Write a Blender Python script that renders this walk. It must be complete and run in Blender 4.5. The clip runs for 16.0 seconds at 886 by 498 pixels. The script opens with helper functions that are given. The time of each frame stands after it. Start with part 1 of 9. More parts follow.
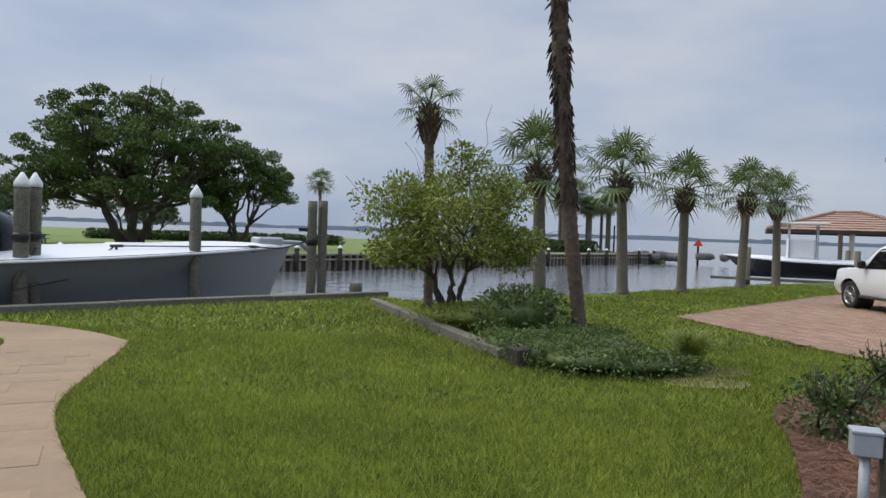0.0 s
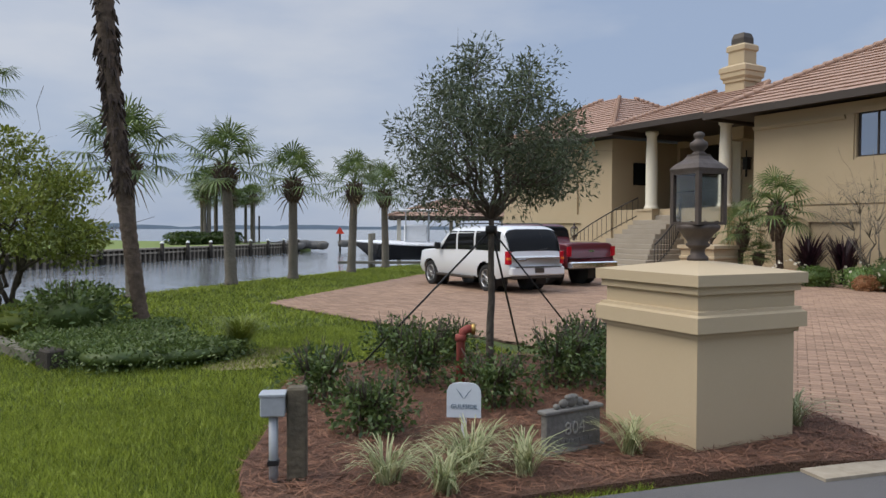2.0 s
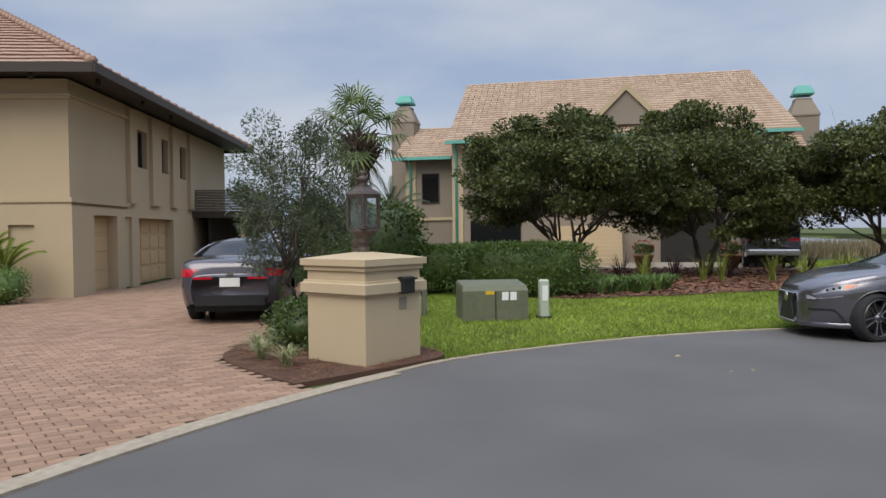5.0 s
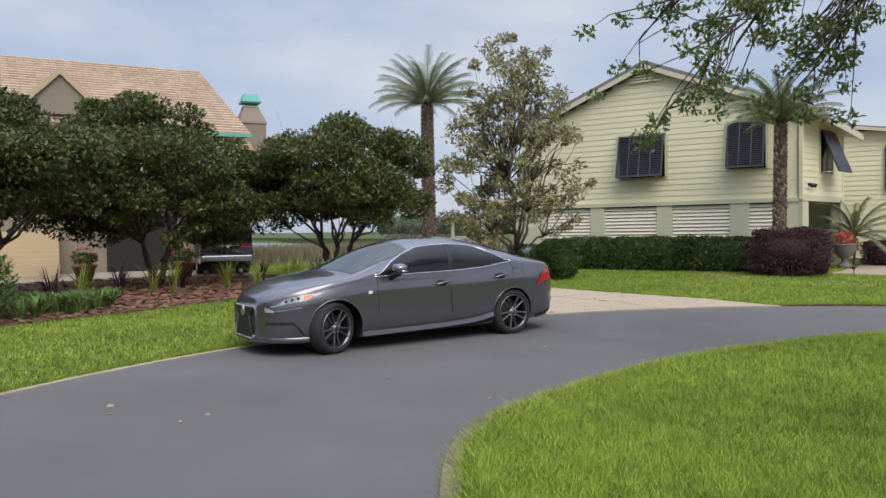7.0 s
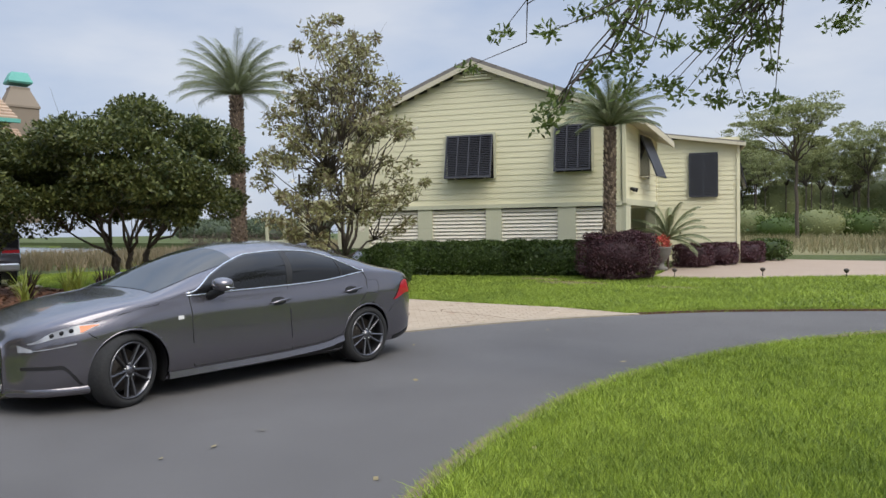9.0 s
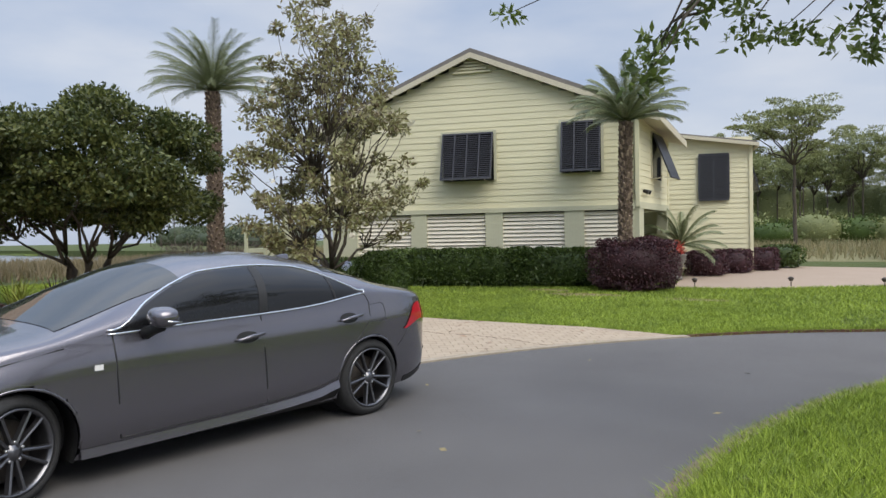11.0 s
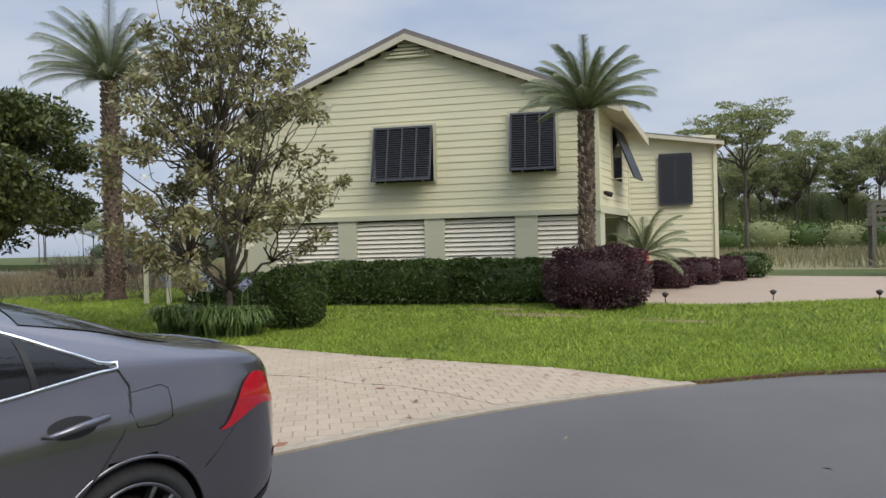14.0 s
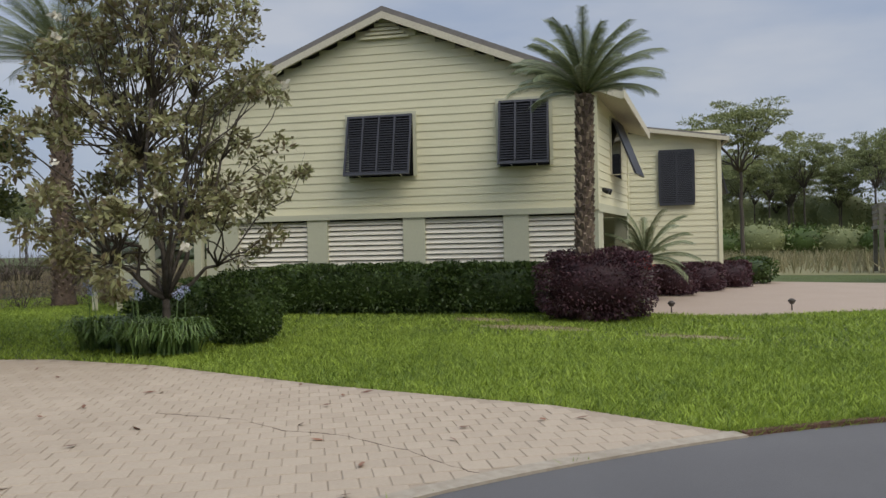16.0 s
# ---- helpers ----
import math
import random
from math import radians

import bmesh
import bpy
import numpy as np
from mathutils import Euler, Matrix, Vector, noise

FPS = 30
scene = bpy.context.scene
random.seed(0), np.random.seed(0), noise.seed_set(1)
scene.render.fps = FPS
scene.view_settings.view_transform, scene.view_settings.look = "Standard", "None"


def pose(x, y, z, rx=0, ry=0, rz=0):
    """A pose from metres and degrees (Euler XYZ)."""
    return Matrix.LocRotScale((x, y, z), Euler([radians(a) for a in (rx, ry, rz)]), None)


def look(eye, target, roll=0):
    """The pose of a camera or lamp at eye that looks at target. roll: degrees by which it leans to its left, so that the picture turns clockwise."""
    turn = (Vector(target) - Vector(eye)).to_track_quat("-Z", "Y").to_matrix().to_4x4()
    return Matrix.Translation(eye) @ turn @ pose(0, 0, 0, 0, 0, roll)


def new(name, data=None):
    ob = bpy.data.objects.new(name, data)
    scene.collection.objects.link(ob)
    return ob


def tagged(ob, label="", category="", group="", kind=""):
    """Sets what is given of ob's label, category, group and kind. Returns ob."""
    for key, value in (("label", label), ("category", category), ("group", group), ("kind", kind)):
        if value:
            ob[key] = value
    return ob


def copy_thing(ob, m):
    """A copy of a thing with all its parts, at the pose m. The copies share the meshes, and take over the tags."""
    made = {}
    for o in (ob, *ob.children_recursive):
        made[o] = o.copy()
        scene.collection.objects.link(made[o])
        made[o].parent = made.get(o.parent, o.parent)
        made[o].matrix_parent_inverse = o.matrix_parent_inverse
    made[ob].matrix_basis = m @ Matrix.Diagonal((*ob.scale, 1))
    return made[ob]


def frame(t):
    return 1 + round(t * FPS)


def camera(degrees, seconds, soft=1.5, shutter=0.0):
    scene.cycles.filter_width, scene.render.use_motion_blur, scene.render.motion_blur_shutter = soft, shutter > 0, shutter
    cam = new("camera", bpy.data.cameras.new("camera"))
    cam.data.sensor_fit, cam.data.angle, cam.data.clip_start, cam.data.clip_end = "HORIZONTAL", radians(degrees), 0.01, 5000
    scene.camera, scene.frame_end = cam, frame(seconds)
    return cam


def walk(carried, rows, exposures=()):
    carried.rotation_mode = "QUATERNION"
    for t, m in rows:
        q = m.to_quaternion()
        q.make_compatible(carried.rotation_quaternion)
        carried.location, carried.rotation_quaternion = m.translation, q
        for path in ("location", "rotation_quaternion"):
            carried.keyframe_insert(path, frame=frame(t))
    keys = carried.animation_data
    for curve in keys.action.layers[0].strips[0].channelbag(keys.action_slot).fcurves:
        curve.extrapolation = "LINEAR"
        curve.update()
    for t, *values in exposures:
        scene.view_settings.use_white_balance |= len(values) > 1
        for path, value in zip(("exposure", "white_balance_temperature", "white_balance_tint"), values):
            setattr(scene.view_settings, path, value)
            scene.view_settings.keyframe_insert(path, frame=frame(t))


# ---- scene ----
cam = camera(62.18, 16.0)
# seconds, x, y, z, yaw, pitch, roll
ROWS = [
    (0, 0.000, 0.000, 1.494, 0.00, -1.27, -1.85),
    (0.5, 0.138, -0.206, 1.501, 3.47, -1.61, -1.30),
    (1, 0.383, -0.414, 1.499, 1.15, -1.89, -0.95),
    (1.5, 0.740, -0.493, 1.499, -11.06, -1.69, -0.64),
    (2, 1.209, -0.474, 1.502, -26.34, -1.55, -0.17),
    (2.5, 1.722, -0.513, 1.500, -41.59, -1.54, -0.01),
    (3, 2.237, -0.578, 1.497, -53.14, -1.51, 0.32),
    (3.5, 2.724, -0.674, 1.494, -62.39, -1.58, 0.38),
    (6, 5.170, -1.382, 1.517, -108.62, -1.37, 0.72),
    (6.5, 5.616, -1.583, 1.512, -119.58, -1.46, 0.76),
    (7, 6.081, -1.825, 1.510, -129.52, -1.46, 0.86),
    (7.5, 6.571, -2.097, 1.507, -136.64, -1.52, 0.79),
    (8, 7.042, -2.377, 1.504, -140.78, -1.45, 0.80),
    (8.5, 7.505, -2.664, 1.500, -143.58, -1.41, 0.82),
    (9, 7.950, -2.943, 1.495, -144.44, -1.36, 0.81),
    (11.5, 9.870, -4.944, 1.504, -146.09, -0.71, 1.12),
    (12, 10.155, -5.400, 1.501, -146.57, -0.58, 1.28),
    (12.5, 10.358, -5.885, 1.497, -147.19, -0.48, 1.30),
    (13, 10.611, -6.383, 1.497, -148.08, -0.37, 1.39),
    (13.5, 10.813, -6.895, 1.501, -148.96, -0.18, 1.46),
    (14, 10.997, -7.397, 1.503, -149.77, -0.18, 1.45),
    (14.5, 11.11, -7.912, 1.505, -150.38, -0.09, 1.45),
    (15, 11.215, -8.39, 1.501, -150.70, -0.11, 1.32),
    (15.5, 11.45, -8.865, 1.496, -151.02, -0.05, 1.29),
    (16, 11.836, -9.271, 1.487, -150.61, 0.00, 1.17),
]
walk(cam, [(t, pose(x, y, z, 90 + pitch, roll, yaw)) for t, x, y, z, yaw, pitch, roll in ROWS],
     exposures=[(0, -0.09), (2.0, -0.08), (3.0, -0.08), (3.7, -0.1), (6.0, 0.04), (7.0, 0.13), (9.0, 0.17), (12.0, 0.13), (14.0, 0.06), (15.0, -0.12), (16, -0.26)])

# ---- world and light ----
world = bpy.data.worlds.new("world")
scene.world = world
world.use_nodes = True
wn, wl = world.node_tree.nodes, world.node_tree.links
SUN_EL, SUN_ROT = radians(50), radians(292)
bg = wn["Background"]
sky = wn.new("ShaderNodeTexSky")
sky.sky_type, sky.sun_disc = "NISHITA", False
sky.sun_elevation, sky.sun_rotation, sky.air_density, sky.dust_density = SUN_EL, SUN_ROT, 1.0, 2.0
tc = wn.new("ShaderNodeTexCoord")
mp = wn.new("ShaderNodeMapping")
mp.inputs["Scale"].default_value = (1.0, 1.0, 3.2)
wl.new(tc.outputs["Generated"], mp.inputs["Vector"])
cn = wn.new("ShaderNodeTexNoise")
cn.inputs["Scale"].default_value, cn.inputs["Detail"].default_value, cn.inputs["Roughness"].default_value = 2.3, 6, 0.5
wl.new(mp.outputs["Vector"], cn.inputs["Vector"])
cr = wn.new("ShaderNodeValToRGB")
cr.color_ramp.elements[0].position, cr.color_ramp.elements[1].position = 0.36, 0.66
cr.color_ramp.elements[0].color, cr.color_ramp.elements[1].color = (3.0, 3.75, 5.2, 1), (5.1, 5.4, 6.05, 1)
wl.new(cn.outputs["Fac"], cr.inputs["Fac"])
mx = wn.new("ShaderNodeMix")
mx.data_type = "RGBA"
mx.inputs["Factor"].default_value = 0.86
wl.new(sky.outputs["Color"], mx.inputs["A"])
wl.new(cr.outputs["Color"], mx.inputs["B"])
# an overcast sky is brighter overhead than at the horizon
sp = wn.new("ShaderNodeSeparateXYZ")
wl.new(tc.outputs["Generated"], sp.inputs[0])
mr = wn.new("ShaderNodeMapRange")
mr.interpolation_type = "SMOOTHSTEP"
mr.inputs["From Min"].default_value, mr.inputs["From Max"].default_value = 0.3, 0.9
mr.inputs["To Min"].default_value, mr.inputs["To Max"].default_value = 1.0, 2.6
wl.new(sp.outputs["Z"], mr.inputs["Value"])
vm = wn.new("ShaderNodeVectorMath")
vm.operation = "SCALE"
wl.new(mx.outputs["Result"], vm.inputs[0])
wl.new(mr.outputs["Result"], vm.inputs["Scale"])
wl.new(vm.outputs["Vector"], bg.inputs["Color"])
bg.inputs["Strength"].default_value = 0.122
sun = bpy.data.lights.new("sun", "SUN")
sun.energy, sun.angle, sun.color = 2.3, radians(48), (1.0, 0.93, 0.80)
sun_ob = new("sun", sun)
sun_ob.matrix_world = look((0, 0, 60), (30 * math.sin(radians(112)), 30 * math.cos(radians(112)), 60 - 30 * math.tan(SUN_EL)))


# ---- mesh helpers ----
class Mb:
    """Gathers vertices and faces of one mesh."""

    def __init__(self, m=None):
        self.v, self.f, self.s, self.m = [], [], [], m or Matrix.Identity(4)

    def add(self, vs, fs, smooth=False):
        k = len(self.v)
        self.v += [tuple(self.m @ Vector(p)) for p in vs]
        self.f += [tuple(i + k for i in f) for f in fs]
        self.s += [smooth] * len(fs)
        return self

    def box(self, x0, x1, y0, y1, z0, z1, c=0.0):
        if c <= 0:
            vs = [(x, y, z) for z in (z0, z1) for x, y in ((x0, y0), (x1, y0), (x1, y1), (x0, y1))]
            return self.add(vs, [(3, 2, 1, 0), (4, 5, 6, 7), (0, 1, 5, 4), (1, 2, 6, 5), (2, 3, 7, 6), (3, 0, 4, 7)])
        vs, n = [], 8
        for z, d in ((z0, c), (z0 + c, 0), (z1 - c, 0), (z1, c)):
            a, b, e, g = x0 + d, x1 - d, y0 + d, y1 - d
            q = c if d == 0 else c * 0.6
            vs += [(p, r, z) for p, r in ((a + q, e), (b - q, e), (b, e + q), (b, g - q), (b - q, g), (a + q, g), (a, g - q), (a, e + q))]
        fs = [tuple(range(7, -1, -1)), tuple(range(24, 32))]
        for k in range(3):
            fs += [(k * 8 + i, k * 8 + (i + 1) % 8, k * 8 + 8 + (i + 1) % 8, k * 8 + 8 + i) for i in range(8)]
        return self.add(vs, fs)

    def prism(self, pts, z0, z1):
        n = len(pts)
        vs = [(x, y, z0) for x, y in pts] + [(x, y, z1) for x, y in pts]
        return self.add(vs, [tuple(range(n - 1, -1, -1)), tuple(range(n, 2 * n))] + [(i, (i + 1) % n, n + (i + 1) % n, n + i) for i in range(n)])

    def lathe(self, prof, n=16, x=0, y=0, smooth=True, square=False):
        vs, fs = [], []
        for r, z in prof:
            for i in range(n):
                a = 2 * math.pi * (i + 0.5) / n
                k = 1 / max(abs(math.cos(a)), abs(math.sin(a))) if square else 1
                vs.append((x + r * k * math.cos(a), y + r * k * math.sin(a), z))
        for k in range(len(prof) - 1):
            fs += [(k * n + i, k * n + (i + 1) % n, (k + 1) * n + (i + 1) % n, (k + 1) * n + i) for i in range(n)]
        fs += [tuple(range(n - 1, -1, -1)), tuple(range((len(prof) - 1) * n, len(prof) * n))]
        return self.add(vs, fs, smooth)

    def tube(self, pts, radii, n=8, smooth=True):
        pts = [Vector(p) for p in pts]
        if not isinstance(radii, (list, tuple)):
            radii = [radii] * len(pts)
        vs, fs = [], []
        up = Vector((0.13, 0.31, 0.94))
        for k, p in enumerate(pts):
            d = (pts[min(k + 1, len(pts) - 1)] - pts[max(k - 1, 0)]).normalized()
            a = d.cross(up)
            a = a.normalized() if a.length > 0.05 else d.cross(Vector((1, 0, 0))).normalized()
            b = d.cross(a)
            vs += [tuple(p + radii[k] * (a * math.cos(2 * math.pi * i / n) + b * math.sin(2 * math.pi * i / n))) for i in range(n)]
        for k in range(len(pts) - 1):
            fs += [(k * n + i, (k + 1) * n + i, (k + 1) * n + (i + 1) % n, k * n + (i + 1) % n) for i in range(n)]
        fs += [tuple(range(n)), tuple(range((len(pts) - 1) * n, len(pts) * n))[::-1]]
        return self.add(vs, fs, smooth)

    def mesh(self, name):
        me = bpy.data.meshes.new(name)
        me.from_pydata(self.v, [], self.f)
        if any(self.s):
            me.polygons.foreach_set("use_smooth", self.s)
        me.update()
        return me


def part(name, mb, material, parent=None, label=""):
    me = mb if isinstance(mb, bpy.types.Mesh) else mb.mesh(name)
    if material and not me.materials:
        me.materials.append(material)
    ob = new(name, me)
    if parent:
        ob.parent = parent
    if label:
        ob["label"] = label
    return ob


def pieces(name, mb, material, parent=None, label=""):
    """Each connected piece of a gathered mesh becomes a part of its own."""
    root = list(range(len(mb.v)))

    def top(k):
        while root[k] != k:
            root[k] = root[root[k]]
            k = root[k]
        return k
    for f in mb.f:
        for k in f[1:]:
            root[top(k)] = top(f[0])
    groups = {}
    for f, sm in zip(mb.f, mb.s):
        groups.setdefault(top(f[0]), []).append((f, sm))
    for fs in groups.values():
        used = sorted({k for f, _ in fs for k in f})
        at = {k: i for i, k in enumerate(used)}
        q = Mb()
        q.v, q.f, q.s = [mb.v[k] for k in used], [tuple(at[k] for k in f) for f, _ in fs], [sm for _, sm in fs]
        part(name, q, material, parent, label)


def thing(name, label, category, m=None, group=""):
    ob = new(name)
    ob.empty_display_size = 0.1
    if m is not None:
        ob.matrix_world = m
    return tagged(ob, label, category, group)


def structure(name, mb, material, label, category):
    return tagged(part(name, mb, material), label, category, kind="structure")


def fast_mesh(name, verts, faces_n, smooth=False):
    """verts: (n*k, 3) array, every k of them one face."""
    me = bpy.data.meshes.new(name)
    n = len(verts)
    me.vertices.add(n)
    me.vertices.foreach_set("co", np.ascontiguousarray(verts, dtype=np.float32).ravel())
    me.loops.add(n)
    me.loops.foreach_set("vertex_index", np.arange(n, dtype=np.int32))
    me.polygons.add(n // faces_n)
    me.polygons.foreach_set("loop_start", np.arange(0, n, faces_n, dtype=np.int32))
    me.update(calc_edges=True)
    return me


# ---- materials ----
def material(name, a, b=None, rough=0.8, metal=0.0, fine=40, coarse=1.5, bump=0.15, dirt=0.35, spec=0.4, clear=0.0, rand=0.0, trans=0.0, depth=0.02, island=False):
    """Two tints mixed by a fine and a coarse noise, with relief."""
    m = bpy.data.materials.new(name)
    m.use_nodes = True
    N, L = m.node_tree.nodes, m.node_tree.links
    p = N["Principled BSDF"]
    b = b or tuple(c * 0.75 for c in a)
    co = N.new("ShaderNodeTexCoord")
    nf, nc = N.new("ShaderNodeTexNoise"), N.new("ShaderNodeTexNoise")
    for q, s, d in ((nf, fine, 4), (nc, coarse, 5)):
        q.inputs["Scale"].default_value, q.inputs["Detail"].default_value = s, d
        L.new(co.outputs["Object"], q.inputs["Vector"])
    ma = N.new("ShaderNodeMath")
    ma.operation = "MULTIPLY_ADD"
    L.new(nc.outputs["Fac"], ma.inputs[0])
    ma.inputs[1].default_value = 2.2 * dirt
    mb_ = N.new("ShaderNodeMath")
    mb_.operation = "MULTIPLY_ADD"
    L.new(nf.outputs["Fac"], mb_.inputs[0])
    mb_.inputs[1].default_value, mb_.inputs[2].default_value = 2.2 * (1 - dirt), -0.6
    L.new(mb_.outputs[0], ma.inputs[2])
    last = ma
    if rand:
        info = N.new("ShaderNodeNewGeometry" if island else "ShaderNodeObjectInfo")
        mr = N.new("ShaderNodeMath")
        mr.operation = "MULTIPLY_ADD"
        L.new(info.outputs["Random Per Island" if island else "Random"], mr.inputs[0])
        mr.inputs[1].default_value = 2 * rand
        sub = N.new("ShaderNodeMath")
        sub.operation = "SUBTRACT"
        L.new(ma.outputs[0], sub.inputs[0])
        sub.inputs[1].default_value = rand
        L.new(sub.outputs[0], mr.inputs[2])
        last = mr
    ra = N.new("ShaderNodeMix")
    ra.data_type, ra.clamp_factor = "RGBA", True
    ra.inputs["A"].default_value, ra.inputs["B"].default_value = (*a, 1), (*b, 1)
    L.new(last.outputs[0], ra.inputs["Factor"])
    L.new(ra.outputs["Result"], p.inputs["Base Color"])
    p.inputs["Roughness"].default_value, p.inputs["Metallic"].default_value = rough, metal
    p.inputs["Specular IOR Level"].default_value, p.inputs["Coat Weight"].default_value = spec, clear
    p.inputs["Coat Roughness"].default_value = 0.04
    if bump:
        bu = N.new("ShaderNodeBump")
        bu.inputs["Strength"].default_value, bu.inputs["Distance"].default_value = bump, depth
        L.new(nf.outputs["Fac"], bu.inputs["Height"])
        L.new(bu.outputs["Normal"], p.inputs["Normal"])
    if trans:
        tr, ad = N.new("ShaderNodeBsdfTranslucent"), N.new("ShaderNodeMixShader")
        L.new(ra.outputs["Result"], tr.inputs["Color"])
        ad.inputs[0].default_value = trans
        L.new(p.outputs[0], ad.inputs[1])
        L.new(tr.outputs[0], ad.inputs[2])
        L.new(ad.outputs[0], N["Material Output"].inputs["Surface"])
    return m


def leafy(name, a, b, rough=0.5, trans=0.25, spec=0.35):
    return material(name, a, b, rough, fine=9, coarse=0.7, bump=0, dirt=0.35, rand=0.5, trans=trans, spec=spec, island=True)


ASPHALT = material("asphalt", (0.15, 0.143, 0.139), (0.076, 0.072, 0.071), 0.9, fine=150, coarse=0.6, bump=0.8, dirt=0.42, depth=0.008)
CONCRETE = material("concrete", (0.40, 0.35, 0.28), (0.26, 0.22, 0.17), 0.9, fine=60, coarse=1.2, bump=0.25)
STAMPED = material("stamped concrete", (0.34, 0.23, 0.135), (0.2, 0.14, 0.09), 0.75, fine=9, coarse=0.8, bump=0.5, dirt=0.7)
SOIL = material("lawn soil", (0.09, 0.115, 0.024), (0.04, 0.054, 0.013), 0.95, fine=55, coarse=0.6, bump=0.6, depth=0.03)
FARGRASS = material("far grass", (0.17, 0.22, 0.05), (0.12, 0.16, 0.04), 0.95, fine=6, coarse=0.08, bump=0.3)
MARSH = material("marsh grass", (0.24, 0.20, 0.11), (0.15, 0.16, 0.06), 0.95, fine=3, coarse=0.15, bump=0.5, depth=0.2)
MULCH = material("pine straw", (0.19, 0.1, 0.062), (0.08, 0.042, 0.028), 0.95, fine=70, coarse=2, bump=1.0, depth=0.04)
STUCCO = material("tan stucco", (0.49, 0.39, 0.255), (0.425, 0.335, 0.215), 0.9, fine=150, coarse=0.5, bump=0.25, dirt=0.6, depth=0.004)
STUCCO_DARK = material("taupe stucco", (0.27, 0.225, 0.178), (0.22, 0.183, 0.145), 0.9, fine=120, coarse=0.5, bump=0.2, dirt=0.6, depth=0.004)
GARAGE = material("garage door paint", (0.52, 0.37, 0.20), (0.47, 0.33, 0.18), 0.6, fine=30, coarse=0.8, bump=0.05)
TILE = material("clay roof tile", (0.36, 0.20, 0.125), (0.25, 0.135, 0.085), 0.85, fine=12, coarse=0.7, bump=0.25, rand=0.35)
TILE_S = material("clay roof tile rows", (0.40, 0.265, 0.2), (0.3, 0.19, 0.14), 0.85, fine=12, coarse=0.7, bump=0.2, rand=0.12, island=True)
TILE_PALE = material("pale roof tile", (0.47, 0.355, 0.26), (0.33, 0.235, 0.17), 0.85, fine=12, coarse=0.7, bump=0.25, rand=0.3, island=True)
EAVE = material("dark brown eave paint", (0.055, 0.042, 0.033), (0.04, 0.03, 0.025), 0.6, bump=0.05)
DARKMETAL = material("dark bronze metal", (0.05, 0.043, 0.038), (0.10, 0.085, 0.07), 0.55, 0.5, fine=25, coarse=3, bump=0.15)
BLACK = material("black plastic", (0.012, 0.012, 0.013), (0.02, 0.02, 0.02), 0.5, bump=0.05)
RUBBER = material("tyre rubber", (0.016, 0.016, 0.017), (0.03, 0.03, 0.03), 0.85, bump=0.2)
WHITE = material("white paint", (0.78, 0.78, 0.76), (0.70, 0.70, 0.67), 0.5, fine=20, coarse=1, bump=0.05)
CREAM = material("cream paint", (0.76, 0.71, 0.58), (0.69, 0.64, 0.52), 0.6, fine=20, coarse=1, bump=0.05)
SIDING = material("sage yellow siding paint", (0.70, 0.66, 0.45), (0.62, 0.585, 0.40), 0.65, fine=25, coarse=0.7, bump=0.08, dirt=0.6, rand=0.15)
SIDING_POST = material("sage green trim paint", (0.54, 0.53, 0.38), (0.47, 0.46, 0.33), 0.7, fine=25, coarse=0.8, bump=0.08)
SHUTTER = material("charcoal shutter paint", (0.045, 0.046, 0.055), (0.03, 0.031, 0.038), 0.45, bump=0.05)
SHINGLE = material("grey shingle", (0.22, 0.20, 0.185), (0.14, 0.13, 0.12), 0.9, fine=30, coarse=2, bump=0.4)
TEAL = material("teal copper", (0.10, 0.36, 0.31), (0.15, 0.42, 0.36), 0.6, fine=15, coarse=2, bump=0.1)
BRICK = material("brick paver", (0.35, 0.225, 0.15), (0.22, 0.138, 0.092), 0.9, fine=40, coarse=0.35, bump=0.35, dirt=0.55, rand=0.45, depth=0.006)
BRICK_S = material("brick paver field", (0.35, 0.225, 0.15), (0.22, 0.138, 0.092), 0.9, fine=40, coarse=0.35, bump=0.35, dirt=0.55, rand=0.45, island=True, depth=0.006)
SAND = material("joint sand", (0.15, 0.105, 0.075), (0.10, 0.07, 0.05), 0.95, fine=80, coarse=1, bump=0.2)
PAVER2 = material("pale paver", (0.42, 0.34, 0.25), (0.34, 0.27, 0.195), 0.9, fine=40, coarse=0.5, bump=0.3, dirt=0.55, rand=0.25, depth=0.006)
PAVER2_S = material("pale paver field", (0.42, 0.34, 0.25), (0.34, 0.27, 0.195), 0.9, fine=40, coarse=0.5, bump=0.3, dirt=0.55, rand=0.25, island=True, depth=0.006)
OLDWOOD = material("weathered timber", (0.21, 0.195, 0.155), (0.085, 0.078, 0.058), 0.95, fine=22, coarse=2.5, bump=0.6)
DARKWOOD = material("dark timber", (0.055, 0.045, 0.035), (0.03, 0.025, 0.02), 0.9, fine=25, coarse=2, bump=0.5)
BARK = material("grey bark", (0.12, 0.1, 0.078), (0.045, 0.036, 0.028), 0.95, fine=18, coarse=3, bump=0.9, depth=0.03)
PALMBARK = material("palm bark", (0.16, 0.115, 0.085), (0.06, 0.042, 0.032), 0.95, fine=16, coarse=3, bump=0.9, depth=0.03)
PALMGREY = material("smooth palm trunk", (0.215, 0.19, 0.155), (0.11, 0.095, 0.075), 0.95, fine=20, coarse=2, bump=0.6)
HULL = material("grey hull paint", (0.30, 0.31, 0.33), (0.27, 0.28, 0.30), 0.25, fine=8, coarse=0.6, bump=0.0, clear=0.4)
GEL = material("white gelcoat", (0.78, 0.79, 0.80), (0.72, 0.73, 0.75), 0.3, fine=8, coarse=0.6, bump=0.0)


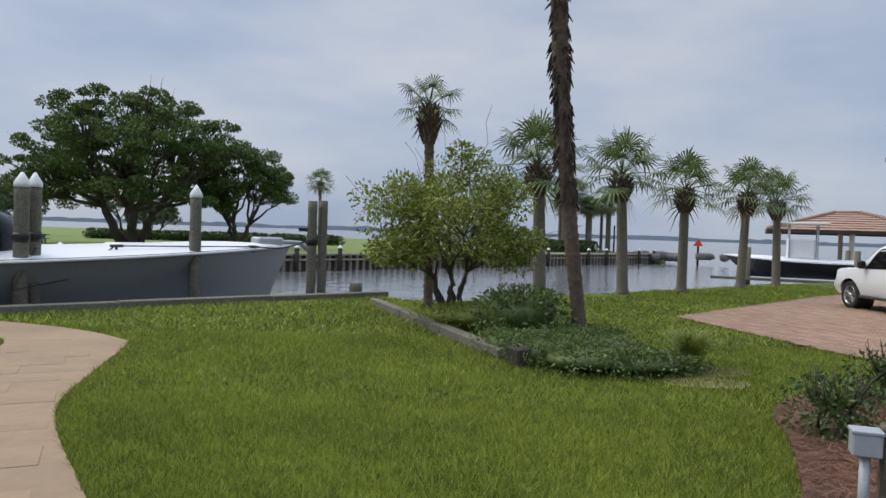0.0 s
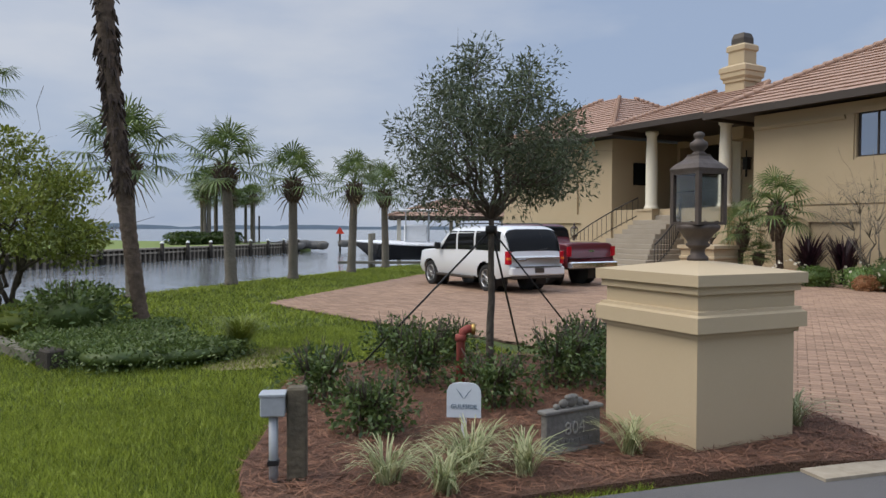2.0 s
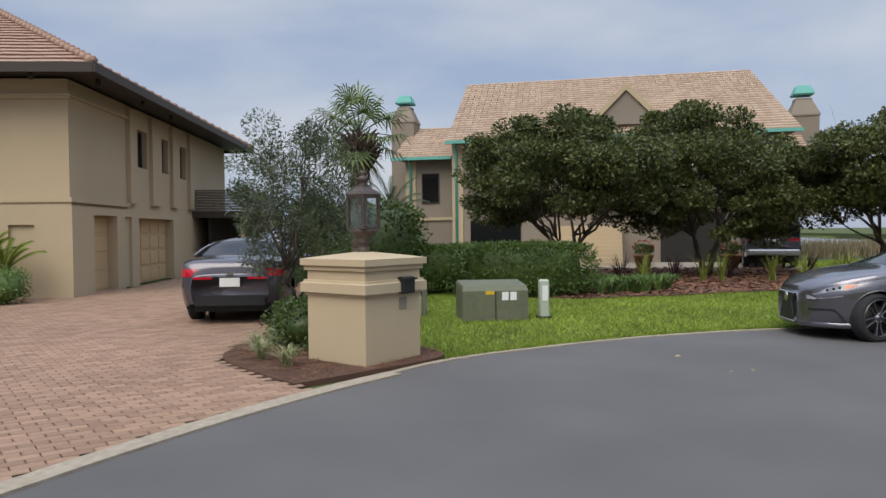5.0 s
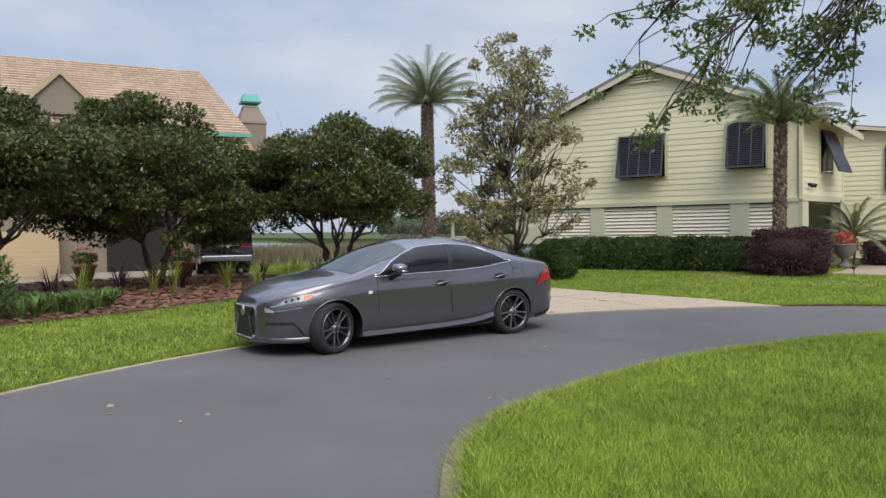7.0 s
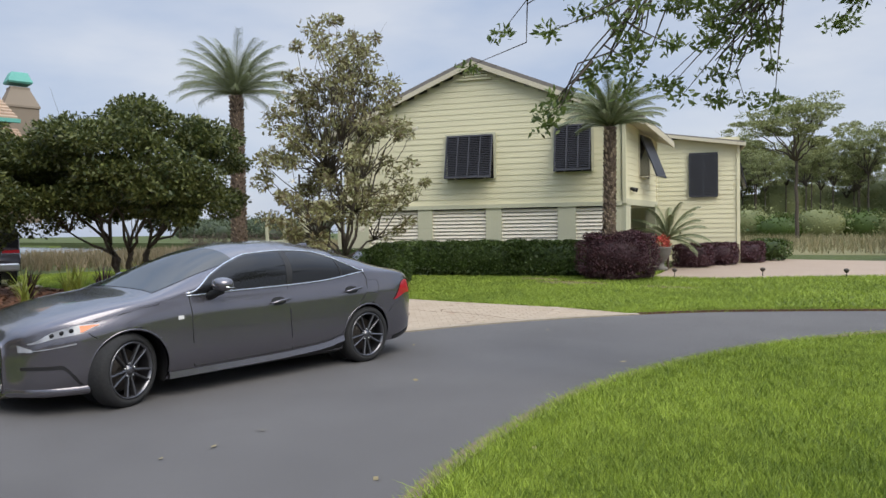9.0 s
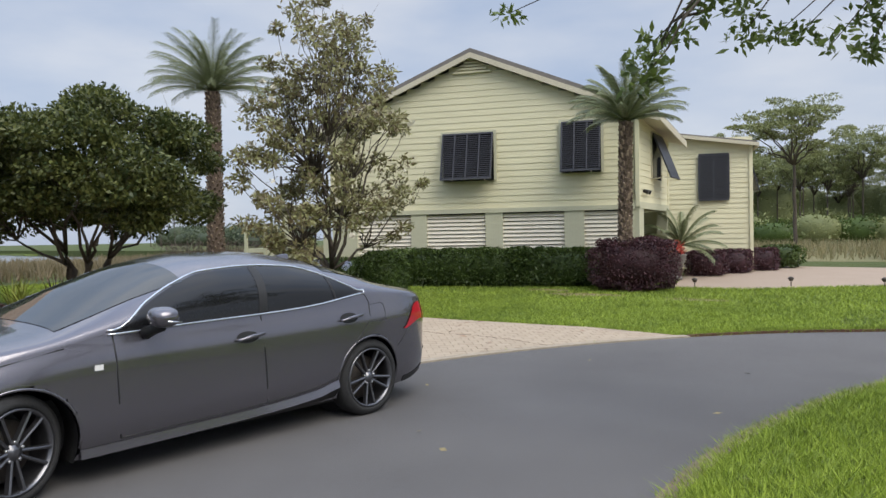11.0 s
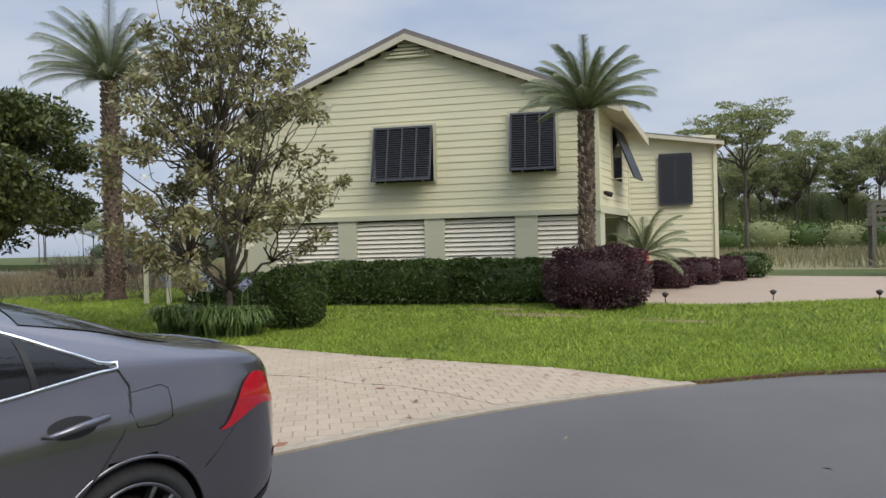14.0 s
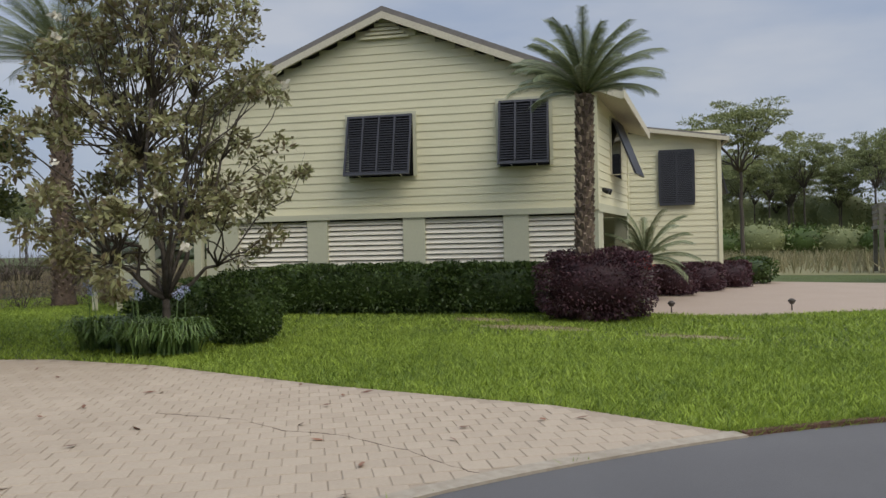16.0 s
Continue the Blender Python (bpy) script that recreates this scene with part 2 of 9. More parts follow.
def water_material():
    m = material("water", (0.16, 0.17, 0.18), (0.12, 0.13, 0.14), 0.12, fine=0.9, coarse=0.05, bump=0.35, spec=0.5, depth=0.25)
    return m


WATER = water_material()


def glass_material(name, tint, rough=0.02):
    m = bpy.data.materials.new(name)
    m.use_nodes = True
    p = m.node_tree.nodes["Principled BSDF"]
    p.inputs["Base Color"].default_value = (*tint, 1)
    p.inputs["Roughness"].default_value = rough
    p.inputs["IOR"].default_value = 1.5
    p.inputs["Transmission Weight"].default_value = 1.0
    return m


GLASS = glass_material("clear glass", (0.9, 0.93, 0.93))
TINT = material("tinted glass", (0.012, 0.013, 0.014), (0.010, 0.010, 0.011), 0.03, bump=0, spec=0.18)
MIRRORGLASS = material("reflective window glass", (0.30, 0.34, 0.40), (0.27, 0.31, 0.37), 0.03, bump=0, spec=1.0, metal=0.85)
# near-black stand-in for shade inside recesses and behind slats
DARKIN = material("dark interior shade", (0.02, 0.018, 0.016), (0.03, 0.027, 0.024), 0.9, bump=0.1)

# ---- ground ----
CAP_A, CAP_B = Vector((-1.5, 16.75)), Vector((-7.65, 11.1))
CAPD = (CAP_B - CAP_A).normalized()
CAP_W = CAP_A + CAPD * 70
WATER_Z = -1.3


def smooth_line(pts, n=6):
    """A Catmull-Rom line through the points."""
    out, P = [], [Vector(p) for p in pts]
    P = [2 * P[0] - P[1]] + P + [2 * P[-1] - P[-2]]
    for i in range(1, len(P) - 2):
        a, b, c, d = P[i - 1:i + 3]
        for k in range(n):
            t = k / n
            out.append(tuple(0.5 * (2 * b + (c - a) * t + (2 * a - 5 * b + 4 * c - d) * t * t + (3 * b - a - 3 * c + d) * t ** 3)))
    return out + [tuple(P[-2])]


def flat(pts, z, thick=0.0):
    """A flat sheet cut into triangles, with a skirt if thick."""
    bm = bmesh.new()
    vs = [bm.verts.new((p[0], p[1], z)) for p in pts]
    f = bm.faces.new(vs)
    f.normal_update()
    if f.normal.z < 0:
        f.normal_flip()
    if thick:
        low = [bm.verts.new((p[0], p[1], z - thick)) for p in pts]
        n = len(pts)
        for i in range(n):
            bm.faces.new((vs[i], vs[(i + 1) % n], low[(i + 1) % n], low[i]))
    bmesh.ops.triangulate(bm, faces=[f])
    me = bpy.data.meshes.new("sheet")
    bm.to_mesh(me)
    bm.free()
    return me


SHORE = [(-1.5, 16.75), (-0.6, 16.2), (0.6, 16.3), (2.2, 17.6), (5.2, 20.6), (7.4, 22.5), (10.0, 24.9), (12.4, 27.3), (17, 31), (30, 37), (48, 38), (56, 22), (60, 0), (66, -28), (62, -46), (46, -58), (60, -75), (300, -120), (3000, -400), (3000, -4000), (-3000, -4000), (-3000, -80), (CAP_W.x, CAP_W.y)]
structure("ground", flat(SHORE, -0.03, 1.6), SOIL, "green lawn soil along the canal", "ground")
BANK = [(24, 85), (28, 92), (10, 104), (-10, 140), (-60, 175), (-400, 240), (-400, -100), (-70, -20), (-11.3, 45.8)]
structure("ground_far", flat(BANK, -0.2, 1.5), FARGRASS, "grassy spit across the canal", "ground")
structure("water", flat([(-4000, -4000), (4000, -4000), (4000, 4000), (-4000, 4000)], WATER_Z), WATER, "grey rippled canal and bay water", "water")

# road: outer kerb, from the first drive round the bend and away
KERB1 = smooth_line([(-6, 4.2), (-2, 3.55), (2.0, 3.05), (4.17, 2.76), (5.7, 2.52), (7.2, 2.26), (8.75, 1.64), (10.0, 1.03), (11.1, 0.37), (11.85, -0.17), (12.85, -0.97), (13.8, -2.3), (14.7, -4.0), (15.3, -6.0), (15.5, -8.2), (15.3, -10.0), (14.85, -11.35)])
ROADFAR = smooth_line([(14.85, -11.35), (14.3, -12.7), (13.6, -13.95), (12.6, -15.3), (11.6, -16.3), (10.7, -16.9), (9.15, -17.8), (6.5, -18.9), (3.0, -19.8), (-6, -21), (-30, -23), (-80, -25)])
ISLAND = smooth_line([(-80, -19), (-30, -17.5), (-6, -16.6), (3, -16.4), (6.5, -16.0), (8.6, -15.1), (9.6, -13.8), (10.25, -12.4), (10.6, -11.2), (10.82, -10.1), (10.9, -8.9), (10.82, -7.7), (10.65, -6.6), (10.38, -5.75), (9.95, -5.05), (9.3, -4.43), (8.6, -3.85), (7.6, -3.25), (6.0, -2.9), (4.0, -2.95), (0, -3.4), (-6, -4.1)])
structure("road", flat(KERB1 + ROADFAR[1:] + ISLAND, 0.0, 0.1), ASPHALT, "dark grey asphalt lane curving between lawns", "road")


def ribbon(line, w0, w1, z0, z1):
    """A strip along a line, from w0 to w1 to its side, as a solid."""
    mb = Mb()
    P = [Vector(p[:2]) for p in line]
    vs = []
    for i, p in enumerate(P):
        d = (P[min(i + 1, len(P) - 1)] - P[max(i - 1, 0)]).normalized()
        s = Vector((-d.y, d.x))
        a, b = p + s * w0, p + s * w1
        vs += [(a.x, a.y, z0), (b.x, b.y, z0), (b.x, b.y, z1), (a.x, a.y, z1)]
    fs = [(0, 1, 2, 3), tuple(len(vs) - 4 + i for i in (3, 2, 1, 0))]
    for i in range(len(P) - 1):
        fs += [(4 * i + j, 4 * i + 4 + j, 4 * i + 4 + (j + 1) % 4, 4 * i + (j + 1) % 4) for j in range(4)]
    return mb.add(vs, fs)


DRIVE1 = [(4.6, 14.3), (11.1, 21.3), (15.5, 25.0), (21, 28), (24, 24), (24, 8.0), (36, 9), (36, 3.2), (24, 2.2), (14.9, 1.75), (13.8, 1.9), (12.8, 1.8), (11.9, 1.1), (11.12, 0.36), (10.0, 1.03), (8.75, 1.64), (7.2, 2.26), (6.1, 2.44), (6.9, 4.6), (6.3, 8.2), (5.5, 10.2)]
structure("pavement", flat(DRIVE1, 0.002, 0.1), SAND, "red brick paver forecourt", "pavement")
DRIVE2 = [(14.85, -11.35), (14.3, -12.75), (13.6, -14.0), (12.55, -15.35), (14.3, -15.75), (17.0, -15.72), (20.1, -15.95), (22.0, -15.75), (24.0, -14.9), (27, -13.2), (40, -8.0), (42, -4), (30, -10.0), (24, -11.2), (18, -11.0)]
structure("pavement_2", flat(DRIVE2, 0.004, 0.1), material("pale joint", (0.36, 0.29, 0.21), (0.28, 0.22, 0.16), 0.95, fine=60), "cream paver driveway apron with fallen leaves", "pavement")
DRIVE3 = smooth_line([(17.0, -30.0), (16.3, -27.0), (15.9, -25.5), (13.8, -25.6), (11, -27.8), (6, -30), (-4, -32)]) + smooth_line([(-4, -38), (6, -39.2), (11, -39.2), (15.1, -40.0), (20, -42)])
structure("pavement_3", flat(DRIVE3, -0.01, 0.1), material("pink concrete", (0.385, 0.3, 0.23), (0.31, 0.235, 0.175), 0.9, fine=20, coarse=0.8), "pale pinkish concrete drive beside the hedge", "pavement")
PATHR = smooth_line([(-9.5, 11.0), (-7.2, 10.9), (-5.3, 10.3), (-4.15, 9.5), (-3.85, 9.0), (-3.45, 7.3), (-3.15, 6.1), (-2.7, 5.2), (-2.05, 4.2), (-1.7, 3.64), (-1.4, 2.9)])
PATHL = smooth_line([(-3.4, 3.3), (-4.2, 5.2), (-4.74, 6.9), (-5.02, 7.9), (-5.2, 8.7), (-5.6, 9.25), (-6.7, 9.75), (-9.5, 9.9)])
structure("footpath", flat(PATHR + PATHL, -0.005, 0.1), STAMPED, "tan stamped concrete footpath winding through lawn", "pavement")
MULCH1 = smooth_line([(2.0, 3.12), (2.05, 3.95), (2.35, 4.7), (2.7, 5.6), (2.95, 6.4), (3.6, 7.1), (4.8, 7.2), (5.9, 6.8), (6.6, 5.6), (6.75, 4.4), (6.15, 2.58), (5.2, 2.70), (4.2, 2.84), (3.0, 2.98)])
structure("mulch_bed", flat(MULCH1, 0.03, 0.1), MULCH, "red-brown pine straw planting bed", "planting bed")
MULCH2 = smooth_line([(11.35, 0.55), (11.95, 1.1), (12.85, 1.75), (13.8, 1.85), (15, 1.7), (20, 1.9), (24, 2.2), (24, 1.0), (16, 0.6), (13.6, -0.6), (12.9, -0.85), (12.0, -0.1)])
structure("mulch_bed_2", flat(MULCH2, 0.03, 0.1), MULCH, "pine straw bed round the gate pier", "planting bed")
PALE_KERB = material("pale kerb", (0.40, 0.345, 0.265), (0.25, 0.205, 0.15), 0.95, fine=14, coarse=1.5, bump=0.5)
structure("kerb", ribbon(KERB1[22:56], -0.2, 0.0, -0.1, 0.02), PALE_KERB, "flush pale concrete kerb strip of the forecourt", "kerb")
structure("kerb_3", ribbon(KERB1[55:92], -0.09, 0.0, -0.1, 0.016), PALE_KERB, "narrow concrete strip along the lawn edge", "kerb")
structure("kerb_2", ribbon(ISLAND, 0.12, 0.0, -0.1, 0.02), material("stained kerb", (0.24, 0.185, 0.13), (0.11, 0.085, 0.06), 0.95, fine=14, coarse=1.5, bump=0.5), "weathered concrete kerb of the lawn island", "kerb")
FASCIA = material("weathered cream fascia paint", (0.6, 0.56, 0.43), (0.45, 0.41, 0.31), 0.7, fine=20, coarse=1, bump=0.08)
# ---- house one: tan stucco, hipped tile roof ----
H1 = Matrix(((0.998, -0.07, 0, 21.5), (0.07, 0.998, 0, 8.15), (0, 0, 1, 0), (0, 0, 0, 1)))
# local x runs back from the front wall, local y runs along the front


def wall_holes(mb, a0, a1, z0, z1, holes, d0, d1, along="y"):
    """A wall from a0 to a1 and z0 to z1, of depth d0 to d1, with rectangular holes (a, b, z, z)."""
    As = sorted({a0, a1, *[h[0] for h in holes], *[h[1] for h in holes]})
    Zs = sorted({z0, z1, *[h[2] for h in holes], *[h[3] for h in holes]})
    for i in range(len(As) - 1):
        run = None
        for k in range(len(Zs) - 1):
            ca, cz = (As[i] + As[i + 1]) / 2, (Zs[k] + Zs[k + 1]) / 2
            solid = not any(h[0] < ca < h[1] and h[2] < cz < h[3] for h in holes)
            if solid:
                run = (run[0], Zs[k + 1]) if run else (Zs[k], Zs[k + 1])
            if run and (not solid or k == len(Zs) - 2):
                if along == "y":
                    mb.box(d0, d1, As[i], As[i + 1], *run)
                else:
                    mb.box(As[i], As[i + 1], d0, d1, *run)
                run = None
    return mb


def hip_roof(house, x0, x1, y0, y1, ze, zr, mat, ridge, rows=22, thick=0.065):
    """A hipped roof over a rectangle; ridge: (xa, ya, xb, yb). Rows of tile as steps, each its own ring of courses."""
    xa, ya, xb, yb = ridge
    corners = [(x0, y0), (x1, y0), (x1, y1), (x0, y1)]
    ends = [(xa, ya), (xb, ya), (xb, yb), (xa, yb)]
    roof = part("roof", Mb().add([(*c, ze) for c in corners] + [(*c, zr) for c in ends], [(0, 1, 5, 4), (1, 2, 6, 5), (2, 3, 7, 6), (3, 0, 4, 7), (4, 5, 6, 7), (3, 2, 1, 0)]), mat, house)
    for s in range(4):
        a, b, c, d = corners[s], corners[(s + 1) % 4], ends[(s + 1) % 4], ends[s]
        mb = Mb()
        for r in range(rows):
            t0, t1 = r / rows, (r + 1.12) / rows
            t1 = min(t1, 1)

            def at(t, k, up):
                lo, hi = (a, d) if k == 0 else (b, c)
                return (lo[0] + (hi[0] - lo[0]) * t, lo[1] + (hi[1] - lo[1]) * t, ze + (zr - ze) * t + up)
            p0, p1, q0, q1 = at(t0, 0, thick), at(t0, 1, thick), at(t1, 0, 0.02), at(t1, 1, 0.02)
            l0, l1 = at(t0 + 0.18 / rows, 0, -0.01), at(t0 + 0.18 / rows, 1, -0.01)
            n = max(1, int((Vector(p1) - Vector(p0)).length / 0.42))
            for i in range(n):
                u, w = i / n, (i + 0.99) / n
                j = 0.012 * random.random()
                L_ = lambda A, B, k, e=0.0: (A[0] + (B[0] - A[0]) * k, A[1] + (B[1] - A[1]) * k, A[2] + (B[2] - A[2]) * k + e)
                mb.add([L_(p0, p1, u, j), L_(p0, p1, w, j), L_(q0, q1, w, j), L_(q0, q1, u, j), L_(l0, l1, u), L_(l0, l1, w)], [(0, 1, 2, 3), (4, 5, 1, 0)])
        tagged(part("roof_tiles", mb, mat, roof), "overlapping roof tiles", kind="stuff")
    hips = Mb()
    for c, e in zip(corners, ends):
        n = 26
        for i in range(n):
            a, b = Vector((*c, ze + thick)).lerp(Vector((*e, zr + thick)), i / n), Vector((*c, ze + thick)).lerp(Vector((*e, zr + thick)), (i + 1.1) / n)
            hips.tube([a + Vector((0, 0, 0.03)), b], [0.11, 0.085], 6)
    if xa != xb or ya != yb:
        hips.tube([(xa, ya, zr + thick), (xb, yb, zr + thick)], 0.1, 6)
    part("hip_tiles", hips, mat, roof)
    return roof


def soffit(house, x0, x1, y0, y1, ze):
    mb = Mb().box(x0, x1, y0, y1, ze - 0.06, ze - 0.005)
    for a, b, c, d in ((x0 - 0.04, x1 + 0.04, y0 - 0.05, y0), (x0 - 0.04, x1 + 0.04, y1, y1 + 0.05), (x0 - 0.05, x0, y0, y1), (x1, x1 + 0.05, y0, y1)):
        mb.box(a, b, c, d, ze - 0.17, ze + 0.05)
    pieces("eave", mb, EAVE, house, "dark brown eave and fascia")


def window(house, m, w, h, panes=3, frame_mat=None, glass=None, depth=0.06, bar=0.045):
    """A framed window in local axes: x across, z up, y out of the wall."""
    frame_mat, glass = frame_mat or DARKMETAL, glass or MIRRORGLASS
    win = part("window", Mb(m).box(0, w, -depth, 0.0, 0, bar), frame_mat, house)
    mb = Mb(m).box(0, w, -depth, 0.0, h - bar, h).box(0, bar, -depth, 0.0, bar, h - bar).box(w - bar, w, -depth, 0.0, bar, h - bar)
    for i in range(1, panes):
        mb.box(w * i / panes - bar / 2, w * i / panes + bar / 2, -depth, 0.0, bar, h - bar)
    pieces("frame_bar", mb, frame_mat, win)
    for i in range(panes):
        a, b = w * i / panes + bar / 2, w * (i + 1) / panes - bar / 2
        part("pane", Mb(m).box(a, b, -depth * 0.6, -depth * 0.45, bar * 0.9, h - bar * 0.9), glass, win)
    return win


def build_house_one():
    h = thing("house", "tan stucco house with brown clay tile hip roofs", "house", H1)
    WT = 5.2
    # front block
    holes = [(3.35, 5.04, 3.6, 4.97)]
    mb = Mb()
    wall_holes(mb, 0.0, 8.4, 0.0, WT, holes, 0.0, 0.3)
    part("wall", mb, STUCCO, h)
    side = Mb()
    shole = [(1.15, 2.65, 0.0, 2.0), (4.25, 7.5, 0.0, 1.98), (4.25, 5.3, 3.5, 4.62), (6.4, 7.3, 3.5, 4.62), (8.28, 9.3, 3.45, 4.6)]
    wall_holes(side, 0.3, 15.0, 0.0, WT, shole, 0.0, 0.3, along="x")
    part("wall", side, STUCCO, h)
    part("wall", Mb().box(0.3, 15.0, 8.1, 8.4, 0, WT).box(14.7, 15.0, 0.3, 8.1, 0, WT), STUCCO, h)
    # dark slabs stand in for the unlit inside of the garage
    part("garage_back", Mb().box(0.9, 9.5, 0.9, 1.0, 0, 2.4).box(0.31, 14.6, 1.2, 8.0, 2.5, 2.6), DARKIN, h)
    # panels proud of the wall: pilasters, ledge, lower recess frames
    trim = Mb()
    trim.box(-0.05, 0.0, 2.95, 3.3, 2.4, WT - 0.35).box(-0.05, 0.0, 5.09, 5.3, 2.4, WT - 0.35)
    trim.box(-0.05, 0.0, 3.3, 5.09, 2.4, 3.52).box(-0.05, 0.0, 3.3, 5.09, 5.02, WT - 0.35)
    part("window_surround", trim, STUCCO, h)
    led = Mb()
    led.box(-0.09, 0.0, -0.09, 8.4, 2.28, 2.39).box(0.0, 3.6, -0.09, 0.0, 2.28, 2.39).box(-0.05, 0.0, -0.05, 8.4, 2.2, 2.28)
    led.box(-0.06, 0.0, -0.06, 2.9, 4.72, 4.78).box(-0.1, 0.0, -0.1, 2.9, 4.78, 4.84).box(-0.06, 0.0, 5.35, 8.4, 4.72, 4.78).box(-0.1, 0.0, 5.35, 8.4, 4.78, 4.84)
    led.box(0.0, 3.6, -0.1, 0.0, 4.78, 4.84)
    pieces("ledge", led, STUCCO, h)
    low = Mb()
    wall_holes(low, -0.08, 8.4, 0.0, 2.2, [(0.8, 1.4, 0.42, 1.75), (1.92, 3.7, 0.42, 1.75), (4.8, 6.4, 0.42, 1.75), (6.9, 8.1, 0.42, 1.75)], -0.08, 0.0)
    wall_holes(low, 0.0, 9.7, 0.0, 2.2, [(1.15, 2.65, -1, 2.0), (3.2, 3.7, -1, 2.0), (4.25, 7.5, -1, 1.98)], -0.08, 0.0, along="x")
    pieces("plinth", low, STUCCO, h)
    pil = Mb()
    for a, b in ((3.6, 4.15), (5.45, 6.3), (7.45, 8.2), (9.45, 9.9)):
        pil.box(a, b, -0.12, 0.0, 2.39, WT - 0.1)
    part("pilaster", pil, STUCCO, h)
    for a, b, z in ((1.15, 2.65, 2.0), (4.25, 7.5, 1.98)):
        g = part("garage_door", Mb().box(a, b, 0.2, 0.26, 0, z), GARAGE, h, "honey tan panelled garage door")
        for i in range(4):
            for k in range(max(1, int((b - a) / 0.8))):
                w = (b - a) / max(1, int((b - a) / 0.8))
                part("panel", Mb().box(a + k * w + 0.07, a + (k + 1) * w - 0.07, 0.18, 0.2, i * z / 4 + 0.06, (i + 1) * z / 4 - 0.05, 0.008), GARAGE, g)
    M_front = lambda y, z: Matrix(((0, -1, 0, 0.12), (-1, 0, 0, y), (0, 0, 1, z), (0, 0, 0, 1)))
    window(h, Matrix(((0, -1, 0, 0.1), (-1, 0, 0, 5.04), (0, 0, 1, 3.6), (0, 0, 0, 1))), 1.69, 1.37, 3, EAVE)
    for a, b, z0, z1 in shole[2:]:
        window(h, Matrix(((1, 0, 0, a), (0, -1, 0, 0.16), (0, 0, 1, z0), (0, 0, 0, 1))), b - a, z1 - z0, 2, EAVE, TINT)
    hip_roof(h, -0.95, 16.2, -1.0, 9.6, WT + 0.12, 8.6, TILE_S, (6.0, 5.0, 9.5, 5.0), 20)
    soffit(h, -0.95, 16.2, -1.0, 9.6, WT + 0.12)
    for x, y in ((-0.5, 0.6), (0.4, -0.55), (3.4, -0.55), (5.9, -0.55)):
        part("flood_lamp", Mb().lathe([(0.03, WT - 0.12), (0.07, WT - 0.1), (0.05, WT + 0.06)], 8, x, y), DARKMETAL, h)
    # gutter downpipe and deck to the rear
    deck = Mb().box(10.0, 18.0, -1.9, 0.0, 2.1, 2.3)
    for i in range(14):
        deck.box(10.0, 18.0, -1.93, -1.9, 2.3 + i * 0.06, 2.345 + i * 0.06)
        deck.box(9.97, 10.0, -1.9, 0.0, 2.3 + i * 0.06, 2.345 + i * 0.06)
    deck.box(9.95, 18.0, -1.98, -1.86, 3.13, 3.18)
    part("deck_rail", deck, DARKMETAL, h, "dark slatted deck railing")
    part("deck_post", Mb().box(10.0, 10.15, -1.9, -1.75, 0, 2.1).box(12.9, 13.05, -1.9, -1.75, 0, 2.1).box(17.8, 17.95, -1.9, -1.75, 0, 2.1).box(10, 18, -1.88, -1.78, 1.75, 2.1), STUCCO, h)
    # dark sheet painted as the shade under the deck
    part("under_deck_shade", Mb().box(10.3, 18, -0.6, -0.5, 0, 2.1), DARKIN, h)
    # chimney
    ch = Mb()
    ch.lathe([(0.46, 5.2), (0.46, 7.5), (0.52, 7.52), (0.52, 7.62), (0.6, 7.72), (0.6, 7.9), (0.64, 7.92), (0.64, 8.12), (0.5, 8.2), (0.38, 8.25), (0.38, 8.75), (0.44, 8.8), (0.44, 8.98), (0.37, 9.05)], 4, 5.0, 12.75, False, True)
    c = part("chimney", ch, STUCCO, h)
    part("chimney_pot", Mb().lathe([(0.3, 9.05), (0.3, 9.3), (0.24, 9.5), (0.2, 9.52)], 4, 5.0, 12.75, False, True), DARKMETAL, c)
    # porch between the wings
    FL = 2.35
    part("porch_floor", Mb().box(2.0, 9.0, 8.4, 17.0, 0, FL), STUCCO, h)
    for a_, b_, z_ in ((8.4, 14.0, FL), (16.85, 17.0, FL), (14.0, 16.85, 5.3)):
        part("wall", Mb().box(6.0, 6.3, a_, b_, z_, 6.2), STUCCO, h)
    part("pilaster", Mb().box(5.9, 6.0, 13.45, 13.95, FL, 5.5, 0.01), CREAM, h, "flat cream pilaster")
    # shade behind the arch, painted as a near-black sheet
    part("porch_arch_shade", Mb().box(7.2, 7.3, 13.6, 17.0, FL, 5.6), DARKIN, h, "dark sheet painted as the shade behind the arch")
    door = part("door", Mb().box(5.9, 5.98, 10.2, 12.5, FL, 4.75), material("mahogany", (0.16, 0.065, 0.035), (0.09, 0.035, 0.02), 0.45, fine=20, bump=0.15), h, "dark mahogany double door")
    for y in (10.28, 11.4):
        for z, e in ((FL + 0.15, 0.8), (FL + 1.1, 1.15)):
            part("panel", Mb().box(5.86, 5.9, y + 0.1, y + 0.9, z, z + e, 0.015), door.data.materials[0], door)
    part("transom", Mb().box(5.9, 5.96, 10.2, 12.5, 4.85, 5.4), TINT, h)
    part("door_frame", Mb().box(5.86, 6.0, 10.08, 10.2, FL, 5.5).box(5.86, 6.0, 12.5, 12.62, FL, 5.5).box(5.86, 6.0, 10.2, 12.5, 4.75, 4.85).box(5.86, 6.0, 10.08, 12.62, 5.4, 5.5), CREAM, h)
    for y in (14.75, 11.1):
        part("column", Mb().lathe([(0.3, 2.35), (0.3, 2.42), (0.27, 2.46), (0.245, 2.55), (0.235, 4.3), (0.2, 5.35), (0.26, 5.42), (0.27, 5.55)], 20, 2.0, y), CREAM, h, "round cream porch column")
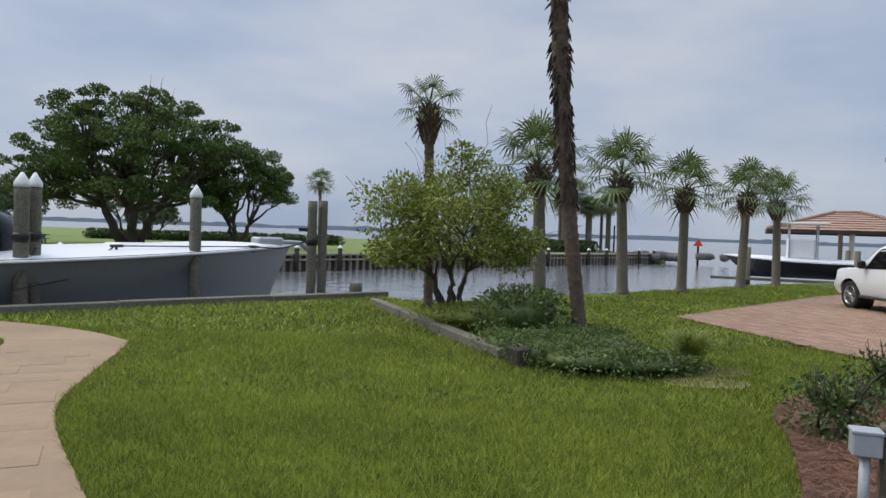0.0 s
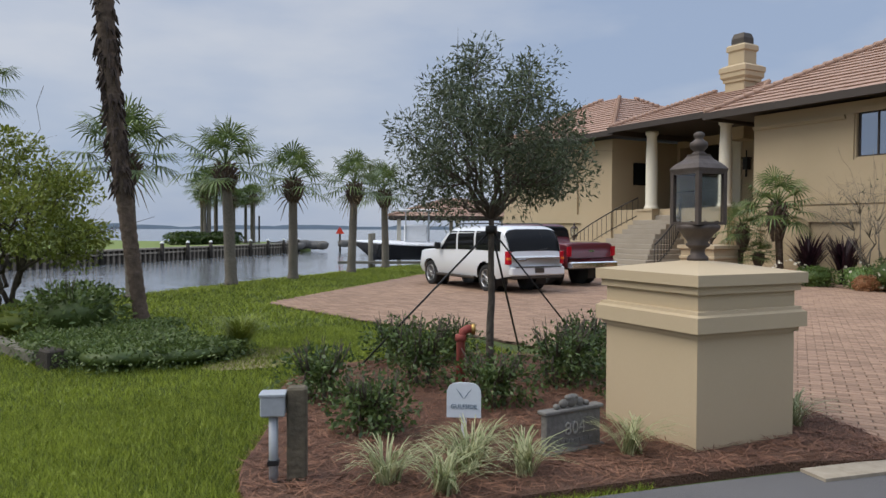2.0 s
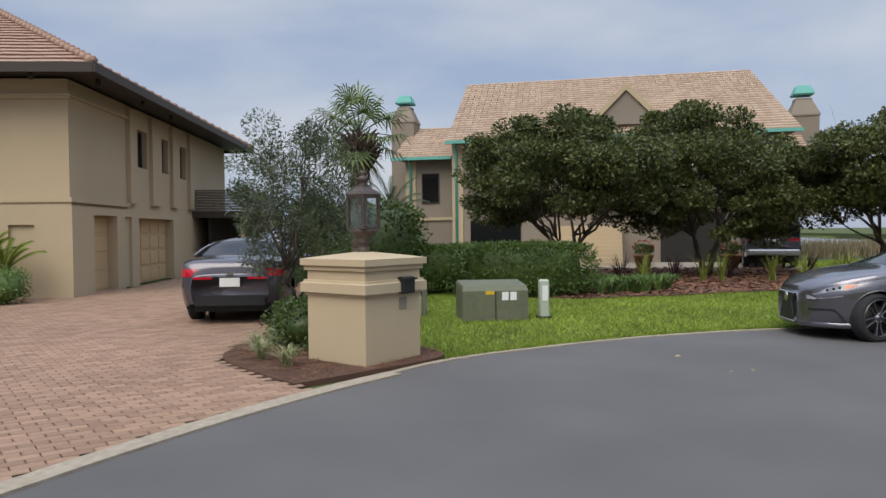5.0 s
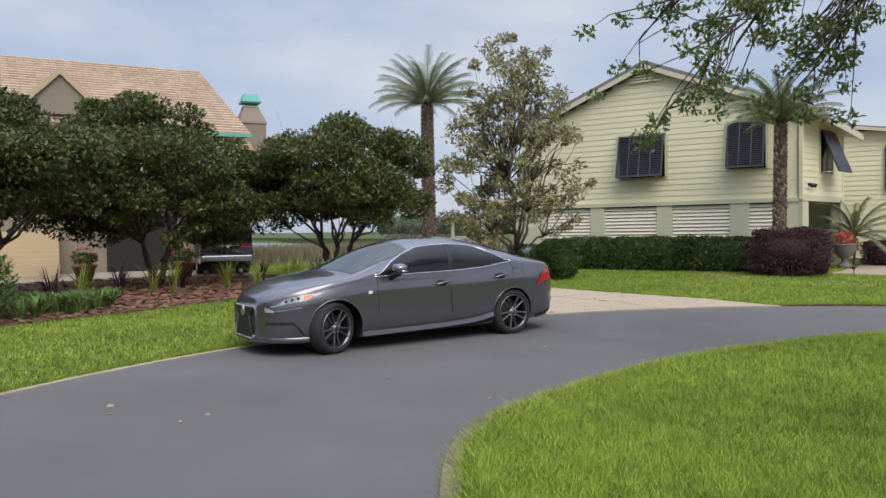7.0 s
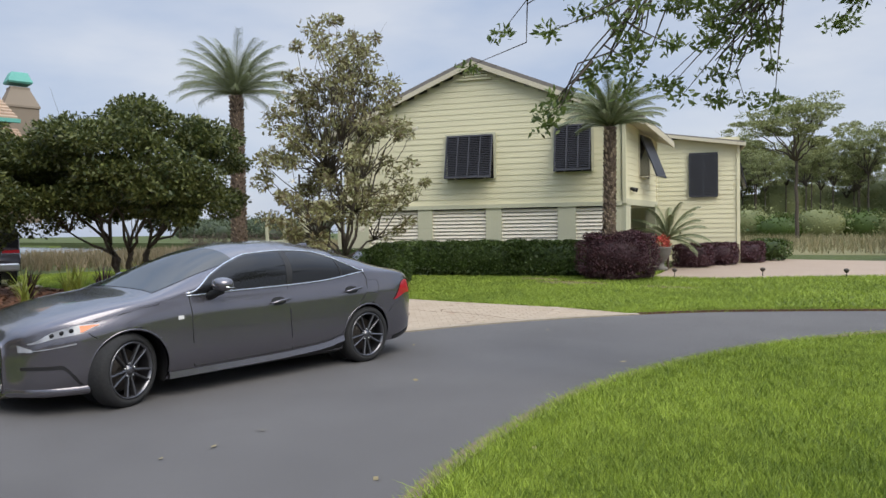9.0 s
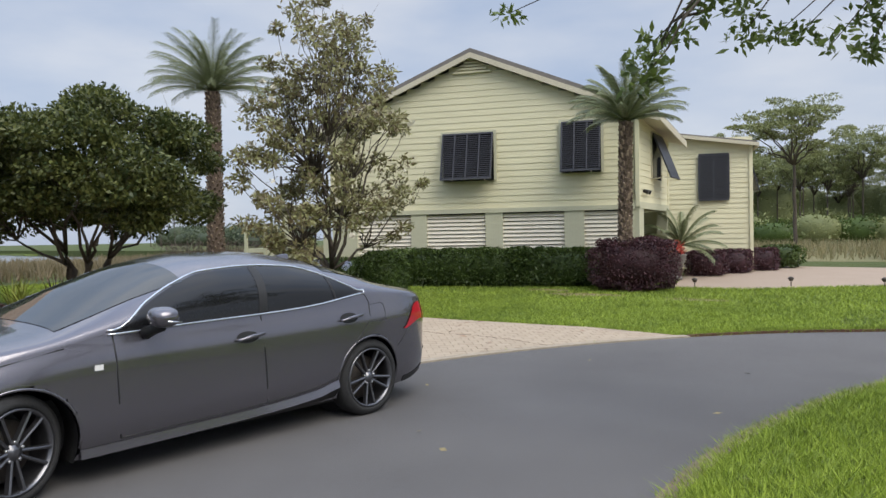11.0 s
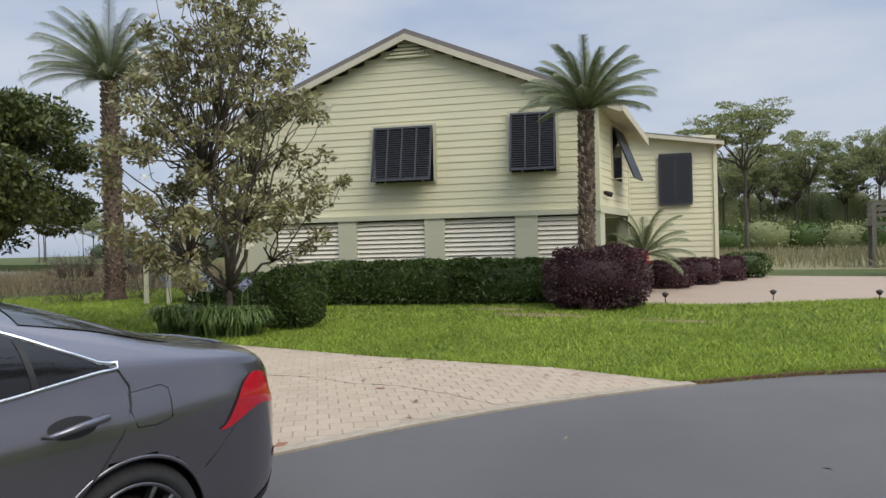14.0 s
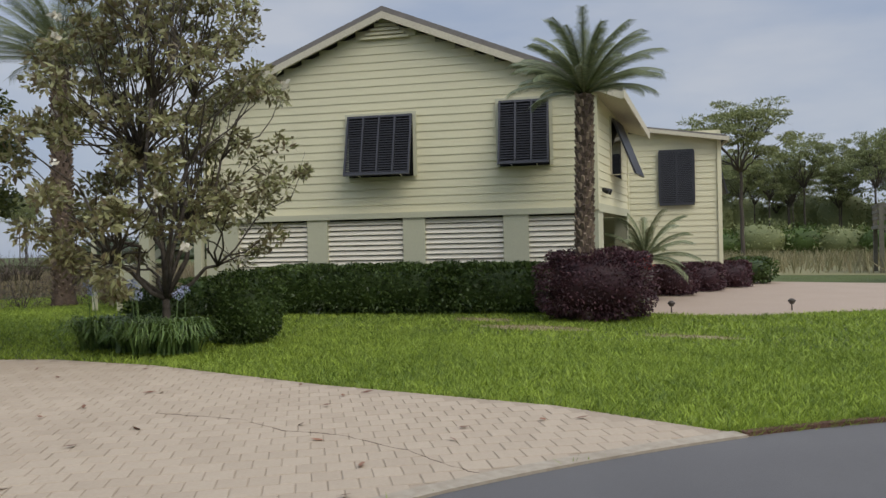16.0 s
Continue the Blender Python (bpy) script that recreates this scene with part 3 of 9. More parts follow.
        part("pedestal", Mb().box(1.6, 2.4, y - 0.42, y + 0.42, 0, 2.28).box(1.55, 2.45, y - 0.47, y + 0.47, 2.28, 2.35), STUCCO, h)
    hip_roof(h, 0.95, 9.0, 9.2, 16.2, 5.75, 7.3, TILE_S, (5.0, 11.5, 6.0, 14), 10)
    soffit(h, 0.95, 9.0, 9.2, 16.2, 5.75)
    # steps
    for i in range(12):
        d = i * 0.3
        part("step", Mb().box(-1.2 + d, 2.6, 13.2 - max(0, 6 - i) * 0.2, 15.3 + max(0, 7 - i) * 0.16, i * 0.19, (i + 1) * 0.19, 0.015), CONCRETE, h)
    # rails
    for y0, y1, x0, x1 in ((11.7, 13.1, -1.0, 1.9), (16.6, 15.4, -1.0, 1.9)):
        rail = Mb()
        n = 16
        for i in range(n + 1):
            t = i / n
            x, y = x0 + (x1 - x0) * t, y0 + (y1 - y0) * t * t
            z = 0.1 + 1.9 * t
            rail.tube([(x, y, z), (x, y, z + 0.85)], 0.012, 5)
        rail.tube([(x0 + (x1 - x0) * i / 8, y0 + (y1 - y0) * (i / 8) ** 2, 0.95 + 1.9 * i / 8) for i in range(9)], 0.025, 6)
        rail.tube([(x0 + (x1 - x0) * i / 8, y0 + (y1 - y0) * (i / 8) ** 2, 0.2 + 1.9 * i / 8) for i in range(9)], 0.018, 6)
        part("handrail", rail, BLACK, h, "black iron handrail")
    rail = Mb()
    for i in range(22):
        rail.tube([(5.9, 14.05 + i * 0.13, FL), (5.9, 14.05 + i * 0.13, FL + 0.9)], 0.012, 5)
    rail.tube([(5.9, 14.0, FL + 0.9), (5.9, 16.85, FL + 0.9)], 0.025, 6)
    part("porch_rail", rail, BLACK, h, "black iron porch railing")
    for y in (13.1,):
        lan = Mb().box(5.7, 5.95, y - 0.1, y + 0.1, 4.05, 4.5).box(5.66, 5.98, y - 0.14, y + 0.14, 4.5, 4.56).tube([(5.8, y, 3.75), (5.8, y, 4.05)], 0.05, 6).tube([(5.8, y, 4.56), (5.8, y, 4.85)], 0.03, 6)
        part("wall_lantern", lan, BLACK, h)
    # left wing
    lw = Mb()
    wall_holes(lw, 17.0, 25.3, 0.0, 5.5, [(20.4, 22.3, 3.6, 4.55)], 2.0, 2.3)
    part("wall", lw, STUCCO, h)
    part("wall", Mb().box(2.3, 10, 17.0, 17.3, 0, 5.5).box(2.3, 10, 25.0, 25.3, 0, 5.5), STUCCO, h)
    pieces("plinth", Mb().box(1.9, 2.0, 17.0, 19.0, 0, 2.2).box(1.9, 2.0, 23, 25.3, 0, 2.2).box(1.9, 2.0, 19, 23, 1.8, 2.2).box(1.92, 2.0, 17, 17.5, 2.2, 5.4).box(1.92, 2.0, 19.3, 19.6, 2.2, 5.4), STUCCO, h)
    window(h, Matrix(((0, -1, 0, 2.1), (-1, 0, 0, 22.3), (0, 0, 1, 3.6), (0, 0, 0, 1))), 1.9, 0.95, 2, EAVE, TINT)
    part("window", Mb().box(3.2, 4.4, 16.94, 17.0, 3.5, 4.5), TINT, h)
    hip_roof(h, 1.0, 11.0, 16.0, 26.3, 5.65, 8.1, TILE_S, (5.5, 20.3, 6.5, 21.5), 16)
    soffit(h, 1.0, 11.0, 16.0, 26.3, 5.65)
    # link roof behind the porch
    hip_roof(h, 6.0, 16.0, 6.0, 22.0, 5.9, 8.0, TILE_S, (9.5, 9.0, 10.5, 20.0), 12)
    return h


house_one = build_house_one()

# ---- house two: sage siding on a louvred base ----
H2 = Matrix(((0.9507, 0.3102, 0, 17.15), (0.3102, -0.9507, 0, -26.2), (0, 0, 1, 0), (0, 0, 0, 1)))
# local x runs along the gable wall, local y runs back; left-handed, so faces are turned by solid shapes only


def build_house_two():
    h = thing("house", "sage yellow lapped-siding house on louvred base with charcoal shutters", "house")
    R0, R1, PK, ZP, ZE = 0.15, 10.1, 5.13, 7.24, 5.2
    M2 = H2
    slope = (ZP - ZE) / (PK - R0)
    core = Mb(M2)
    core.add([(R0, 0.12, 2.35), (R1, 0.12, 2.35), (R1, 0.12, ZE), (PK, 0.12, ZP), (R0, 0.12, ZE), (R0, 11, 2.35), (R1, 11, 2.35), (R1, 11, ZE), (PK, 11, ZP), (R0, 11, ZE)],
             [(0, 1, 2, 3, 4), (9, 8, 7, 6, 5), (0, 5, 6, 1), (1, 6, 7, 2), (2, 7, 8, 3), (3, 8, 9, 4), (4, 9, 5, 0)])
    part("wall", core, SIDING_POST, h)
    # siding boards on the gable, each its own piece
    bh = 0.2
    z = 2.42
    while z < ZP - 0.1:
        zt = min(z + bh, ZP - 0.02)
        zm = (z + zt) / 2
        a = R0 if zt < ZE else R0 + (zm - ZE) / slope
        b = R1 if zt < ZE else R1 - (zm - ZE) / slope * (R1 - PK) / (PK - R0)
        if b - a > 0.2:
            part("board", Mb(M2).add([(a, 0.07, z), (b, 0.07, z), (b, 0.085, zt), (a, 0.085, zt), (a, 0.12, z), (b, 0.12, z), (b, 0.12, zt), (a, 0.12, zt)], [(0, 1, 2, 3), (7, 6, 5, 4), (0, 4, 5, 1), (2, 6, 7, 3), (0, 3, 7, 4), (1, 5, 6, 2)]), SIDING, h)
        z = zt
    # right flank runs out of square; local u along it, v out of the wall
    FL = Matrix(((-0.2195, -0.9756, 0, 0.04), (0.9756, -0.2195, 0, 0.0), (0, 0, 1, 0), (0, 0, 0, 1)))
    MF, FLEN = M2 @ FL, 4.1
    part("wall", Mb(M2).prism([(0.06, 0.12), (R0 + 0.2, 0.12), (R0 + 0.2, 4.0), (-0.84, 4.0)], 2.3, ZE), SIDING_POST, h)
    z = 2.5
    while z < ZE - 0.1:
        zt = min(z + bh, ZE - 0.02)
        part("board", Mb(MF).add([(0.02, 0.048, z), (FLEN, 0.048, z), (FLEN, 0.033, zt), (0.02, 0.033, zt), (0.02, 0.0, z), (FLEN, 0.0, z), (FLEN, 0.0, zt), (0.02, 0.0, zt)], [(0, 1, 2, 3), (7, 6, 5, 4), (0, 4, 5, 1), (2, 6, 7, 3), (0, 3, 7, 4), (1, 5, 6, 2)]), SIDING, h)
        z = zt
    part("corner_board", Mb(MF).box(-0.04, 0.1, -0.05, 0.07, 2.35, ZE + 0.05), SIDING, h)
    part("corner_board", Mb(MF).box(FLEN - 0.08, FLEN + 0.03, -0.05, 0.07, 2.4, ZE - 0.1), SIDING, h)
    part("corner_board", Mb(M2).box(R1 - 0.08, R1 + 0.03, -0.03, 0.08, 2.35, ZE), SIDING, h)
    part("band", Mb(M2).box(R0 - 0.04, R1, -0.04, 0.12, 2.28, 2.42), SIDING_POST, h)
    part("band", Mb(MF).box(0.0, FLEN, -0.1, 0.075, 2.3, 2.5), SIDING_POST, h)
    # louvred base
    bays = [(0.45, 1.64), (2.25, 4.2), (4.76, 6.74), (7.28, 9.2)]
    edges = [(0.15, 0.45)] + [(bays[i][1], bays[i + 1][0]) for i in range(3)] + [(9.2, 10.1)]
    for a, b in edges:
        part("post", Mb(M2).box(a, b, 0.0, 0.3, 0, 2.28), SIDING_POST, h)
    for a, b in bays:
        # dark sheet paints the shade between the slats
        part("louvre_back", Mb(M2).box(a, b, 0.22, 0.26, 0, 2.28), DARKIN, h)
        for i in range(17):
            zz = 0.12 + i * 0.126
            part("slat", Mb(M2).add([(a, 0.06, zz), (b, 0.06, zz), (b, 0.11, zz + 0.1), (a, 0.11, zz + 0.1), (a, 0.08, zz - 0.01), (b, 0.08, zz - 0.01), (b, 0.13, zz + 0.105), (a, 0.13, zz + 0.105)],
                                    [(0, 1, 2, 3), (7, 6, 5, 4), (0, 4, 5, 1), (2, 6, 7, 3), (0, 3, 7, 4), (1, 5, 6, 2)]), CREAM, h)
    # open porch under the flank: corner pier, far pier and an inner wall
    part("pier", Mb(MF).box(0.0, 0.55, -0.35, 0.05, 0, 2.3), SIDING_POST, h)
    part("pier", Mb(MF).box(FLEN - 0.3, FLEN, -0.3, 0.05, 0, 2.3), SIDING_POST, h)
    part("porch_wall", Mb(MF).box(1.2, FLEN + 0.2, -1.7, -1.55, 0, 2.3), SIDING_POST, h)
    # dark panel stands in for the unlit stretch of the opening
    part("porch_shade", Mb(MF).box(1.4, 2.2, -1.55, -1.51, 0.05, 2.05), DARKIN, h)
    part("porch_back", Mb(MF).box(FLEN + 0.05, FLEN + 0.2, -1.55, 0.0, 0, 2.3), SIDING_POST, h)
    # roof: two slopes with overhang, white fascia
    ov, th = 0.55, 0.17
    rf = Mb(M2)
    xe, ze = R0 - 0.75, ZE - 0.75 * slope + 0.12
    xb = xe - 0.9
    zb_ = ze - 0.9 * slope
    xl, zl = R1 + 0.75, ZE - 0.75 * (ZP - ZE) / (R1 - PK) + 0.12
    zp = ZP + 0.12
    rf.add([(xe, -0.22, ze), (PK, -0.22, zp), (xl, -0.22, zl), (xb, 4.15, zb_), (PK, 11.3, zp), (xl, 11.3, zl)] + [(xe, -0.22, ze + th), (PK, -0.22, zp + th), (xl, -0.22, zl + th), (xb, 4.15, zb_ + th), (PK, 11.3, zp + th), (xl, 11.3, zl + th)],
           [(0, 3, 4, 1), (1, 4, 5, 2), (6, 7, 10, 9), (7, 8, 11, 10), (0, 1, 7, 6), (1, 2, 8, 7), (3, 9, 10, 4), (4, 10, 11, 5), (0, 6, 9, 3), (2, 5, 11, 8)])
    roof = part("roof", rf, SHINGLE, h)
    fs = Mb(M2)
    for (a, za), (b, zb) in (((xe, ze), (PK, zp)), ((PK, zp), (xl, zl))):
        fs.add([(a, -0.24, za - 0.14), (b, -0.24, zb - 0.14), (b, -0.24, zb + 0.03), (a, -0.24, za + 0.03), (a, -0.17, za - 0.14), (b, -0.17, zb - 0.14), (b, -0.17, zb + 0.03), (a, -0.17, za + 0.03)],
               [(0, 1, 2, 3), (7, 6, 5, 4), (0, 4, 5, 1), (2, 6, 7, 3), (0, 3, 7, 4), (1, 5, 6, 2)])
    part("fascia", fs, FASCIA, roof)
    part("fascia", Mb(M2).add([(xe - 0.05, -0.26, ze - 0.12), (xb - 0.05, 4.17, zb_ - 0.12), (xb - 0.05, 4.17, zb_ + 0.09), (xe - 0.05, -0.26, ze + 0.09), (xe, -0.26, ze - 0.12), (xb, 4.17, zb_ - 0.12), (xb, 4.17, zb_ + 0.06), (xe, -0.26, ze + 0.06)], [(0, 1, 2, 3), (7, 6, 5, 4), (0, 4, 5, 1), (2, 6, 7, 3), (0, 3, 7, 4), (1, 5, 6, 2)]), FASCIA, roof)
    part("soffit", Mb(M2).add([(xe, -0.2, ze - 0.06), (0.1, -0.2, ze + 0.1), (-0.8, 4.15, ze - 0.22), (xb, 4.15, zb_ - 0.06), (xe, -0.2, ze - 0.03), (0.1, -0.2, ze + 0.13), (-0.8, 4.15, ze - 0.19), (xb, 4.15, zb_ - 0.03)], [(3, 2, 1, 0), (4, 5, 6, 7), (0, 1, 5, 4), (1, 2, 6, 5), (2, 3, 7, 6), (3, 0, 4, 7)]), FASCIA, roof)
    # gable vent
    for i in range(5):
        w = 0.62 - i * 0.12
        part("vent_slat", Mb(M2).box(PK - w, PK + w, -0.03, 0.03, 6.78 + i * 0.1, 6.84 + i * 0.1), SIDING, h)
    # top-hung louvred shutters
    for a, b, z0, z1, n in ((4.45, 6.12, 3.32, 4.84, 4), (1.1, 2.3, 3.45, 5.02, 3)):
        part("window_trim", Mb(M2).box(a - 0.08, b + 0.08, -0.03, 0.02, z1, z1 + 0.08).box(a - 0.08, a, -0.03, 0.02, z0, z1).box(b, b + 0.08, -0.03, 0.02, z0, z1), SIDING_POST, h)
        part("window", Mb(M2).box(a, b, -0.02, 0.0, z0, z1), TINT, h)
        out = 0.42
        tilt = M2 @ Matrix.Translation((0, -0.05, z1)) @ Matrix.Rotation(-math.atan2(out, z1 - z0), 4, "X")
        L_ = math.hypot(out, z1 - z0)
        sh = part("shutter", Mb(tilt).box(a, b, -0.05, 0, -0.06, 0), SHUTTER, h, "charcoal top-hung louvred shutter")
        part("bottom_rail", Mb(tilt).box(a, b, -0.05, 0, -L_, -L_ + 0.06), SHUTTER, sh)
        for i in range(n + 1):
            x = a + (b - a - 0.05) * i / n
            part("stile", Mb(tilt).box(x, x + 0.05, -0.055, 0.0, -L_ + 0.06, -0.06), SHUTTER, sh)
        k = int(L_ / 0.065)
        for i in range(k - 1):
            zz = -0.09 - i * 0.065
            part("louvre", Mb(tilt).add([(a, -0.045, zz - 0.05), (b, -0.045, zz - 0.05), (b, -0.008, zz), (a, -0.008, zz), (a, -0.037, zz - 0.055), (b, -0.037, zz - 0.055), (b, 0.0, zz - 0.005), (a, 0.0, zz - 0.005)],
                                         [(0, 1, 2, 3), (7, 6, 5, 4), (0, 4, 5, 1), (2, 6, 7, 3)]), SHUTTER, sh)
        part("shutter_stay", Mb(M2).tube([(a + 0.3, -out, z0 + 0.05), (a + 0.3, 0, z0)], 0.012, 5).tube([(b - 0.3, -out, z0 + 0.05), (b - 0.3, 0, z0)], 0.012, 5), CREAM, sh)
    # flank window with a propped shutter
    part("window_trim", Mb(MF).box(1.6, 3.0, 0.03, 0.075, 4.72, 4.8).box(1.6, 1.68, 0.03, 0.075, 3.3, 4.72).box(2.92, 3.0, 0.03, 0.075, 3.3, 4.72), FASCIA, h)
    part("window", Mb(MF).box(1.68, 2.92, 0.05, 0.065, 3.3, 4.72), TINT, h)
    fsh = part("shutter", Mb(MF @ Matrix.Translation((0, 0.09, 4.74)) @ Matrix.Rotation(radians(21), 4, "X")).box(1.62, 2.98, 0, 0.045, -1.55, 0), SHUTTER, h, "charcoal shutter propped open on stays")
    part("shutter_stay", Mb(MF).tube([(1.7, 0.06, 3.3), (1.7, 0.63, 3.32)], 0.014, 5), CREAM, fsh)
    for u in (0.55, 0.85):
        part("flood_lamp", Mb(MF).tube([(u, 0.05, 2.86), (u + 0.06 * (u - 0.7), 0.2, 2.8)], [0.05, 0.075], 8), BLACK, h)
    # rear wing
    wy, wl, wr = 8.2, -4.1, R0
    part("wall", Mb(M2).box(wl, wr, wy + 0.1, wy + 9, 0, 4.9), SIDING_POST, h)
    z = 0.1
    while z < 5.2:
        zt = z + bh
        a = wl
        b = wr
        part("board", Mb(M2).add([(a, wy + 0.03, z), (b, wy + 0.03, z), (b, wy + 0.05, zt), (a, wy + 0.05, zt), (a, wy + 0.1, z), (b, wy + 0.1, z), (b, wy + 0.1, zt), (a, wy + 0.1, zt)], [(0, 1, 2, 3), (7, 6, 5, 4), (0, 4, 5, 1), (2, 6, 7, 3), (0, 3, 7, 4), (1, 5, 6, 2)]), SIDING, h)
        part("board", Mb(M2).box(wl - 0.05, wl, wy, wy + 9, z, zt - 0.02), SIDING, h)
        z = zt
    part("corner_board", Mb(M2).box(wl - 0.06, wl + 0.07, wy - 0.03, wy + 0.1, 0, 5.1), SIDING, h)
    rw = Mb(M2)
    rw.add([(wl - 0.2, wy - 0.3, 4.95), (wr + 0.4, wy - 0.3, 5.68), (wr + 0.4, wy + 9, 5.68), (wl - 0.2, wy + 9, 4.95), (wl - 0.2, wy - 0.3, 5.08), (wr + 0.4, wy - 0.3, 5.81), (wr + 0.4, wy + 9, 5.81), (wl - 0.2, wy + 9, 5.08)],
           [(0, 1, 2, 3), (7, 6, 5, 4), (0, 4, 5, 1), (1, 5, 6, 2), (2, 6, 7, 3), (3, 7, 4, 0)])
    r2 = part("roof", rw, SHINGLE, h)
    part("fascia", Mb(M2).add([(wl - 0.22, wy - 0.34, 4.88), (wr, wy - 0.34, 5.57), (wr, wy - 0.34, 5.7), (wl - 0.22, wy - 0.34, 5.01), (wl - 0.22, wy - 0.31, 4.88), (wr, wy - 0.31, 5.57), (wr, wy - 0.31, 5.7), (wl - 0.22, wy - 0.31, 5.01)],
                              [(0, 1, 2, 3), (7, 6, 5, 4), (0, 4, 5, 1), (2, 6, 7, 3), (0, 3, 7, 4), (1, 5, 6, 2)]), FASCIA, r2)
    part("fascia", Mb(M2).box(wl - 0.27, wl - 0.21, wy - 0.34, wy + 9, 4.87, 5.03), FASCIA, r2)
    part("window", Mb(M2).box(-3.28, -2.14, wy - 0.03, wy + 0.0, 2.86, 4.64), TINT, h)
    sh = part("shutter", Mb(M2).box(-3.28, -2.14, wy - 0.09, wy - 0.05, 2.8, 2.9), SHUTTER, h)
    pieces("shutter_rail", Mb(M2).box(-3.28, -2.14, wy - 0.09, wy - 0.05, 4.58, 4.68).box(-3.3, -3.22, wy - 0.09, wy - 0.05, 2.9, 4.6).box(-2.2, -2.12, wy - 0.09, wy - 0.05, 2.9, 4.6).box(-2.74, -2.68, wy - 0.09, wy - 0.05, 2.9, 4.6), SHUTTER, sh)
    for i in range(26):
        part("louvre", Mb(M2).box(-3.25, -2.15, wy - 0.08, wy - 0.06, 2.92 + i * 0.064, 2.965 + i * 0.064), SHUTTER, sh)
    part("shutter", Mb(M2).add([(wl - 0.05, wy + 1, 4.6), (wl - 0.05, wy + 2.4, 4.6), (wl - 0.4, wy + 2.4, 3.2), (wl - 0.4, wy + 1, 3.2), (wl - 0.09, wy + 1, 4.62), (wl - 0.09, wy + 2.4, 4.62), (wl - 0.44, wy + 2.4, 3.22), (wl - 0.44, wy + 1, 3.22)],
                               [(0, 1, 2, 3), (7, 6, 5, 4), (0, 4, 5, 1), (1, 5, 6, 2), (2, 6, 7, 3), (3, 7, 4, 0)]), SHUTTER, h)
    return h


house_two = build_house_two()

# ---- house three: taupe stucco with pale roof, teal gutters ----
H3 = Matrix(((0.98, 0.205, 0, 39.6), (-0.205, 0.98, 0, -0.5), (0, 0, 1, 0), (0, 0, 0, 1)))
# local x runs back, local y runs along the front


def build_house_three():
    h = thing("house", "taupe stucco house with pale tile roof and teal gutters", "house", H3)
    ZE, ZR, YR = 5.72, 9.35, -14.95
    part("wall", Mb().box(0, 9, YR, -0.35, 0, ZE), STUCCO_DARK, h)
    part("wall", Mb().box(1.2, 8.5, -0.35, 2.3, 0, 5.1), STUCCO_DARK, h)

    def gable(x0, x1, xr, y0, y1, ze, zr, rows):
        roof = part("roof", Mb().add([(x0, y0, ze), (x1, y0, ze), (xr, y0 + (1.2 if y1 - y0 > 5 else 0), zr), (x0, y1, ze), (x1, y1, ze), (xr, y1, zr)], [(0, 1, 2), (5, 4, 3), (0, 2, 5, 3), (2, 1, 4, 5), (0, 3, 4, 1)]), TILE_PALE, h)
        mb = Mb()
        for r in range(rows):
            t0, t1 = r / rows, (r + 1.1) / rows
            ins, inb = (1.2, 0.0) if y1 - y0 > 5 else (0, 0)
            n = max(2, int((y1 - y0) / 0.33))
            for i in range(n):
                ya, yb = [y0 + ins * t0 + (y1 - y0 - (ins + inb) * t0) * k / n for k in (i, i + 0.95)]
                xa, xb, za, zb = x0 + (xr - x0) * t0, x0 + (xr - x0) * t1, ze + (zr - ze) * t0, ze + (zr - ze) * t1
                mb.add([(xa, ya, za + 0.1), (xa, yb, za + 0.1), (xb, yb, zb + 0.03), (xb, ya, zb + 0.03), (xa, ya, za), (xa, yb, za)], [(3, 2, 1, 0), (0, 1, 5, 4)])
        tagged(part("roof_tiles", mb, TILE_PALE, roof), "pale curved roof tiles", kind="stuff")
        return roof
    gable(-0.7, 9.6, 4.6, YR - 0.65, -0.2, ZE, ZR, 26)
    gable(0.6, 9, 4.6, -0.2, 2.85, 5.12, 7.1, 14)
    part("gutter", Mb().box(-0.85, -0.68, YR - 0.7, -0.15, ZE - 0.12, ZE + 0.02).box(0.46, 0.62, -0.15, 2.9, 5.02, 5.16).tube([(-0.5, -0.55, ZE - 0.1), (-0.12, -0.55, ZE - 0.6), (-0.12, -0.55, 0)], 0.07, 6).tube([(0.7, 2.05, 5.0), (1.05, 2.05, 4.6), (1.05, 2.05, 0)], 0.07, 6), TEAL, h, "teal copper gutter and downpipes")
    part("trim", Mb().box(-0.08, 0, -0.85, -0.33, 0, ZE).box(1.12, 1.2, 1.8, 2.32, 0, 5).box(1.12, 1.2, -0.35, 1.8, 2.05, 2.2), STUCCO, h)
    for y in (0.75,):
        window(h, Matrix(((0, -1, 0, 1.14), (-1, 0, 0, y + 0.75), (0, 0, 1, 2.9), (0, 0, 0, 1))), 0.9, 1.5, 1, EAVE, TINT)
    for y in (-2.2, -6.3, -10.2, -13.4):
        window(h, Matrix(((0, -1, 0, -0.06), (-1, 0, 0, y), (0, 0, 1, 3.4), (0, 0, 0, 1))), 1.1, 1.6, 2, CREAM, TINT)
    part("garage_door", Mb().box(-0.06, 0, -12.6, -9.9, 0, 2.3), DARKIN, h)
    part("garage_door", Mb().box(-0.06, 0, -3.6, -1.2, 0, 2.0), TINT, h)
    # dormer gable
    dy = -8.4
    part("dormer", Mb().add([(-0.3, dy - 1.5, 6.25), (-0.3, dy + 1.5, 6.25), (-0.3, dy, 7.8), (3.0, dy - 1.5, 6.25), (3.0, dy + 1.5, 6.25), (3.0, dy, 7.8)], [(0, 1, 2), (5, 4, 3), (0, 2, 5, 3), (2, 1, 4, 5), (0, 3, 4, 1)]), STUCCO_DARK, h)
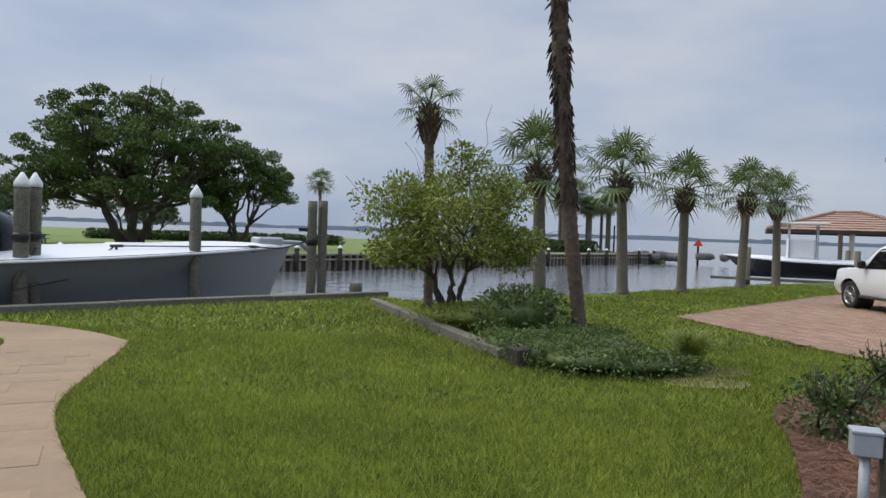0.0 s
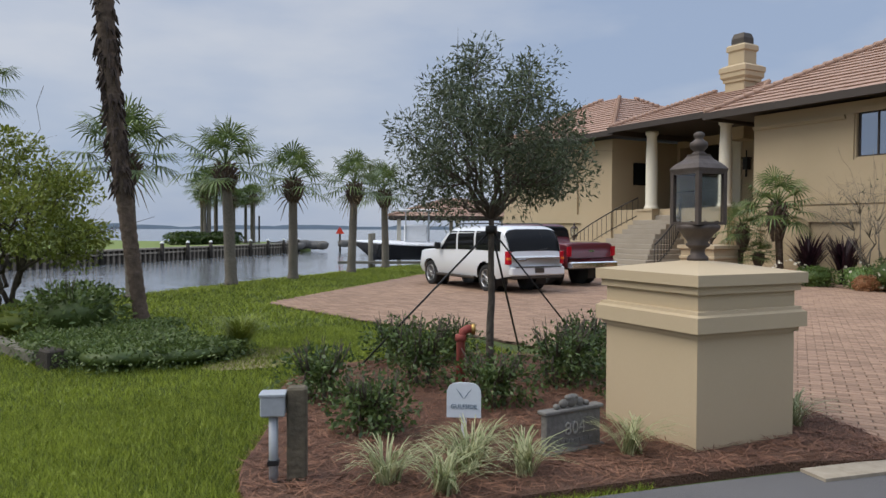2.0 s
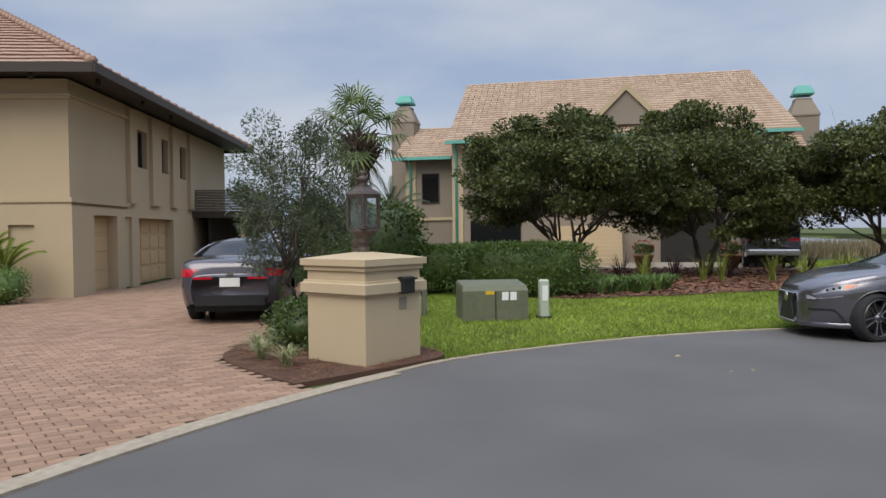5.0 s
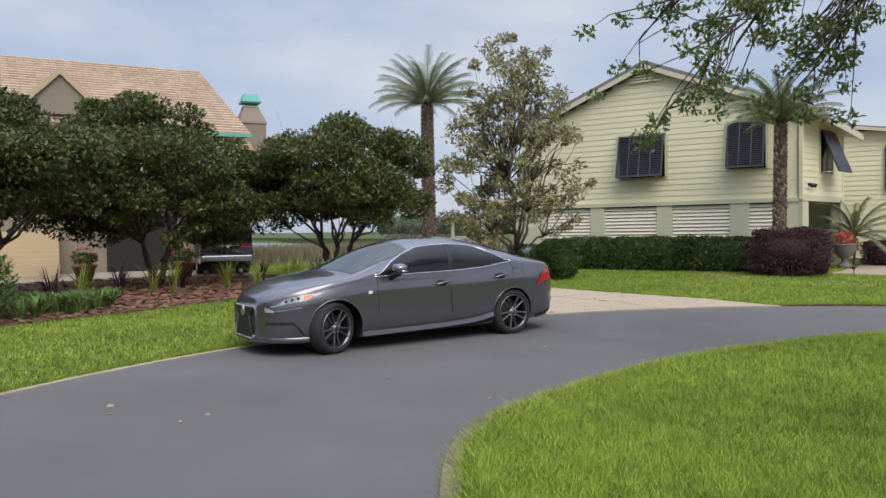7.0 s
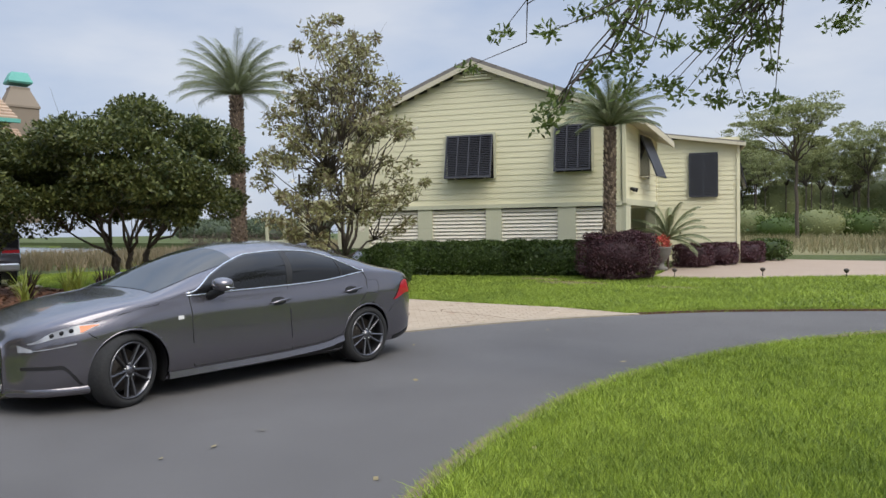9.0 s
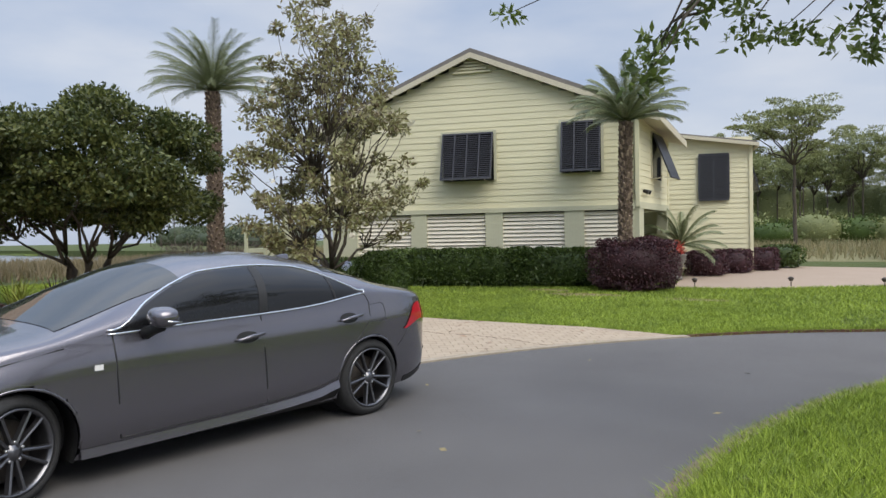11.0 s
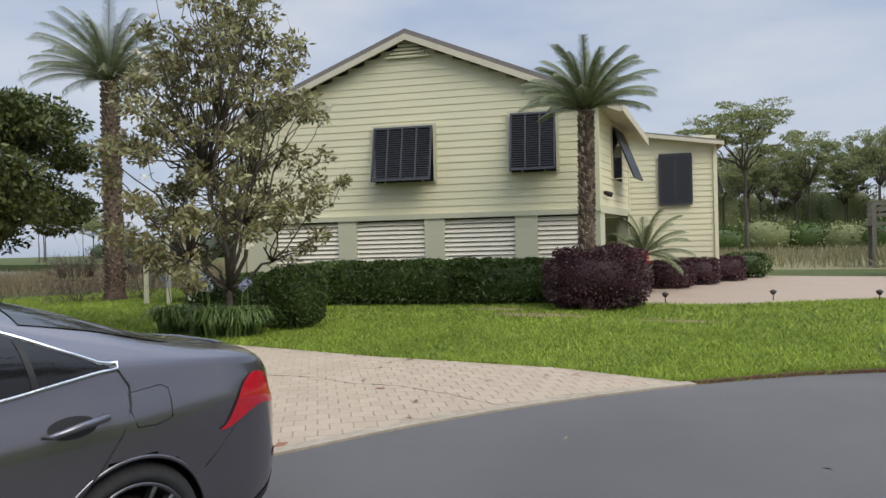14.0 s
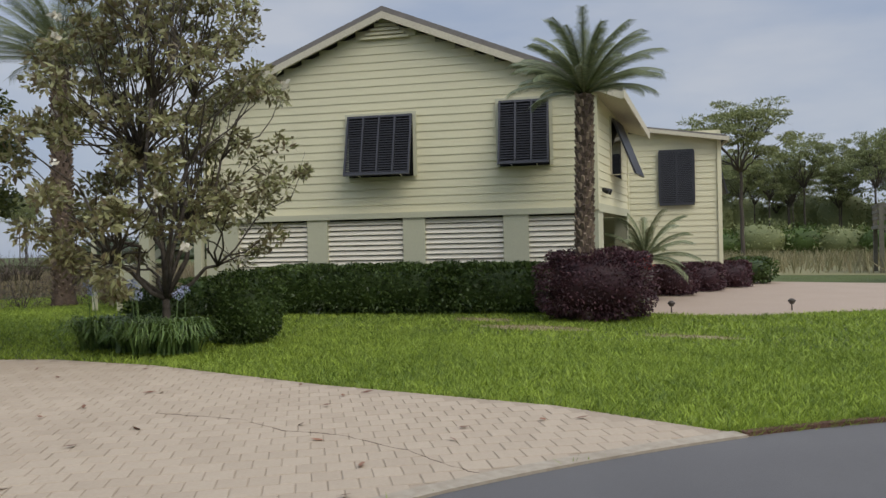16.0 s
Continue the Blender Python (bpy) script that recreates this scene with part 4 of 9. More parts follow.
    for s in (-1, 1):
        part("dormer_trim", Mb().add([(-0.42, dy + s * 1.75, 6.0), (-0.42, dy, 7.78), (-0.42, dy, 8.05), (-0.42, dy + s * 1.95, 6.15), (-0.25, dy + s * 1.75, 6.0), (-0.25, dy, 7.78), (-0.25, dy, 8.05), (-0.25, dy + s * 1.95, 6.15)],
                                      [(0, 1, 2, 3), (7, 6, 5, 4), (0, 4, 5, 1), (2, 6, 7, 3), (0, 3, 7, 4), (1, 5, 6, 2)]), STUCCO, h)
    for x, y, z0 in ((4.0, 3.1, 5.6), (4.0, -16.7, 5.1)):
        c = part("chimney", Mb().lathe([(0.62, z0 - 3), (0.62, z0 + 1.7), (0.66, z0 + 1.72), (0.66, z0 + 1.8), (0.36, z0 + 2.5), (0.36, z0 + 2.6)], 4, x, y, False, True), STUCCO_DARK, h)
        part("chimney_cap", Mb().lathe([(0.42, z0 + 2.75), (0.46, z0 + 2.82), (0.3, z0 + 3.2), (0.26, z0 + 3.22)], 4, x, y, False, True), TEAL, c)
    part("wall", Mb().box(3.0, 8, -16.1, YR, 0, 5.2), STUCCO_DARK, h)
    gable(2.2, 9, 4.6, -16.5, YR, 5.2, 6.6, 10)
    for i in range(10):
        part("step", Mb().box(-3.5 + i * 0.3, 0, -8.2, -5.2, 0.17 * i, 0.17 * i + 0.17), STUCCO, h)
    part("driveway", Mb().box(-6, 0, YR, 0, -0.1, 0.02), CONCRETE, h)
    return h


house_three = build_house_three()
# ---- plants ----
rng = np.random.default_rng(7)


def leaf_mesh(name, c, length, width, up=0.0, out=None):
    """Diamond leaves, folded along no rib, at the points c; up lifts their faces, out turns tips away from a centre."""
    n = len(c)
    d = rng.normal(size=(n, 3))
    if out is not None:
        d = d * 0.7 + out
    d /= np.linalg.norm(d, axis=1)[:, None]
    q = rng.normal(size=(n, 3)) + np.array([0, 0, up])
    w = np.cross(d, q)
    w /= np.linalg.norm(w, axis=1)[:, None] + 1e-9
    s = (0.65 + 0.7 * rng.random(n))[:, None]
    d, w = d * length * s / 2, w * width * s / 2
    v = np.stack([c - d, c + w - d * 0.1, c + d, c - w - d * 0.1], 1).reshape(-1, 3)
    return fast_mesh(name, v, 4)


def blob_points(centres, radii, n, flat=0.8, shell=0.5):
    k = rng.integers(0, len(centres), n)
    p = rng.normal(size=(n, 3))
    p /= np.linalg.norm(p, axis=1)[:, None]
    r = (shell + (1 - shell) * rng.random(n) ** 0.5)[:, None]
    o = p * r * np.asarray(radii)[k][:, None]
    o[:, 2] *= flat
    return np.asarray(centres)[k] + o, p


def crown_centres(c, r, n, inner=0.45, zmin=-0.8):
    out = []
    while len(out) < n:
        p = rng.normal(size=3)
        p /= np.linalg.norm(p)
        if p[2] < zmin:
            continue
        s = inner + (1 - inner) * rng.random() ** 0.6
        out.append(np.array(c) + p * np.array(r) * s)
    return np.array(out)


def limb(mb, a, b, r0, r1, sag=0.15, n=5, sides=6, jit=0.045):
    a, b = Vector(a), Vector(b)
    L_ = (b - a).length
    j = [Vector(rng.normal(size=3)) * L_ * jit for _ in range(n + 1)]
    pts = []
    for i in range(n + 1):
        t = i / n
        p = a.lerp(b, t) + (j[i] if 0 < i < n else Vector())
        p.z += -sag * L_ * 4 * t * (1 - t) * 0.25
        pts.append(p)
    mb.tube(pts, [r0 + (r1 - r0) * i / n for i in range(n + 1)], sides)


def tree(name, label, base, fork, cc, cr, nclump, clump_r, nleaf, leaf, leafmat, barkmat, trunk_r=0.12, stems=1, spread=0.0, twigs=60, flat=0.75, up=0.6, zmin=-0.5, inner=0.45, shell=0.35, bare=0, group="", taper=0.0):
    t = thing(name, label, "tree", Matrix.Translation(base), group)
    C = crown_centres(cc, cr, nclump, inner, zmin)
    k_ = 1 - taper * (C[:, 2:] - cc[2]) / cr[2]
    C[:, :2] = np.array(cc[:2]) + (C[:, :2] - np.array(cc[:2])) * k_
    wood = Mb()
    forks = []
    for s in range(stems):
        a = 2 * math.pi * s / stems + 0.5
        f = Vector((spread * math.cos(a), spread * math.sin(a), fork * (0.85 + 0.3 * rng.random())))
        o = Vector((0.35 * trunk_r * stems * math.cos(a), 0.35 * trunk_r * stems * math.sin(a), -0.03)) if stems > 1 else Vector((0, 0, -0.03))
        limb(wood, o, f, trunk_r, trunk_r * 0.62, -0.1 if stems > 1 else 0, 6, 9, 0.04 if stems > 1 else 0.006)
        forks.append(f)
    mids = []
    for c in C:
        f = min(forks, key=lambda q: (q - Vector(c)).length)
        m = f.lerp(Vector(c), 0.55) + Vector((0, 0, 0.06 * (Vector(c) - f).length))
        near = [q for q in mids if (q - m).length < 0.28 * max(cr)]
        if near:
            m = near[0]
        else:
            mids.append(m)
            limb(wood, f, m, trunk_r * 0.5, trunk_r * 0.24, 0.0, 4, 6)
        limb(wood, m, c, trunk_r * 0.22, trunk_r * 0.06, 0.0, 4, 5)
        for k in range(max(1, twigs // nclump)):
            e = Vector(c) + Vector(rng.normal(size=3)) * clump_r * 0.7
            limb(wood, Vector(c).lerp(m, 0.2 * rng.random()), e, trunk_r * 0.07, trunk_r * 0.02, 0, 2, 4)
    for k in range(bare):
        c = C[rng.integers(len(C))]
        d = (Vector(c) - Vector(cc)).normalized() + Vector((0, 0, 0.5))
        limb(wood, c, Vector(c) + d * clump_r * (1.2 + rng.random()), trunk_r * 0.06, 0.004, 0, 3, 4)
    part("trunk", wood, barkmat, t)
    p, o = blob_points(C, clump_r * (0.6 + 0.7 * rng.random(len(C))), nleaf, flat, shell)
    tagged(part("crown", leaf_mesh("crown", p, leaf[0], leaf[1], up, o), leafmat, t), kind="")
    return t


def lumpy(mb, cx, cy, cz, rx, ry, rz, n=14, power=2.0, jit=0.06):
    vs, fs = [], []
    for i in range(n + 1):
        th = -math.pi / 2 + math.pi * i / n
        for j in range(2 * n):
            ph = math.pi * j / n
            e = 2 / power
            sg = lambda q: math.copysign(abs(q) ** e, q)
            k = 1 + jit * (noise.noise(Vector((3 * math.cos(ph) * math.cos(th) + cx, 3 * math.sin(ph) * math.cos(th) + cy, 3 * math.sin(th) + cz))))
            vs.append((cx + rx * k * sg(math.cos(th)) * sg(math.cos(ph)), cy + ry * k * sg(math.cos(th)) * sg(math.sin(ph)), cz + rz * k * sg(math.sin(th))))
    for i in range(n):
        fs += [(i * 2 * n + j, i * 2 * n + (j + 1) % (2 * n), (i + 1) * 2 * n + (j + 1) % (2 * n), (i + 1) * 2 * n + j) for j in range(2 * n)]
    return mb.add(vs, fs, True)


def shrub(label, x, y, rx, ry, h, nleaf, leaf, mat, core=True, power=2.0, rot=0, loose=0.12, z=0.0, category="shrub", name="shrub", group="", twig=0):
    """A dense clipped or loose bush: stems, an inner mass and leaves over it."""
    t = thing(name, label, category, pose(x, y, z, 0, 0, rot), group)
    cz = h * 0.5
    st = Mb()
    for k in range(5):
        a = 2 * math.pi * k / 5
        limb(st, (0.08 * math.cos(a), 0.08 * math.sin(a), -0.03), (rx * 0.45 * math.cos(a), ry * 0.45 * math.sin(a), h * 0.6), 0.018, 0.008, 0, 3, 5)
    pieces("stem", st, BARK, t)
    st = Mb()
    for k in range(twig):
        a = rng.random() * 6.28
        limb(st, (rx * 0.5 * math.cos(a), ry * 0.5 * math.sin(a), h * 0.6), (rx * (0.5 + rng.random() * 0.5) * math.cos(a), ry * (0.5 + rng.random() * 0.5) * math.sin(a), h * (1.0 + 0.3 * rng.random())), 0.008, 0.003, 0, 2, 4)
    if twig:
        tagged(part("twigs", st, BARK, t), kind="stuff")
    if core:
        part("inner_foliage", lumpy(Mb(), 0, 0, cz, rx * 0.8, ry * 0.8, h * 0.43, 10, power), mat, t)
    area = np.array([ry * h * 0.5, rx * h * 0.5, rx * ry])
    ax = rng.choice(3, nleaf, p=area / area.sum())
    p = rng.uniform(-1, 1, (nleaf, 3))
    p[np.arange(nleaf), ax] = np.sign(rng.random(nleaf) - (0.5 - 0.2 * (ax == 2)))
    p /= (np.abs(p) ** power).sum(1)[:, None] ** (1 / power)
    k = np.array([1 + 0.16 * noise.noise(Vector((2.3 * a * rx + x, 2.3 * b * ry + y, 2.3 * c * h))) for a, b, c in p])
    s = (k * (1 - loose * 1.6 * rng.random(nleaf) + loose * 0.6))[:, None]
    q = p * s * np.array([rx, ry, h * 0.5]) + np.array([0, 0, cz])
    q[:, 2] = np.maximum(q[:, 2], 0.03)
    part("leaves", leaf_mesh("leaves", q, leaf[0], leaf[1], 0.6, p), mat, t)
    return t


def strap_clump(label, x, y, r, h, n, width, mat, name="grass_clump", category="plant", droop=0.6, z=0.02, group=""):
    t = thing(name, label, category, pose(x, y, z, 0, 0, rng.random() * 360), group)
    a = rng.random(n) * 2 * np.pi
    L_ = h * (0.7 + 0.6 * rng.random(n))
    rr = r * (0.35 + 0.75 * rng.random(n))
    b0 = 0.18 * r * np.stack([np.cos(a * 3), np.sin(a * 3)], 1) * rng.random(n)[:, None]
    dirs = np.stack([np.cos(a), np.sin(a)], 1)
    side = np.stack([-np.sin(a), np.cos(a)], 1) * width / 2
    vs = []
    S = 4
    for k in range(S):
        t0, t1 = k / S, (k + 1) / S
        f = lambda q: (b0 + dirs * (rr * q ** 1.3)[:, None], L_ * (q * 1.6 - droop * 1.6 * q ** 2.4))
        (p0, z0), (p1, z1) = f(t0), f(t1)
        w0, w1 = 1 - 0.1 * t0 - 0.85 * t0 ** 3, 1 - 0.1 * t1 - 0.85 * t1 ** 3
        for p, zz, w, sg in ((p0, z0, w0, 1), (p0, z0, w0, -1), (p1, z1, w1, -1), (p1, z1, w1, 1)):
            vs.append(np.concatenate([p + sg * side * w, np.maximum(zz, 0.0)[:, None]], 1))
    v = np.stack(vs, 1).reshape(-1, 3)
    part("foliage", fast_mesh("foliage", v, 4), mat, t)
    return t


OAKLEAF = leafy("live oak leaf", (0.11, 0.165, 0.035), (0.045, 0.078, 0.017))
DARKLEAF = leafy("dark glossy leaf", (0.1, 0.148, 0.036), (0.02, 0.038, 0.01), 0.42)
LIGLEAF = leafy("ligustrum leaf", (0.15, 0.165, 0.048), (0.03, 0.048, 0.015), 0.42)
YELLEAF = leafy("yellow-green leaf", (0.27, 0.30, 0.055), (0.13, 0.17, 0.03))
OLIVELEAF = leafy("olive leaf", (0.125, 0.15, 0.08), (0.045, 0.064, 0.034), 0.5)
MAGLEAF = leafy("magnolia leaf", (0.33, 0.335, 0.15), (0.14, 0.105, 0.058), 0.35)
PURPLE = leafy("purple leaf", (0.115, 0.05, 0.058), (0.032, 0.015, 0.019), 0.5)
PALMLEAF = leafy("fan palm leaf", (0.17, 0.225, 0.07), (0.065, 0.1, 0.034), 0.45, 0.2)
DATELEAF = leafy("date palm leaf", (0.25, 0.275, 0.14), (0.105, 0.13, 0.067), 0.45, 0.2)
SCAR = material("cut leaf base", (0.29, 0.22, 0.155), (0.07, 0.05, 0.036), 0.95, fine=16, coarse=5, bump=0.6, rand=0.6, island=True)
DRYLEAF = leafy("dry palm leaf", (0.28, 0.21, 0.12), (0.13, 0.09, 0.055), 0.7, 0.1)
BEDLEAF = leafy("bed shrub leaf", (0.15, 0.2, 0.055), (0.05, 0.082, 0.022), 0.45)
SHRUBLEAF = leafy("dark shrub leaf", (0.115, 0.165, 0.047), (0.033, 0.058, 0.017), 0.42)
LILY = leafy("lily leaf", (0.19, 0.28, 0.08), (0.07, 0.13, 0.035), 0.4)
LIRI = leafy("variegated blade", (0.46, 0.45, 0.25), (0.16, 0.21, 0.075), 0.5)
PINE = leafy("pine needle", (0.31, 0.33, 0.14), (0.14, 0.165, 0.07), 0.6)
OAKNEAR = leafy("live oak leaf", (0.16, 0.21, 0.05), (0.07, 0.105, 0.026), 0.4, 0.35)
AGAP = leafy("agapanthus leaf", (0.19, 0.275, 0.08), (0.055, 0.1, 0.027), 0.38)
TWIGGY = leafy("bare purplish twig", (0.16, 0.125, 0.105), (0.075, 0.055, 0.048), 0.8, 0.05)
PETAL_W = leafy("white petal", (0.75, 0.72, 0.62), (0.6, 0.55, 0.42), 0.6)
PETAL_B = leafy("pale blue petal", (0.48, 0.52, 0.68), (0.34, 0.38, 0.55), 0.6)
PETAL_O = leafy("orange-brown leaf", (0.45, 0.24, 0.12), (0.28, 0.13, 0.06), 0.6)
PETAL_R = leafy("red petal", (0.55, 0.06, 0.05), (0.4, 0.12, 0.08), 0.6)


def fan_leaf(vs, origin, az, el, petiole, r, n=15, stem=None):
    """One fan frond: leaflets spread in a plane from the end of a stalk, tips bent down."""
    d = Vector((math.cos(az) * math.cos(el), math.sin(az) * math.cos(el), math.sin(el)))
    o = Vector(origin) + d * petiole + Vector((0, 0, -0.12 * petiole * max(0, math.cos(el))))
    if stem is not None:
        stem.tube([origin, Vector(origin).lerp(o, 0.5) + Vector((0, 0, 0.03)), o], [0.018, 0.013, 0.009], 4)
    side = Vector((-math.sin(az), math.cos(az), 0))
    upv = d.cross(side).normalized() * -1
    for i in range(n):
        a = radians(-125 + 250 * i / (n - 1))
        q = (d * math.cos(a) + side * math.sin(a)).normalized()
        L_ = r * (0.72 + 0.28 * math.cos(a * 0.6)) * (0.9 + 0.2 * random.random())
        w = (d * -math.sin(a) + side * math.cos(a)) * r * 0.036
        m = o + q * L_ * 0.6 + upv * 0.04 * r
        tip = o + q * L_ + Vector((0, 0, -0.35 * L_ * random.random() - 0.16 * L_))
        vs += [tuple(o + w * 0.3), tuple(o - w * 0.3), tuple(m - w), tuple(m + w), tuple(m + w), tuple(m - w), tuple(tip - w * 0.12), tuple(tip + w * 0.12)]


def palm_trunk(h, r0, r1, lean=(0, 0), rings=14, rough=0.0, bulge=0.0, n=12, curve=0.0):
    mb = Mb()
    pts, rad = [], []
    k = rings * 2
    for i in range(k + 1):
        t = i / k
        pts.append((lean[0] * t + curve * math.sin(math.pi * t), lean[1] * t, h * t - (0.03 if i == 0 else 0)))
        r = r0 + (r1 - r0) * t
        r *= 1 + (0.05 + rough * random.random()) * (i % 2)
        if t < 0.06:
            r *= 1.25 - 4 * t
        rad.append(r)
    mb.tube(pts, rad, n)
    return mb


def boots(mb, x, y, z0, z1, r, n, length=0.16):
    """Old leaf bases crossing round the trunk below the crown."""
    for i in range(n):
        t = i / n
        a, z = i * 2.399, z0 + (z1 - z0) * t
        c, s = math.cos(a), math.sin(a)
        rr = r * (1 + 0.5 * math.sin(math.pi * t))
        mb.tube([(x + rr * 0.75 * c, y + rr * 0.75 * s, z - 0.05), (x + rr * 1.15 * c, y + rr * 1.15 * s, z + length * 0.5), (x + rr * 1.5 * c, y + rr * 1.5 * s, z + length)], [0.045, 0.032, 0.012], 4, False)


def fan_palm(label, base, h, r0, r1, crown_r, nleaf, lean=(0, 0), boot=True, trunk_mat=None, dead=5, group="", rough=0.0, curve=0.0, up=0.0):
    t = thing("palm_tree", label, "palm tree", Matrix.Translation(base), group)
    part("trunk", palm_trunk(h, r0, r1, lean, max(10, int(h / 0.12)), rough, n=12, curve=curve), trunk_mat or PALMGREY, t)
    top = (lean[0], lean[1], h)
    if boot:
        mb = Mb()
        boots(mb, lean[0], lean[1], h - 0.7, h - 0.02, r1 * 1.35, 60)
        part("boot_sheath", mb, PALMBARK, t, "criss-cross brown old leaf bases")
    vs, dv, st = [], [], Mb()
    for i in range(nleaf):
        az = i * 2.399 + random.random() * 0.3
        el = radians(80 - 118 * (i / nleaf) ** 0.85 + up)
        fan_leaf(vs, top, az, el, crown_r * 0.62 * (0.85 + 0.3 * random.random()), crown_r * 0.52, 19, st)
    for i in range(dead):
        fan_leaf(dv, (lean[0], lean[1], h - 0.1), i * 2.1, radians(-62 - 14 * random.random()), crown_r * 0.3, crown_r * 0.5, 11, st)
    part("stalk", st, PALMLEAF, t)
    part("fronds", fast_mesh("fronds", np.array(vs), 4), PALMLEAF, t)
    if dead:
        part("dead_fronds", fast_mesh("dead_fronds", np.array(dv), 4), DRYLEAF, t, "dry brown hanging fronds")
    return t


def date_palm(label, base, h, r0, r1, frond, nfrond, lean=(0, 0), mat=None, trunk_mat=None, low=-25, sc=True, name="palm_tree"):
    t = thing(name, label, "palm tree", Matrix.Translation(base))
    tr = palm_trunk(h, r0, r1, lean, max(8, int(h / 0.14)), 0.02)
    part("trunk", tr, trunk_mat or PALMBARK, t)
    if sc:
        mb = Mb()
        n = int(h / 0.018)
        for i in range(n):
            q = i / n
            a, z = i * 2.399, 0.3 + (h - 0.3) * q
            rr = (r0 + (r1 - r0) * q)
            c, s = math.cos(a), math.sin(a)
            X, Y = lean[0] * z / h, lean[1] * z / h
            mb.tube([(X + rr * 0.8 * c, Y + rr * 0.8 * s, z - 0.05), (X + rr * 1.22 * c, Y + rr * 1.22 * s, z + 0.06)], [0.055, 0.03], 4, False)
        part("scarred_bark", mb, SCAR, t, "knobbly cut leaf bases")
    vs, st = [], Mb()
    top = Vector((lean[0], lean[1], h))
    for i in range(nfrond):
        az = i * 2.399 + 0.2 * random.random()
        el = radians(86 - (86 - low) * (i / nfrond) ** 0.9)
        d = Vector((math.cos(az), math.sin(az), 0))
        L_ = frond * (0.85 + 0.25 * random.random())
        pts = []
        for k in range(9):
            q = k / 8
            e = el - radians(48) * q ** 1.7
            pts.append((pts[-1] if pts else top) + (d * math.cos(e) + Vector((0, 0, math.sin(e)))) * (L_ / 8 if pts else 0.06))
        st.tube(pts, [0.022 * (1 - 0.85 * k / 8) + 0.003 for k in range(9)], 4)
        side = Vector((-d.y, d.x, 0))
        for k in range(8, 66):
            q = k / 66 * 8
            j = min(int(q), 7)
            p = pts[j].lerp(pts[j + 1], q - j)
            tan = (pts[j + 1] - pts[j]).normalized()
            l = frond * 0.185 * (0.5 + 0.5 * math.sin(math.pi * k / 70)) * (0.85 + 0.3 * random.random())
            upn = side.cross(tan)
            for s in (-1, 1):
                tip = p + (side * s * 0.6 + tan * 1.0 + upn * 0.3).normalized() * l + Vector((0, 0, -0.15 * l))
                w = tan * 0.012
                m = p.lerp(tip, 0.5) + Vector((0, 0, 0.02 * l))
                vs += [tuple(p - w), tuple(p + w), tuple(tip + w * 0.2), tuple(tip - w * 0.2)]
    part("stalk", st, mat or DATELEAF, t)
    part("fronds", fast_mesh("fronds", np.array(vs), 4), mat or DATELEAF, t)
    return t


# row of cabbage palms along the canal
sabal = fan_palm("cabbage palm with grey trunk and criss-cross boots on lawn", (4.85, 19.65, 0), 3.2, 0.155, 0.125, 1.32, 21, (-0.12, 0.05), group="canal palms", up=10, dead=1)
for x, y, s, a in ((2.25, 16.75, 0.97, 40), (6.95, 21.25, 0.92, 100), (9.6, 23.6, 0.95, 200), (11.8, 25.9, 0.93, 300)):
    c = copy_thing(sabal, pose(x, y, 0, 0, 0, a) @ Matrix.Diagonal((s, s, s, 1)))
    c.scale = (s, s, s)
# tall shaggy palm on the lawn and the thin one behind the bush
fan_palm("tall palm with dark shaggy trunk leaning over ground cover", (2.0, 10.35, 0), 6.5, 0.09, 0.125, 1.3, 26, (-0.55, 0.0), True, PALMBARK, 8, rough=0.12, curve=-0.1)
shag = thing("palm_husk", "dark fibrous husks hanging round the palm trunk", "bark", Matrix.Translation((2.0, 10.35, 0)))
mb = Mb()
for i in range(260):
    z = 2.0 + 3.9 * rng.random()
    q = z / 6.5
    a = rng.random() * 6.28
    x, y = -0.55 * q - 0.1 * math.sin(math.pi * q), 0.0
    r = 0.12
    c, s = math.cos(a), math.sin(a)
    k = 0.1 + 0.12 * rng.random()
    mb.tube([(x + r * 0.7 * c, y + r * 0.7 * s, z), (x + r * 1.15 * c, y + r * 1.15 * s, z - k * 0.4), (x + r * (1.2 + 0.5 * rng.random()) * c, y + r * (1.2 + 0.5 * rng.random()) * s, z - k)], [0.03, 0.022, 0.006], 4, False)
part("husk", mb, material("dark palm husk", (0.075, 0.052, 0.04), (0.03, 0.022, 0.018), 0.95, fine=20, bump=0.6), shag)
fan_palm("slender palm with small crown behind the bush", (-0.25, 14.7, 0), 4.0, 0.085, 0.09, 0.72, 14, (-0.1, 0), True, PALMBARK, 5, rough=0.3)
# loose bush tree by the canal
tree("tree", "loose multi-stemmed bush with yellow-green leaves and bare twigs", (0.15, 12.2, 0), 0.8, (0, 0, 1.65), (1.45, 1.3, 1.25), 90, 0.38, 19000, (0.08, 0.033), YELLEAF, BARK, 0.05, 6, 0.3, 190, bare=22, inner=0.3, zmin=-0.55)
